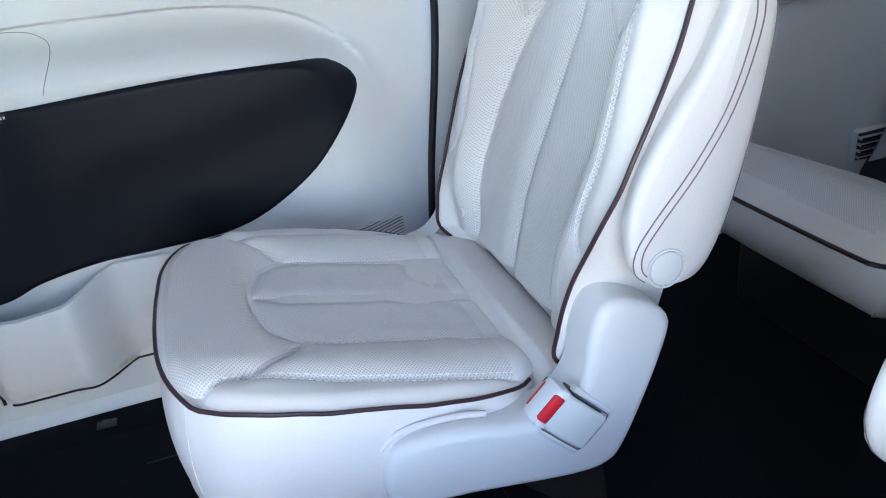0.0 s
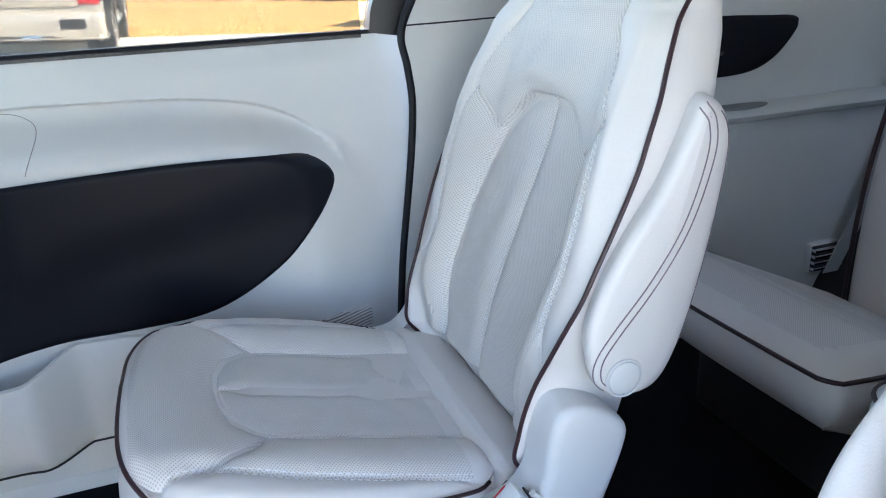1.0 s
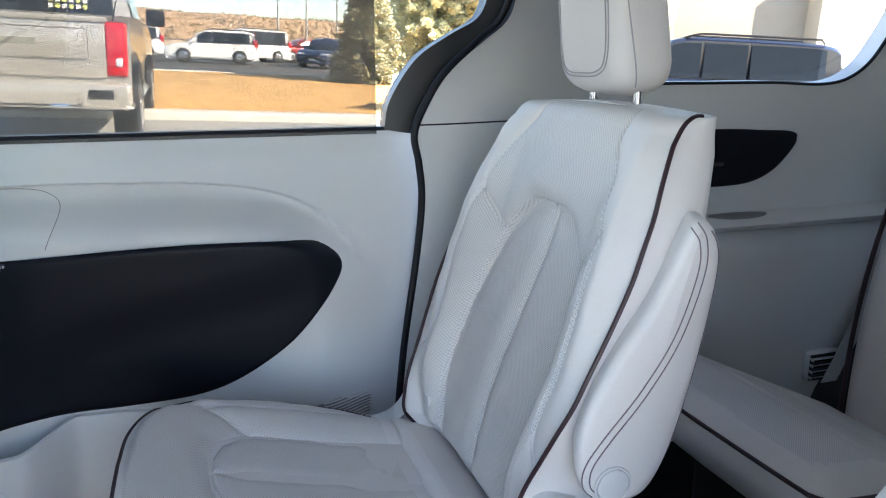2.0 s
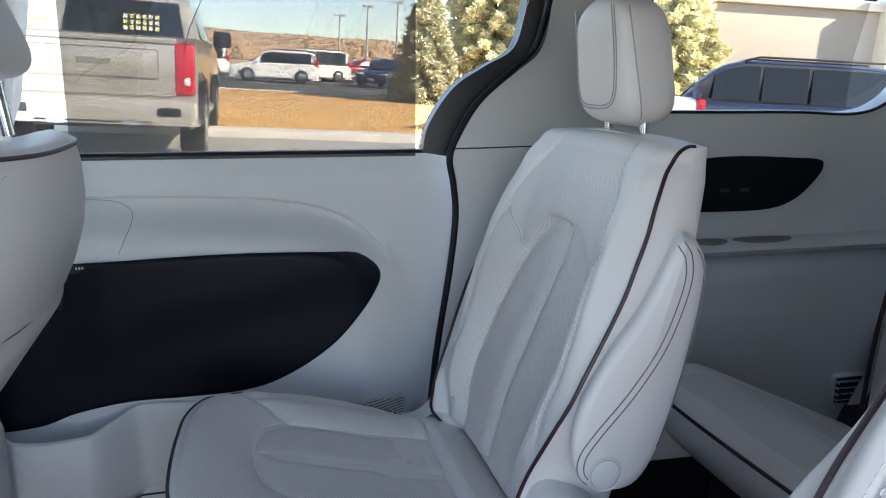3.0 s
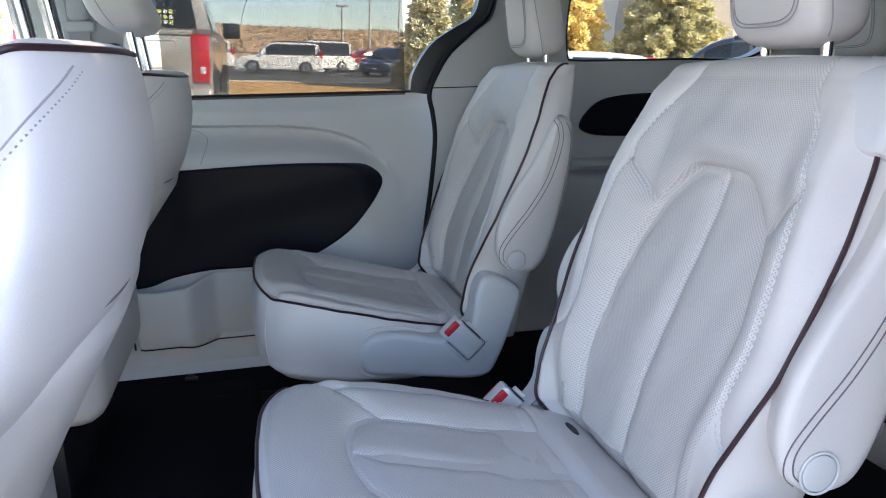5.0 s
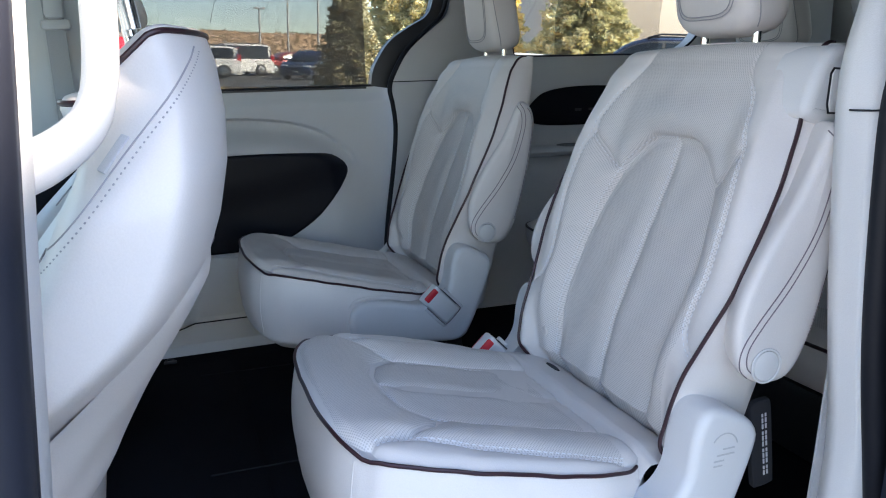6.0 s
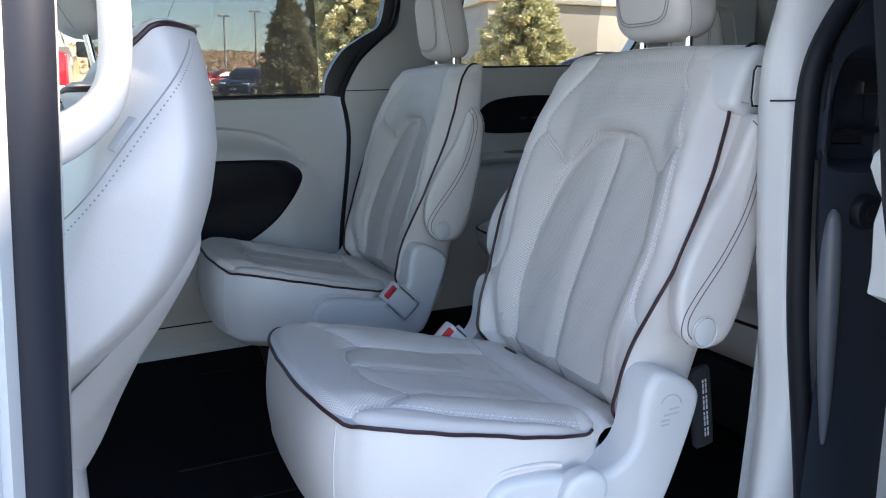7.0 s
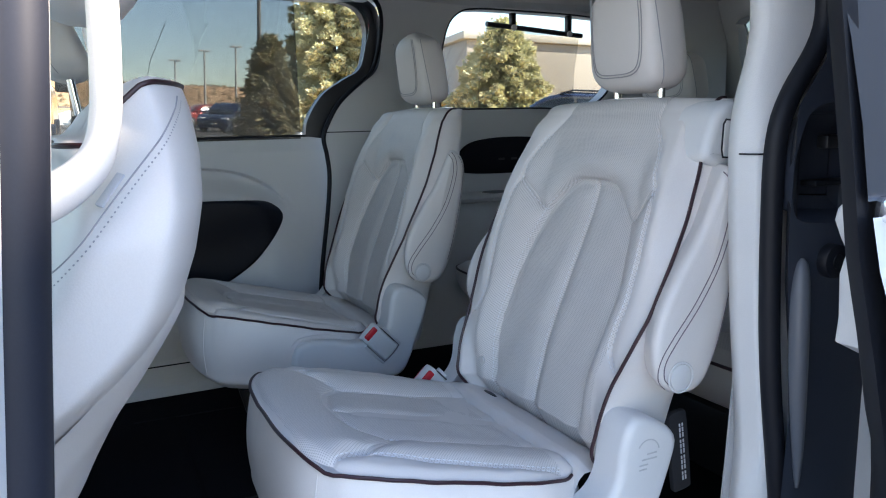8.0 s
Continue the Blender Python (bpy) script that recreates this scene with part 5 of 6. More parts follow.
# left side
lw = thing("wall_left", "left body side with open doorway", "wall trim", "", "structure")
bm = bmesh.new()
skin(bm, [[(x, -0.66 - 0.17 * float(smooth(0.05, 0.4, x)) - 0.03 * float(smooth(0.5, 0.4, z)) + 0.06 * float(smooth(0.85, 1.2, z)), z) for x in np.linspace(0.095, 1.55, 24)] for z in np.linspace(0.0, 0.76, 16)], closed=False)
skin(bm, [[(x, -0.66 - 0.17 * float(smooth(0.05, 0.4, x)) + 0.06 * float(smooth(0.85, 1.2, z)), z) for x in np.linspace(0.13, 0.40, 10)] for z in np.linspace(0.76, 1.16, 10)], closed=False)
skin(bm, [[(x, -0.66 - 0.17 * float(smooth(0.05, 0.4, x)) + 0.06 * float(smooth(0.85, 1.2, z)), z) for x in np.linspace(1.15, 1.55, 10)] for z in np.linspace(0.76, 1.16, 10)], closed=False)
skin(bm, [[(x, -0.66 - 0.17 * float(smooth(0.05, 0.4, x)) + 0.06 * float(smooth(0.85, 1.2, z)), z) for x in np.linspace(0.13, 1.55, 10)] for z in np.linspace(1.09, 1.20, 4)], closed=False)
part("quarter_trim", bm, trim_light, lw)
bm = bmesh.new()
skin(bm, [[(x, -0.84, 0.76) for x in (0.40, 1.15)], [(x, -0.79, 1.10) for x in (0.40, 1.15)]], closed=False)
part("quarter_pane", bm, glass_privacy, lw).visible_shadow = False
IN_Z = [0.0, 0.20, 0.32, 0.40, 0.51, 0.61, 0.70, 0.75, 0.796, 0.834, 0.872, 0.95, 1.18]
IN_X = [0.033, 0.058, 0.067, 0.057, 0.044, 0.037, 0.031, 0.032, 0.050, 0.063, 0.058, 0.048, 0.03]
SE_Z = [0.0, 0.10, 0.256, 0.32, 0.398, 0.472, 0.577, 0.698, 0.744, 0.776, 0.812, 0.841, 0.873, 0.95, 1.18]
SE_X = [0.125, 0.108, 0.086, 0.076, 0.063, 0.054, 0.048, 0.045, 0.051, 0.071, 0.111, 0.126, 0.121, 0.105, 0.06]
zs = np.linspace(0.02, 1.16, 90)
ix, sx = np.interp(zs, IN_Z, IN_X), np.interp(zs, SE_Z, SE_X)
for k in range(4):
    ix, sx = (np.convolve(np.pad(q, 2, "edge"), [0.1, 0.2, 0.4, 0.2, 0.1], "valid") for q in (ix, sx))
bm = bmesh.new()
rows = []
for z, a, b in zip(zs, ix, sx):
    rows.append([(a + 0.05, -0.655, z), (a + 0.015, -0.675, z), (a + 0.003, -0.692, z), (a, -0.704, z), (a + 0.006, -0.714, z), (a + (b - a) * 0.5, -0.722, z), (b, -0.727, z), (b + 0.02, -0.727, z)])
skin(bm, rows, closed=False)
part("doorway_trim", bm, trim_light, lw, "light grey doorway trim", 60)
bm = bmesh.new()
z0 = 0.696
tube(bm, [(np.interp(z0, zs, ix) + 0.0005 + f * (np.interp(z0, zs, sx) - np.interp(z0, zs, ix)), -0.7045 - 0.022 * min(1, f * 2.2) ** 0.5 - 0.001, z0) for f in np.linspace(0, 1, 10)], 0.0011, 6)
part("trim_seam", bm, black_plastic, lw)
bm = bmesh.new()
tube(bm, [(b + 0.010, -0.735, z) for z, b in zip(zs, sx)], 0.0125, 14)
tube(bm, [(b + 0.024 + 0.010 * float(smooth(0.56, 0.40, z)), -0.752, z) for z, b in zip(zs, sx)], 0.0055, 10)
part("door_seal", bm, rubber, lw, "black rubber doorway seal")
# dark jamb with latch recess and stop
bm = bmesh.new()
JR = [(0.075, 0.735), (0.062, 0.70), (0.058, 0.66), (0.063, 0.628), (0.080, 0.617), (0.12, 0.613), (0.19, 0.610), (0.20, 0.63), (0.20, 0.73), (0.19, 0.752), (0.13, 0.755), (0.095, 0.750)]
hole3 = annulus(bm, JR, [(0.05, 0.02), (0.36, 0.02), (0.36, 0.6), (0.36, 1.16), (0.06, 1.16), (0.10, 0.95), (0.13, 0.84), (0.06, 0.75), (0.055, 0.60), (0.07, 0.40), (0.10, 0.20)], lambda x, z: (x, -0.762, z), 120, 8, (0.125, 0.69))
skin(bm, [[(a, -0.762, b) for a, b in hole3], [(a, -0.757, b) for a, b in inset(hole3, 0.004)], [(a, -0.725, b) for a, b in inset(hole3, 0.014)], [(a, -0.720, b) for a, b in inset(hole3, 0.03)]], cap=(False, True))
jb = part("jamb", bm, jamb_mat, lw, "dark grey plastic door jamb", 50)
bm = bmesh.new()
box(bm, (0.130, -0.748, 0.700), (0.20, -0.732, 0.716), 0.003)
part("latch_bar", bm, steel, jb)
bm = bmesh.new()
box(bm, (0.118, -0.745, 0.655), (0.20, -0.722, 0.662), 0.002)
part("latch_plate", bm, black_plastic, jb)
bm = bmesh.new()
cyl(bm, (0.126, -0.758, 0.568), (0.126, -0.775, 0.568), 0.021, 28, 0.004)
st_ = part("door_stop", bm, rubber, jb, "round rubber stop")
bm = bmesh.new()
cyl(bm, (0.126, -0.774, 0.568), (0.126, -0.7765, 0.568), 0.009, 20)
part("stop_hole", bm, black_plastic, st_)
# bare painted flange between seal and jamb, its highlight put into the pale colour
bm = bmesh.new()
tube(bm, spline([(0.078, -0.764, 0.575), (0.073, -0.768, 0.53), (0.072, -0.771, 0.46), (0.076, -0.771, 0.40), (0.083, -0.769, 0.34), (0.092, -0.764, 0.285)], 8), [0.002 + 0.0095 * math.sin(3.14159 * (k / 40) ** 0.6) ** 0.7 for k in range(41)], 14)
part("painted_flange", bm, flange_highlight, lw, "painted rib with its highlight in the pale colour")
# belt hanging behind the chair
bm = bmesh.new()
skin(bm, [[(x - 0.02, -0.668, z), (x + 0.012, -0.672, z), (x + 0.012, -0.675, z), (x - 0.02, -0.671, z)] for x, z in ((0.104, 0.44), (0.098, 0.38), (0.092, 0.29), (0.086, 0.22), (0.074, 0.08))])
part("belt", bm, webbing, lw, "grey belt webbing")

# centre pillar on the left, with its grab handle
pl = thing("pillar_left", "light grey centre pillar with grab handle", "pillar", "", "structure")
px = lambda z: float(np.interp(z, [0, 0.45, 0.62, 0.8, 1.16], [-0.768, -0.714, -0.700, -0.684, -0.657]))
bm = bmesh.new()
skin(bm, [[(px(z) - 0.25, -0.82, z), (px(z) - 0.24, -0.73, z), (px(z) - 0.05, -0.715, z), (px(z) - 0.008, -0.722, z), (px(z) + 0.002, -0.740, z), (px(z) - 0.002, -0.775, z), (px(z) - 0.03, -0.83, z)] for z in np.linspace(0.02, 1.16, 24)])
part("pillar_trim", bm, trim_light, pl)
bm = bmesh.new()
tube(bm, [(px(z) - 0.017, -0.800, z) for z in np.linspace(0.0, 1.16, 24)], 0.0205, 12)
tube(bm, [(px(z) - 0.010, -0.780, z) for z in np.linspace(0.0, 1.16, 24)], 0.011, 12)
part("door_seal", bm, pillar_seal, pl, "black rubber doorway seal")
bm = bmesh.new()
skin(bm, [[(px(z) - 0.034, -0.80, z), (px(z) - 0.036, -0.835, z), (px(z) - 0.06, -0.87, z), (px(z) - 0.30, -0.90, z), (px(z) - 0.30, -0.80, z)] for z in np.linspace(-0.1, 1.16, 12)])
part("pillar_panel", bm, body_white, pl, "white painted pillar")
bm = bmesh.new()
hp = spline([(-0.690, -0.735, 1.06), (-0.668, -0.705, 1.02), (-0.648, -0.694, 0.96), (-0.643, -0.692, 0.88), (-0.646, -0.692, 0.78), (-0.652, -0.693, 0.735), (-0.665, -0.698, 0.710), (-0.690, -0.712, 0.692), (-0.715, -0.728, 0.684)], 8)
rings = []
for i, p in enumerate(hp):
    a, b = hp[max(0, i - 1)], hp[min(len(hp) - 1, i + 1)]
    t = Vector(tuple(b - a)).normalized()
    n = Vector((0, 1, 0))
    n = (n - t * n.dot(t)).normalized()
    w = t.cross(n)
    rings.append([Vector(tuple(p)) + 0.011 * math.cos(k) * n + (0.0122 + 0.007 * max(0.0, (i - 40) / 24)) * math.sin(k) * w for k in np.linspace(0, 6.283, 16, endpoint=False)])
skin(bm, rings)
part("grab_handle", bm, seat_plastic, pl, "light grey grab handle")
bm = bmesh.new()
pr = [(-0.70, 0.0), (-0.705, 0.02), (-0.74, 0.034), (-0.80, 0.030), (-0.84, 0.0), (-0.84, -0.30), (-0.70, -0.05)]
skin(bm, [[(x, y, z) for y, z in pr] for x in np.linspace(-1.2, 0.6, 12)])
solid("sill_left", bm, jamb_mat, "dark doorway sill", "sill")

# open sliding door, standing outside the rear quarter
sd = thing("door_2", "open white sliding door with chrome belt strip", "sliding door", "", "structure")
bm = bmesh.new()
edge_in = lambda z: float(np.interp(z, [-0.22, 0.40, 0.438, 0.537, 0.66, 0.762, 1.14], [0.118, 0.083, 0.066, 0.042, 0.022, -0.002, -0.092]))
edge_out = lambda z: float(np.interp(z, [-0.22, 0.40, 0.53, 0.613, 0.70, 1.14], [0.03, -0.012, -0.050, -0.077, -0.094, -0.19]))
skin(bm, [[(x, -0.955 - 0.035 * float(smooth(0.70, 0.30, z)) + 0.05 * float(smooth(0.7, 1.2, z)), z) for x in np.linspace(edge_out(z), 1.05, 16)] for z in np.linspace(-0.22, 0.655, 20)], closed=False)
part("outer_panel", bm, body_white, sd, "white painted panel")
bm = bmesh.new()
skin(bm, [[(edge_in(z), -0.875, z), (edge_in(z) * 0.6 + edge_out(z) * 0.4, -0.886, z), (edge_out(z) * 0.95 + edge_in(z) * 0.05, -0.925, z), (edge_out(z), -0.942, z), (edge_out(z) + 0.015, -0.944, z), (edge_in(z) + 0.02, -0.89, z)] for z in np.linspace(-0.22, 1.14, 40)])
part("leading_edge", bm, rubber, sd, "dark seal along the leading edge")
bm = bmesh.new()
skin(bm, [[(x, -0.950 + 0.05 * float(smooth(0.7, 1.2, z)), z) for x in np.linspace(edge_out(z) + 0.004, 1.05, 8)] for z in np.linspace(0.668, 1.12, 8)], closed=False)
part("door_pane", bm, material("grey_privacy_glass", (0.05, 0.054, 0.064), 0.12, vary=0.02), sd, "grey privacy glass")
bm = bmesh.new()
box(bm, (-0.074, -0.966, 0.650), (1.05, -0.948, 0.672), 0.004)
part("belt_strip", bm, chrome, sd, "chrome belt strip")
bm = bmesh.new()
pol = [(0.014, 0.634), (0.018, 0.647), (0.034, 0.657), (0.30, 0.66), (0.9, 0.64), (0.9, 0.15), (0.30, 0.40), (0.10, 0.472), (0.06, 0.488), (0.027, 0.504), (0.030, 0.53), (0.027, 0.577), (0.036, 0.600), (0.026, 0.613)]
pillow(bm, pol, lambda a, b, d: (a, d, b), -0.90, -0.846, 0.003, 0.006, 4)
part("inner_trim", bm, trim_light, sd, "light grey inner trim", 50)
bm = bmesh.new()
box(bm, (0.11, -0.93, -0.2), (1.0, -0.87, 0.66), 0.01)
part("inner_shell", bm, black_plastic, sd)

# near chair: recliner housing, folding strap and mark
bm = bmesh.new()
pol = [(0.046, 0.700), (0.056, 0.688), (0.084, 0.681), (0.118, 0.679), (0.127, 0.70), (0.129, 0.745), (0.124, 0.762), (0.104, 0.769), (0.084, 0.767), (0.066, 0.752), (0.054, 0.728)]
pillow(bm, resample(spline(pol, 6, True), 72, True), lambda a, b, d: (a + 0.012, -d + 0.14 * (b - 0.73) * (0.231 - d) / 0.06, b - 0.008), 0.168, 0.231, 0.010, 0.013, 6)
hs = part("recliner_housing", bm, seat_plastic, near_chair, "pale plastic recliner housing", 60)
bm = bmesh.new()
pol = [(0.078, 0.692), (0.106, 0.690), (0.110, 0.698), (0.109, 0.735), (0.104, 0.742), (0.082, 0.744), (0.077, 0.737), (0.075, 0.703)]
pillow(bm, pol, lambda a, b, d: (a + 0.010, -d, b - 0.006), 0.22, 0.2320, 0.001, 0.002, 2)
lv = part("recliner_switch", bm, black_plastic, hs, "dark-rimmed fold switch")
bm = bmesh.new()
pillow(bm, inset(pol, 0.0025), lambda a, b, d: (a + 0.010, -d, b - 0.006), 0.222, 0.2335, 0.001, 0.002, 2)
part("switch_face", bm, seat_plastic, lv)
bm = bmesh.new()
for z0, w in ((0.727, 0.006), (0.719, 0.009), (0.711, 0.012), (0.703, 0.008)):
    box(bm, (0.098, -0.2344, z0 - 0.006), (0.098 + w, -0.2332, z0 - 0.004))
part("switch_mark", bm, print_grey, lv)
bm = bmesh.new()
arc = [(-0.050 + 0.018 * math.cos(t), 0.318 + 0.018 * math.sin(t)) for t in np.linspace(0.2, 2.6, 16)]
tube(bm, [(a, -0.2610, b) for a, b in arc], 0.0009, 6)
for z0, x0, x1 in ((0.316, -0.052, -0.036), (0.309, -0.060, -0.036), (0.302, -0.064, -0.050), (0.296, -0.064, -0.052)):
    box(bm, (x0, -0.2618, z0), (x1, -0.2605, z0 + 0.0016))
part("moulded_mark", bm, print_grey, near_chair, "grey fold symbol")
bm = bmesh.new()
m = pose(0.054, -0.207, 0.278, 0, -7, 0)
pillow(bm, resample(spline([(-0.016, -0.052), (-0.011, -0.061), (0.011, -0.061), (0.016, -0.052), (0.016, 0.046), (0.010, 0.058), (-0.010, 0.058), (-0.016, 0.046)], 5, True), 48, True), lambda a, b, d: tuple(m @ Vector((a, d, b))), 0.005, -0.003, 0.001, 0.002, 3)
sp = part("fold_strap", bm, strap_black, near_chair, "black webbing pull strap with white print")
bm = bmesh.new()
for k in range(11):
    for dx in (0.0, 0.0050):
        box(bm, (0.000 + dx, -0.0038, -0.046 + 0.0082 * k), (0.0022 + dx, -0.0028, -0.0395 - 0.002 * (k % 3 == 1) + 0.0082 * k), 0.0, m)
part("strap_print", bm, print_white, sp)
bm = bmesh.new()
pol = [(-0.215, 0.235), (-0.205, 0.258), (-0.180, 0.266), (-0.160, 0.260), (-0.150, 0.245), (-0.152, 0.228), (-0.170, 0.216), (-0.200, 0.218)]
pillow(bm, resample(spline(pol, 6, True), 50, True), lambda a, b, d: (a, -d, b), 0.250, 0.272, 0.002, 0.008, 4)
part("recline_lever", bm, seat_plastic, near_chair, "pale plastic recline lever", 60)
bm = bmesh.new()
pillow(bm, [(-0.98, -0.62), (-0.52, -0.62), (-0.50, -0.60), (-0.50, 0.60), (-0.52, 0.70), (-0.98, 0.70)], lambda a, b, d: (a, b, d), 0.0, 0.007, 0.001, 0.003, 2)
solid("floor_mat", bm, carpet, "thin black floor mat", "floor mat")
bm = bmesh.new()
for y0, y1 in ((-0.60, -0.08), (0.08, 0.60)):
    tube(bm, [(-0.60, y0, 0.0085), (-0.12, y0, 0.0005), (-0.12, y1, 0.0005), (-0.60, y1, 0.0075)], 0.0015, 6)
solid("floor_lid_seam", bm, rubber, "dark seam round the floor lid", "floor seam")

# ---- outer body of the van ----
body = thing("van_body", "white van body with grey wheels, left sliding door open", "van", "", "structure")
tyre_v = material("van_tyre", (0.02, 0.02, 0.021), 0.85, grain=0.2, grain_size=0.01)


def flank(z):
    return 0.985 + 0.02 * math.sin(3.14 * min(1, max(0, (z + 0.3) / 0.9))) - 0.19 * float(smooth(0.62, 1.32, z))


for s in (-1, 1):
    bm = bmesh.new()
    spans = [(-2.6, -1.0), (-1.0, 0.05), (0.05, 1.72)] if s > 0 else [(-2.6, -0.98), (0.12, 1.72)]
    for x0, x1 in spans:
        skin(bm, [[(x, s * (flank(z) - 0.12 * float(smooth(1.2, 1.75, x)) - 0.10 * float(smooth(-2.2, -2.6, x))), z) for x in np.linspace(x0, x1, 14)] for z in np.linspace(-0.24, 0.68, 16)], closed=False)
    if s < 0:
        skin(bm, [[(x, s * flank(z), z) for x in np.linspace(-0.98, 0.12, 8)] for z in np.linspace(-0.24, -0.06, 4)], closed=False)
    part("side_panel", bm, body_white, body)
    for x in (-1.75, 1.28):
        bm = bmesh.new()
        cyl(bm, (x, s * 0.80, -0.08), (x, s * 1.005, -0.08), 0.345, 40, 0.04)
        ty = part("tyre", bm, tyre_v, body)
        bm = bmesh.new()
        cyl(bm, (x, s * 0.99, -0.08), (x, s * 1.012, -0.08), 0.22, 32, 0.02)
        part("rim", bm, chrome, ty)
bm = bmesh.new()
sheet(bm, np.linspace(-1.55, 1.50, 24), np.linspace(-1, 1, 24), lambda x, f: (x, 0.83 * f, 1.315 - 0.08 * abs(f) ** 4 - 0.05 * smooth(0.9, 1.5, x) - 0.06 * smooth(-1.0, -1.55, x)))
part("roof_panel", bm, body_white, body)
bm = bmesh.new()
sheet(bm, np.linspace(-3.15, -2.32, 12), np.linspace(-1, 1, 20), lambda x, f: (x, (0.86 - 0.12 * smooth(-2.8, -3.15, x)) * f, 0.56 - 0.16 * smooth(-2.3, -3.2, x) - 0.05 * f * f))
sheet(bm, np.linspace(-1, 1, 20), np.linspace(-0.2, 0.36, 6), lambda f, z: (-3.15 - 0.06 * math.cos(1.5 * f), 0.78 * f, z))
part("bonnet", bm, body_white, body)
bm = bmesh.new()
sheet(bm, np.linspace(-1, 1, 20), np.linspace(-0.2, 0.74, 8), lambda f, z: (1.72 + 0.05 * math.cos(1.5 * f), 0.88 * f, z))
part("rear_panel", bm, body_white, body)

# ---- outside: a sloping lot beside the van ----
OUT = pose(0, 0, -0.42, 1.6, 2.5, 0)  # the lot falls towards the van's rear and rises away from it


def ground_material(name, a, b, rough, scale, bump=0.4):
    m = material(name, a, rough, grain=0.35, grain_size=0.012, bump=bump, vary=0.22, vary_size=scale)
    return m


asphalt = ground_material("asphalt", (0.050, 0.048, 0.046), None, 0.9, 1.6)
concrete = ground_material("concrete", (0.42, 0.40, 0.37), None, 0.85, 0.9)
# tone set for the light that the apron throws up into the van
apron_bounce_mat = ground_material("worn_concrete", (0.26, 0.25, 0.235), None, 0.9, 1.2)
dry_grass = ground_material("dry_grass", (0.40, 0.235, 0.085), None, 0.95, 1.2)
dirt = ground_material("dirt", (0.30, 0.22, 0.14), None, 0.95, 3.0)


def outside(name, label, category, x, y, turn=0, group="", kind=""):
    ob = thing(name, label, category, group, kind)
    ob.matrix_world = OUT @ pose(x, y, 0, 0, 0, turn)
    return ob


bm = bmesh.new()
R = 900
us = sorted(set([-R, -300, -120, -60, 60, 120, 300, R] + list(range(-50, 51, 5))))
sheet(bm, us, us, lambda x, y: (x, y, 0))
g = solid("ground", bm, asphalt, "worn grey asphalt lot", "ground")
g.matrix_world = OUT


def flat(name, lo, hi, h, mat, label, category):
    bm = bmesh.new()
    box(bm, (*lo, -0.1), (*hi, h), 0.02)
    ob = solid(name, bm, mat, label, category)
    ob.matrix_world = OUT
    return ob


# the unseen stretch by the van is added to bounce light into the cabin
flat("apron", (-14.0, -9.0), (16.0, 11.7), 0.02, apron_bounce_mat, "worn concrete apron, its unseen part under the van added to bounce light", "pavement")
flat("lawn", (-14.0, 12.35), (16.0, 27.5), 0.10, dry_grass, "strip of dry yellow winter grass", "grass")
flat("kerb", (-14.0, 11.7), (16.0, 12.35), 0.13, concrete, "pale concrete kerb", "kerb")
flat("kerb_far", (-14.0, 27.5), (16.0, 28.0), 0.13, concrete, "pale concrete kerb", "kerb")
flat("field", (-260.0, 62.0), (260.0, 300.0), 0.04, dirt, "bare brown field", "field")
# blades of dry grass
bm = bmesh.new()
rng = random.Random(4)
for k in range(9000):
    x, y = rng.uniform(-3, 11), 12.5 + 14.8 * rng.random() ** 1.6
    h, a = rng.uniform(0.03, 0.08), rng.uniform(0, 6.28)
    dx, dy = 0.012 * math.cos(a), 0.012 * math.sin(a)
    vs = [bm.verts.new(p) for p in ((x - dx, y - dy, 0.09), (x + dx, y + dy, 0.09), (x + rng.uniform(-.03, .03), y + rng.uniform(-.03, .03), 0.1 + h))]
    bm.faces.new(vs)
gr = mesh_object("grass", bm, dry_grass)
tagged(gr, "dry yellow grass blades", "grass", "", "stuff")
gr.matrix_world = OUT

# hills
hill_mat = material("dry_hillside", (0.36, 0.23, 0.13), 0.95, grain=0.3, grain_size=1.5, vary=0.35, vary_size=18.0)
bm = bmesh.new()
noise.seed_set(3)


def hill_z(x, y):
    f = smooth(150, 420, y)
    return float(-2 + f * (15 + 3.0 * noise.noise((x / 120, y / 160, 0.3)) + 1.5 * noise.noise((x / 30, y / 40, 1.3)) - 0.012 * x))


sheet(bm, np.linspace(-420, 520, 110), np.linspace(140, 520, 40), lambda x, y: (x, y, hill_z(x, y)))
h = solid("hill", bm, hill_mat, "long low brown hillside", "hill")
h.matrix_world = OUT
# scrub on the slope
bm = bmesh.new()
for k in range(2600):
    x, y = rng.uniform(-160, 260), rng.uniform(180, 400)
    z, s = hill_z(x, y), rng.uniform(0.4, 1.1)
    top = bm.verts.new((x + rng.uniform(-.3, .3), y, z + s * 1.1))
    ring = [bm.verts.new((x + s * math.cos(t) * rng.uniform(.7, 1.2), y + s * math.sin(t), z + s * rng.uniform(0.1, 0.4))) for t in np.linspace(0, 6.28, 7)[:-1]]
    for i in range(6):
        bm.faces.new((ring[i], ring[(i + 1) % 6], top))
sc = mesh_object("scrub", bm, material("scrub", (0.20, 0.15, 0.085), 0.95, vary=0.4, vary_size=5))
tagged(sc, "dark scrub bushes on the hillside", "bushes", "", "stuff")
sc.matrix_world = OUT

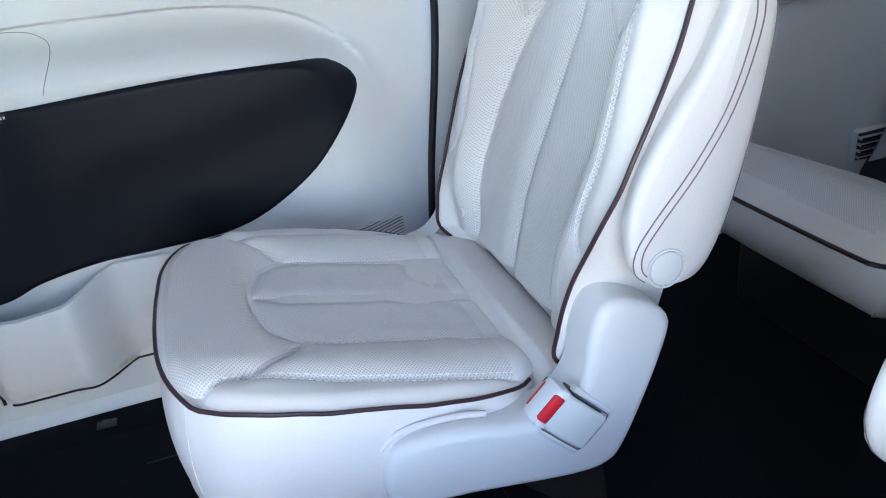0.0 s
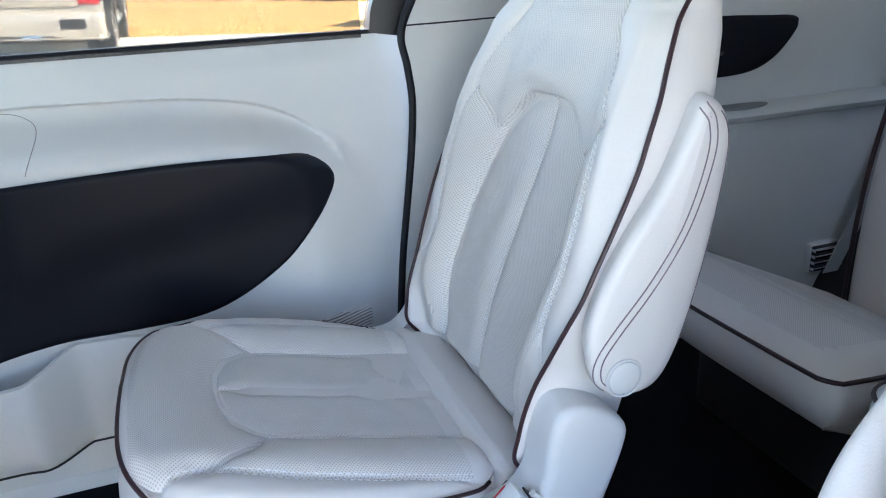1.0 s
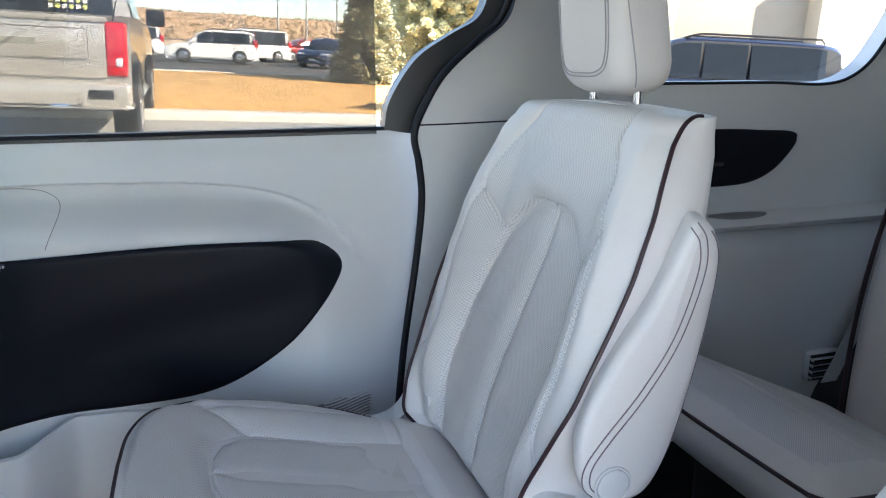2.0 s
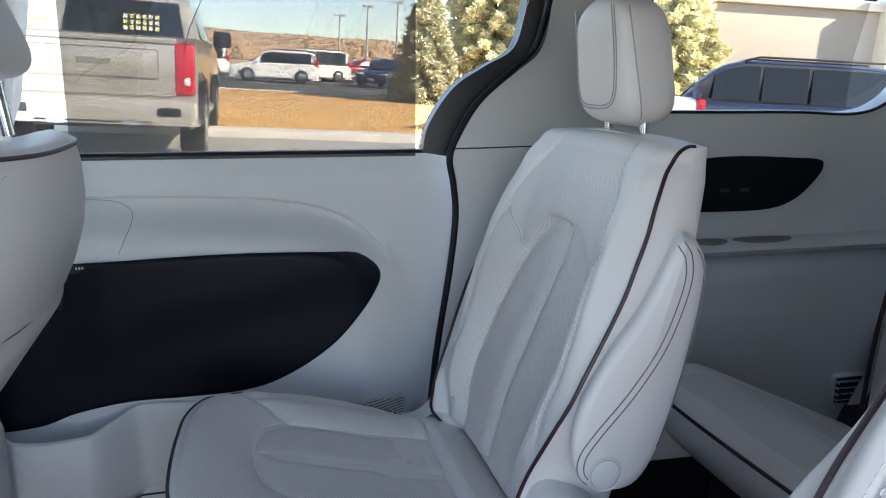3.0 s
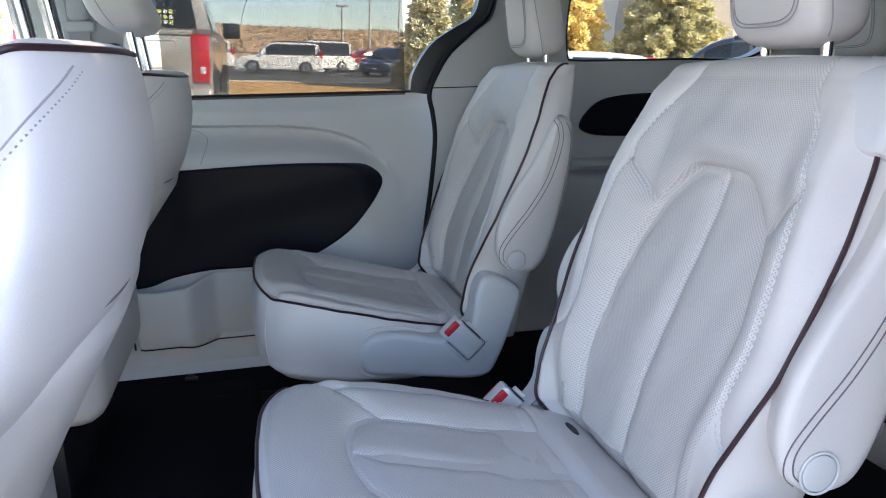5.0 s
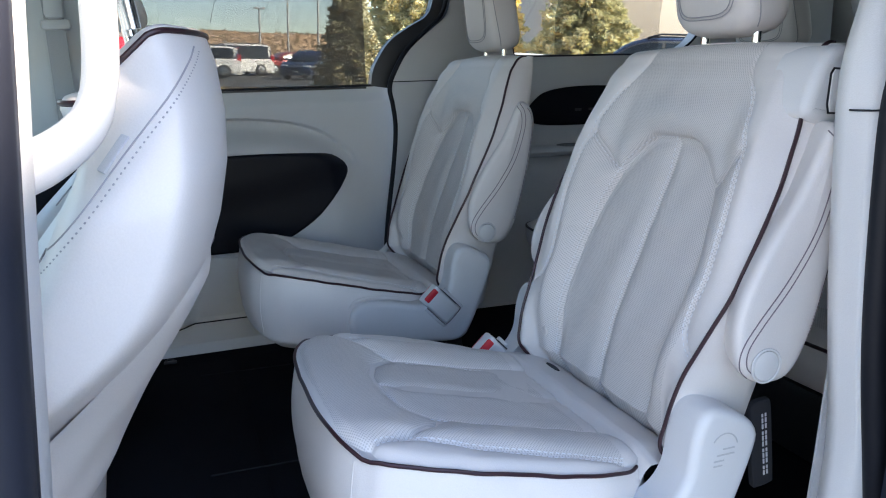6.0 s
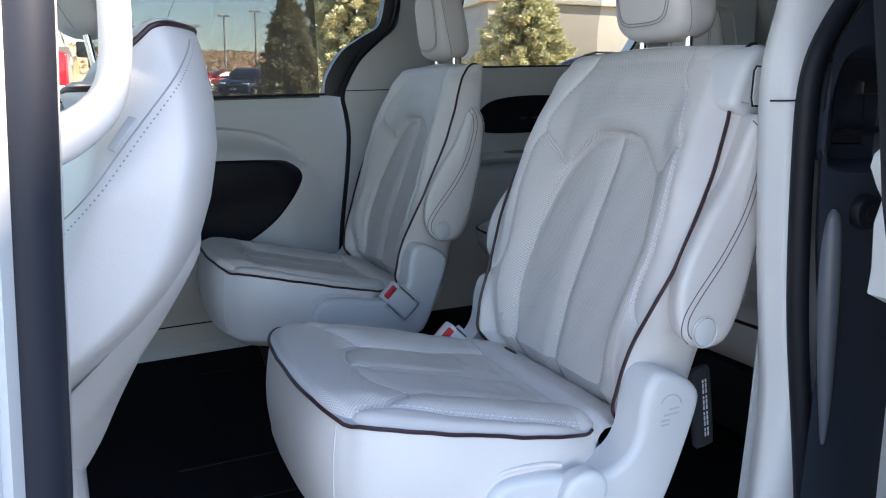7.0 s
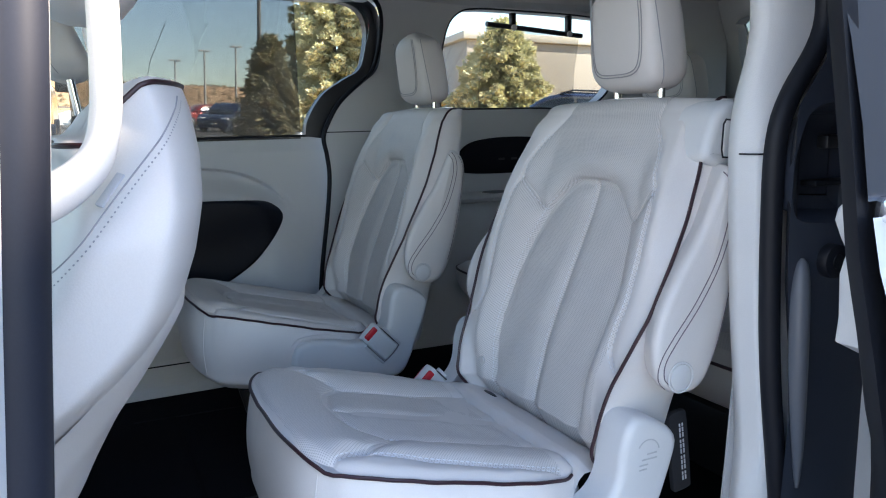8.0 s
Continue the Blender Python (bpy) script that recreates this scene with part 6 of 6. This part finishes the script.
# ---- trees ----
bark = material("bark", (0.10, 0.07, 0.05), 0.95, grain=0.4, grain_size=0.02, bump=0.8)
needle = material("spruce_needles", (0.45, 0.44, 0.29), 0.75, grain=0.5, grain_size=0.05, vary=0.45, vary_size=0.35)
needle_dark = material("juniper_needles", (0.24, 0.235, 0.16), 0.8, grain=0.5, grain_size=0.05, vary=0.45, vary_size=0.3)
needle_gold = material("gold_needles", (0.52, 0.43, 0.20), 0.75, grain=0.5, grain_size=0.05, vary=0.4, vary_size=0.35)


def spruce(name, label, x, y, height, width, mat, seed, count=2600):
    tr = outside(name, label, "tree", x, y, 0, "trees beside the lot")
    r = random.Random(seed)
    bm = bmesh.new()
    tube(bm, [(0, 0, -0.05), (0.02, 0, height * 0.3), (0, 0.02, height * 0.65), (0, 0, height * 0.98)], [0.10, 0.08, 0.045, 0.010], 10)
    limbs = []
    n = int(height * 34)
    for k in range(n):
        f = (k + r.random()) / n
        z = 0.12 + (height - 0.2) * f
        ln = width / 2 * (1 - f) ** 0.62 * r.uniform(0.78, 1.12) * (0.72 + 0.28 * smooth(0.0, 0.10, f)) + 0.05
        a = k * 2.39996 + r.uniform(-.3, .3)
        tip = (ln * math.cos(a), ln * math.sin(a), z - 0.16 * ln + 0.10 * ln * f)
        limbs.append((Vector((0, 0, z)), Vector(tip), ln))
        if k % 2 == 0:
            tube(bm, [(0, 0, z), (tip[0] * 0.5, tip[1] * 0.5, z - 0.10 * ln), tip], [0.016, 0.010, 0.004], 4)
    part("trunk", bm, bark, tr)
    bm = bmesh.new()
    weights = [l[2] for l in limbs]
    for base, tip, ln in r.choices(limbs, weights, k=count):
        f = 1 - 0.85 * r.random() ** 1.3
        c = base.lerp(tip, f) + Vector((r.gauss(0, .07), r.gauss(0, .07), r.gauss(0, .06)))
        d = (tip - base).normalized()
        side = d.cross(Vector((0, 0, 1))).normalized()
        up = Vector((0, 0, 1))
        s = r.uniform(0.06, 0.14)
        # a spray of short pointed shoots
        for j in range(6):
            w = (d * r.uniform(0.4, 1.0) + side * r.uniform(-0.9, 0.9) + up * r.uniform(-0.35, 0.75)).normalized()
            t = w.cross(Vector((r.uniform(-1, 1), r.uniform(-1, 1), r.uniform(-1, 1)))).normalized() * s * 0.24
            q = w.cross(t).normalized() * s * 0.16
            e = c + w * s * r.uniform(0.9, 1.5)
            m_ = c + w * s * 0.45
            vs = [bm.verts.new(p) for p in (c, m_ + t + q * 0.5, m_ - t, e)]
            bm.faces.new((vs[0], vs[1], vs[2]))
            bm.faces.new((vs[1], vs[3], vs[2]))
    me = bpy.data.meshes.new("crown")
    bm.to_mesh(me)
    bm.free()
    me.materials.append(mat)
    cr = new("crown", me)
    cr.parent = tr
    return tr


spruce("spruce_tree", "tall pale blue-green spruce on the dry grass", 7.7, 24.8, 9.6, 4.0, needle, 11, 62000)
spruce("juniper_tree", "low dark juniper in front of a tall spruce", 5.2, 23.8, 3.65, 2.1, needle_dark, 14, 22000)
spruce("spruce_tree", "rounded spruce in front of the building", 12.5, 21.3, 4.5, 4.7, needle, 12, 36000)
spruce("cypress_tree", "golden conifer beside a spruce", 9.6, 22.8, 6.5, 3.0, needle_gold, 13, 18000)

# ---- light poles ----
pole_pale = material("galvanised_pole", (0.46, 0.45, 0.43), 0.55, vary=0.1)
pole_mat = material("grey_pole_paint", (0.16, 0.16, 0.165), 0.5, vary=0.1)


def light_pole(label, x, y, height, arm, mat, head=1.0):
    lp = outside("light_pole", label, "light pole", x, y, 0, "light poles")
    bm = bmesh.new()
    tube(bm, [(0, 0, 0.6), (0, 0, height)], [0.09, 0.065], 10)
    part("shaft", bm, mat, lp)
    bm = bmesh.new()
    cyl(bm, (0, 0, 0), (0, 0, 0.62), 0.25, 18, 0.03)
    part("footing", bm, concrete, lp)
    bm = bmesh.new()
    tube(bm, [(-arm, 0, height), (arm, 0, height)], 0.03, 8)
    part("arm", bm, mat, lp)
    for s in (-1, 1):
        bm = bmesh.new()
        box(bm, (s * arm - 0.28 * head, -0.16, height - 0.10), (s * arm + 0.28 * head, 0.16, height + 0.06), 0.03)
        part("lamp_head", bm, mat, lp)
    return lp


light_pole("tall dark lamp post behind a juniper", 5.85, 28.2, 9.5, 0.5, pole_mat)
for x, height in ((6.2, 4.6), (8.25, 5.4), (10.5, 5.85)):
    light_pole("pale grey lamp post in the far lot", x, 57.0, height, 0.26, pole_pale, 0.55)

# ---- building ----
stucco = material("tan_stucco", (0.40, 0.36, 0.31), 0.9, grain=0.15, grain_size=0.02, bump=0.5, vary=0.08, vary_size=1.5)
stucco_pale = material("cream_stucco", (0.66, 0.61, 0.52), 0.9, grain=0.12, grain_size=0.02, bump=0.5, vary=0.06, vary_size=1.5)
bd = outside("commercial_building", "low tan stucco building with cream bays", "building", 24.5, 24.0, -12)
bm = bmesh.new()
box(bm, (-11, 0, 0), (16, 14, 4.3), 0.05)
part("wall", bm, stucco, bd)
bm = bmesh.new()
box(bm, (-11.2, -0.2, 4.3), (16.2, 14.2, 4.6), 0.03)
part("parapet", bm, stucco_pale, bd)
for x0, w in ((-1.6, 2.6), (1.2, 1.8), (7.5, 3.0)):
    bm = bmesh.new()
    box(bm, (x0, -0.9, 0), (x0 + w, 0.2, 5.2), 0.03)
    part("bay", bm, stucco_pale, bd, "cream projecting bay")
bm = bmesh.new()
tube(bm, [(1.1, -0.5, 0), (1.1, -0.5, 5.0)], 0.06, 10)
part("downpipe", bm, pole_mat, bd)

# ---- parked vehicles ----
tyre_mat = material("tyre", (0.02, 0.02, 0.021), 0.85, grain=0.2, grain_size=0.01)
rim_mat = material("alloy", (0.45, 0.45, 0.46), 0.3, metal=0.9)
car_glass = material("dark_car_glass", (0.018, 0.022, 0.026), 0.06, vary=0.1, spec=0.35)
lamp_red = material("red_lens", (0.55, 0.01, 0.02), 0.2, coat=0.5)
lamp_clear = material("clear_lens", (0.75, 0.77, 0.8), 0.1, coat=0.5)


def paint(name, rgb, rough=0.3, metal=0.2):
    return material(name, rgb, rough, metal=metal, coat=0.8, vary=0.04)


def wheel(parent, x, y, r=0.36, w=0.24):
    s = 1 if y > 0 else -1
    bm = bmesh.new()
    cyl(bm, (x, y - s * w / 2, r), (x, y + s * w / 2, r), r, 32, 0.05)
    ty = part("tyre", bm, tyre_mat, parent)
    bm = bmesh.new()
    cyl(bm, (x, y + s * (w / 2 - 0.02), r), (x, y + s * (w / 2 + 0.006), r), r * 0.62, 24, 0.02)
    for k in range(5):
        a = 6.283 * k / 5
        box(bm, (-0.03, -0.008, 0.0), (0.03, 0.008, r * 0.56), 0.005, Matrix.Translation((x, y + s * (w / 2 + 0.008), r)) @ Euler((0, a, 0)).to_matrix().to_4x4())
    part("rim", bm, rim_mat, ty)


def saloon(name, label, x, y, turn, mat, length=4.5, width=1.85, height=1.62, kind="suv"):
    """A parked car: the nose points along its own +x."""
    car = outside(name, label, "car", x, y, turn, "parked cars")
    L, W, H = length / 2, width / 2, height
    wb = 0.60 * L
    low = [(-L, 0.42), (-L + 0.02, 0.75), (-L + 0.10, 0.98), (-L + 0.5, 1.02), (0.10 * L, 1.0), (0.46 * L, 0.98), (0.80 * L, 0.90), (0.97 * L, 0.74), (L, 0.55), (L - 0.03, 0.32), (L - 0.25, 0.24), (-L + 0.25, 0.24), (-L + 0.04, 0.32)]
    bm = bmesh.new()
    pillow(bm, resample(spline(low, 6, True), 110, True), lambda a, b, d: (a, d * (1 - 0.10 * smooth(0.75 * L, L, abs(a))), b), -W, W, 0.09, 0.09, 5)
    body = part("body", bm, mat, car, "", 50)
    tail = -L + 0.10 if kind == "suv" else -L + 0.75
    cab = [(tail, 1.0), (tail + 0.10, 1.0 + (H - 1.0) * 0.55), (tail + 0.28, H - 0.05), (-0.15 * L, H), (0.12 * L, H - 0.03), (0.30 * L, H - 0.22), (0.52 * L, 0.97)]
    bm = bmesh.new()
    rings = []
    sm = resample(spline(cab, 8), 40)
    for a, b in sm:
        w = W * (0.93 - 0.20 * (b - 0.95) / (H - 0.95))
        rings.append([(a, -w, 0.95), (a, -w, min(b, 0.96)), (a, -w, b - 0.06 if b > 1.05 else b), (a, -w + 0.08, b), (a, 0, b + 0.015), (a, w - 0.08, b), (a, w, b - 0.06 if b > 1.05 else b), (a, w, min(b, 0.96)), (a, w, 0.95)])
    skin(bm, rings)
    part("cabin", bm, mat, car, "", 50)
    for s in (-1, 1):
        edges = [tail + 0.30, -0.33 * L, -0.02 * L, 0.30 * L]
        for k in range(3):
            a0, a1 = edges[k] + 0.03, edges[k + 1] - 0.03
            top = lambda a: min(H - 0.10, float(np.interp(a, sm[:, 0], sm[:, 1])) - 0.08)
            bm = bmesh.new()
            f = lambda a, b: (a, s * (W * (0.93 - 0.20 * (b - 0.95) / (H - 0.95)) + 0.006 + 0.02 * smooth(1.15, 1.0, b)), b)
            sheet(bm, np.linspace(a0, a1, 8), np.linspace(0, 1, 5), lambda a, g: f(a, 1.03 + (top(a) - 1.03) * g))
            part("side_window", bm, car_glass, car)
        bm = bmesh.new()
        box(bm, (0.36 * L, s * (W + 0.02) - 0.09, 1.0), (0.42 * L, s * (W + 0.02) + 0.09, 1.12), 0.03)
        part("mirror", bm, mat, car)
        bm = bmesh.new()
        box(bm, (L - 0.22, s * (W - 0.28) - 0.2, 0.66), (L - 0.03, s * (W - 0.28) + 0.2, 0.78), 0.03)
        part("headlight", bm, lamp_clear, car)
        bm = bmesh.new()
        if kind == "suv":
            box(bm, (-L + 0.03, s * (W - 0.14) - 0.07, 0.90), (-L + 0.24, s * (W - 0.14) + 0.07, 1.26), 0.03)
        else:
            box(bm, (-L - 0.01, s * (W - 0.17) - 0.1, 0.80), (-L + 0.14, s * (W - 0.17) + 0.1, 1.0), 0.03)
        part("tail_light", bm, lamp_red, car)
        for xx in (wb, -wb):
            wheel(car, xx, s * (W - 0.10))
        if kind == "suv":
            bm = bmesh.new()
            tube(bm, [(tail + 0.35, s * W * 0.66, H - 0.03), (tail + 0.42, s * W * 0.66, H + 0.05), (0.0, s * W * 0.66, H + 0.06), (0.10 * L, s * W * 0.66, H - 0.01)], 0.018, 8)
            part("roof_rail", bm, black_plastic, car)
    # windscreen, tailgate glass, grille
    for a, b in ((0.30 * L, 0.52 * L),):
        bm = bmesh.new()
        sheet(bm, np.linspace(-0.72 * W, 0.72 * W, 8), np.linspace(0, 1, 6), lambda v, g: (b - 0.02 + (a - b) * g + 0.03, v, 1.02 + (H - 0.26 - 1.02) * g + 0.015))
        part("windscreen", bm, car_glass, car)
    bm = bmesh.new()
    sheet(bm, np.linspace(-0.70 * W, 0.70 * W, 8), np.linspace(0, 1, 6), lambda v, g: (tail - 0.012 + 0.20 * g * g, v, 1.06 + (H - 0.14 - 1.06) * g))
    part("rear_window", bm, car_glass, car)
    bm = bmesh.new()
    box(bm, (L - 0.05, -0.45, 0.50), (L + 0.012, 0.45, 0.66), 0.03)
    part("grille", bm, black_plastic, car)
    bm = bmesh.new()
    box(bm, (L, -0.17, 0.40), (L + 0.02, 0.17, 0.49), 0.005)
    part("plate", bm, print_white, car)
    bm = bmesh.new()
    box(bm, (tail - 0.01, -0.16, H - 0.10), (tail + 0.27, 0.16, H - 0.06), 0.01)
    part("brake_light", bm, lamp_red, car)
    return car


silver = paint("silver_metallic", (0.46, 0.43, 0.39), 0.32, 0.4)


def pickup(x, y, turn):
    """A silver pickup; its tailgate faces its own -x."""
    tk = outside("pickup_truck", "silver pickup truck parked tail-on with red lamps", "truck", x, y, turn, "parked cars")
    L, W = 2.9, 1.0
    low = [(-L, 0.62), (-L, 1.0), (-L + 0.01, 1.36), (-L + 0.10, 1.40), (-0.85, 1.40), (1.2, 1.36), (L - 0.5, 1.26), (L - 0.1, 1.12), (L, 0.85), (L - 0.05, 0.50), (-L + 0.2, 0.50), (-L + 0.03, 0.56)]
    bm = bmesh.new()
    pillow(bm, resample(spline(low, 6, True), 120, True), lambda a, b, d: (a, d, b), -W, W, 0.07, 0.07, 5)
    part("body", bm, silver, tk, "", 50)
    bm = bmesh.new()
    rings = []
    cab = resample(spline([(-0.80, 1.38), (-0.74, 1.75), (-0.60, 1.92), (-0.1, 1.97), (0.6, 1.95), (0.95, 1.80), (1.45, 1.36)], 8), 36)
    for a, b in cab:
        w = W * (0.94 - 0.17 * (b - 1.36) / 0.6)
        rings.append([(a, -w, 1.33), (a, -w, b - 0.05), (a, -w + 0.08, b), (a, w - 0.08, b), (a, w, b - 0.05), (a, w, 1.33)])
    skin(bm, rings)
    part("cab", bm, silver, tk, "", 50)
    bm = bmesh.new()
    sheet(bm, np.linspace(-0.72, 0.72, 10), np.linspace(0, 1, 6), lambda v, g: (-0.828 + 0.10 * g, v * (1 - 0.10 * g), 1.44 + 0.42 * g))
    rw = part("rear_window", bm, car_glass, tk)
    for k in range(6):
        for j in range(3):
            bm = bmesh.new()
            box(bm, (-0.838 + 0.016 * j, -0.42 + 0.075 * k, 1.50 + 0.07 * j), (-0.832 + 0.016 * j, -0.37 + 0.075 * k, 1.55 + 0.07 * j))
            part("window_sticker", bm, print_white if (k + j) % 2 else material("pale_green_print", (0.55, 0.6, 0.2), 0.6), rw)
    bm = bmesh.new()
    box(bm, (-0.70, -0.14, 1.90), (-0.62, 0.14, 1.94), 0.01)
    part("brake_light", bm, lamp_red, tk)
    bm = bmesh.new()
    box(bm, (-L - 0.03, -0.78, 0.80), (-L + 0.02, 0.78, 1.34), 0.02)
    tg = part("tailgate", bm, silver, tk)
    bm = bmesh.new()
    box(bm, (-L - 0.045, -0.62, 0.98), (-L - 0.02, 0.62, 1.27), 0.025)
    part("tailgate_panel", bm, silver, tg)
    bm = bmesh.new()
    box(bm, (-L - 0.05, -0.80, 1.33), (-L + 0.08, 0.80, 1.40), 0.02)
    part("tailgate_cap", bm, silver, tg)
    bm = bmesh.new()
    box(bm, (-L - 0.036, -0.16, 1.10), (-L - 0.04 - 0.008, 0.16, 1.16), 0.0)
    part("tailgate_badge", bm, chrome, tg)
    bm = bmesh.new()
    box(bm, (-L - 0.16, -W, 0.50), (-L + 0.05, W, 0.76), 0.05, seg=3)
    bp = part("rear_bumper", bm, silver, tk)
    bm = bmesh.new()
    box(bm, (-L - 0.168, -0.55, 0.48), (-L - 0.10, 0.55, 0.55), 0.01)
    part("bumper_step", bm, black_plastic, bp)
    for s in (-1, 1):
        bm = bmesh.new()
        box(bm, (-L - 0.168, s * 0.72 - 0.12, 0.60), (-L - 0.12, s * 0.72 + 0.12, 0.70), 0.02)
        part("bumper_cutout", bm, black_plastic, bp)
        bm = bmesh.new()
        box(bm, (-L - 0.175, s * 0.35 - 0.09, 0.50), (-L - 0.13, s * 0.35 + 0.09, 0.56), 0.02)
        part("exhaust", bm, chrome, bp)
        bm = bmesh.new()
        box(bm, (-L - 0.035, s * 0.885 - 0.085, 0.82), (-L + 0.20, s * 0.885 + 0.118, 1.34), 0.03, seg=3)
        tl = part("tail_light", bm, lamp_red, tk, "tall red tail light")
        bm = bmesh.new()
        box(bm, (-L - 0.041, s * 0.895 - 0.03, 0.92), (-L - 0.03, s * 0.895 + 0.03, 1.0), 0.008)
        part("reversing_lens", bm, lamp_clear, tl)
        bm = bmesh.new()
        box(bm, (0.98, s * (W + 0.13) - 0.13, 1.36), (1.10, s * (W + 0.13) + 0.13, 1.60), 0.03)
        part("mirror", bm, black_plastic, tk)
        bm = bmesh.new()
        f = lambda a, b: (a, s * (W * (0.94 - 0.17 * (b - 1.36) / 0.6) + 0.006), b)
        sheet(bm, np.linspace(-0.60, 1.05, 12), np.linspace(0, 1, 5), lambda a, g: f(a, 1.44 + (min(1.86, float(np.interp(a, cab[:, 0], cab[:, 1])) - 0.09) - 1.44) * g))
        part("side_window", bm, car_glass, tk)
        for xx in (-1.75, 1.85):
            wheel(tk, xx, s * (W - 0.12), 0.42, 0.28)
            bm = bmesh.new()
            arch = [(xx + 0.52 * math.cos(t), 0.42 + 0.52 * math.sin(t)) for t in np.linspace(-0.15, 3.29, 24)]
            arch += [(xx + 0.45 * math.cos(t), 0.42 + 0.45 * math.sin(t)) for t in np.linspace(3.29, -0.15, 24)]
            pillow(bm, arch, lambda a, b, d: (a, s * d, b), W - 0.05, W + 0.03, 0.005, 0.01, 2)
            part("wheel_arch", bm, black_plastic, tk)
    return tk


pickup(-1.92, 10.8, 90)
white_paint = paint("white_paint", (0.74, 0.74, 0.73), 0.3, 0.0)
blue_paint = paint("dark_blue_paint", (0.018, 0.03, 0.075), 0.22, 0.3)
navy_paint = paint("navy_metallic", (0.022, 0.028, 0.06), 0.2, 0.4)
dark_paint = paint("charcoal_paint", (0.03, 0.032, 0.04), 0.25, 0.3)
saloon("parked_suv", "navy sport utility vehicle with roof rails", 8.40, 11.5, 150, navy_paint, 4.95, 1.95, 1.70)
saloon("parked_suv", "dark blue sport utility vehicle beside another", 13.6, 10.2, 140, blue_paint, 4.8, 1.95, 1.68)
saloon("parked_car", "white car with a sloping bonnet", 5.6, 12.9, 150, white_paint, 4.6, 1.85, 1.36, "saloon")
saloon("parked_suv", "white crossover parked across the road", 1.05, 41.5, 176, white_paint, 4.6, 1.9, 1.66)
saloon("parked_suv", "white sport utility vehicle behind a crossover", 3.3, 48.0, 205, white_paint, 5.2, 2.0, 1.9)
saloon("parked_car", "dark blue hatchback facing the road", 7.05, 41.5, 238, blue_paint, 4.3, 1.85, 1.55)
saloon("parked_car", "red car in a far row", 7.2, 51.0, 200, paint("red_paint", (0.32, 0.03, 0.03)), 4.5, 1.85, 1.5, "saloon")
saloon("parked_suv", "white vehicle in a far row", -4.0, 50.0, 190, white_paint, 4.9, 1.95, 1.8)
saloon("parked_car", "charcoal car in a far row", 13.5, 51.0, 210, dark_paint, 4.5, 1.85, 1.5, "saloon")
saloon("parked_suv", "white vehicle in a far row", 18.0, 54.0, 195, white_paint, 4.9, 1.95, 1.75)
# low fence behind the far cars
fc = outside("fence", "far low grey rail fence", "fence", 0, 58.5)
for k in range(24):
    bm = bmesh.new()
    box(bm, (-30 + 3 * k - 0.05, -0.05, 0), (-30 + 3 * k + 0.05, 0.05, 1.1))
    part("post", bm, pole_mat, fc)
for z in (0.55, 1.0):
    bm = bmesh.new()
    box(bm, (-30, -0.03, z), (39, 0.03, z + 0.08))
    part("rail", bm, pole_mat, fc)

# unseen plain wall added beyond the van's tail to keep the sun off it
bm = bmesh.new()
box(bm, (9.0, -20.0, 0), (9.6, -1.4, 9.4), 0.03)
nb = solid("wall_sun_block", bm, stucco, "unseen tan stucco wall added to shade the van", "wall")
nb.matrix_world = OUT
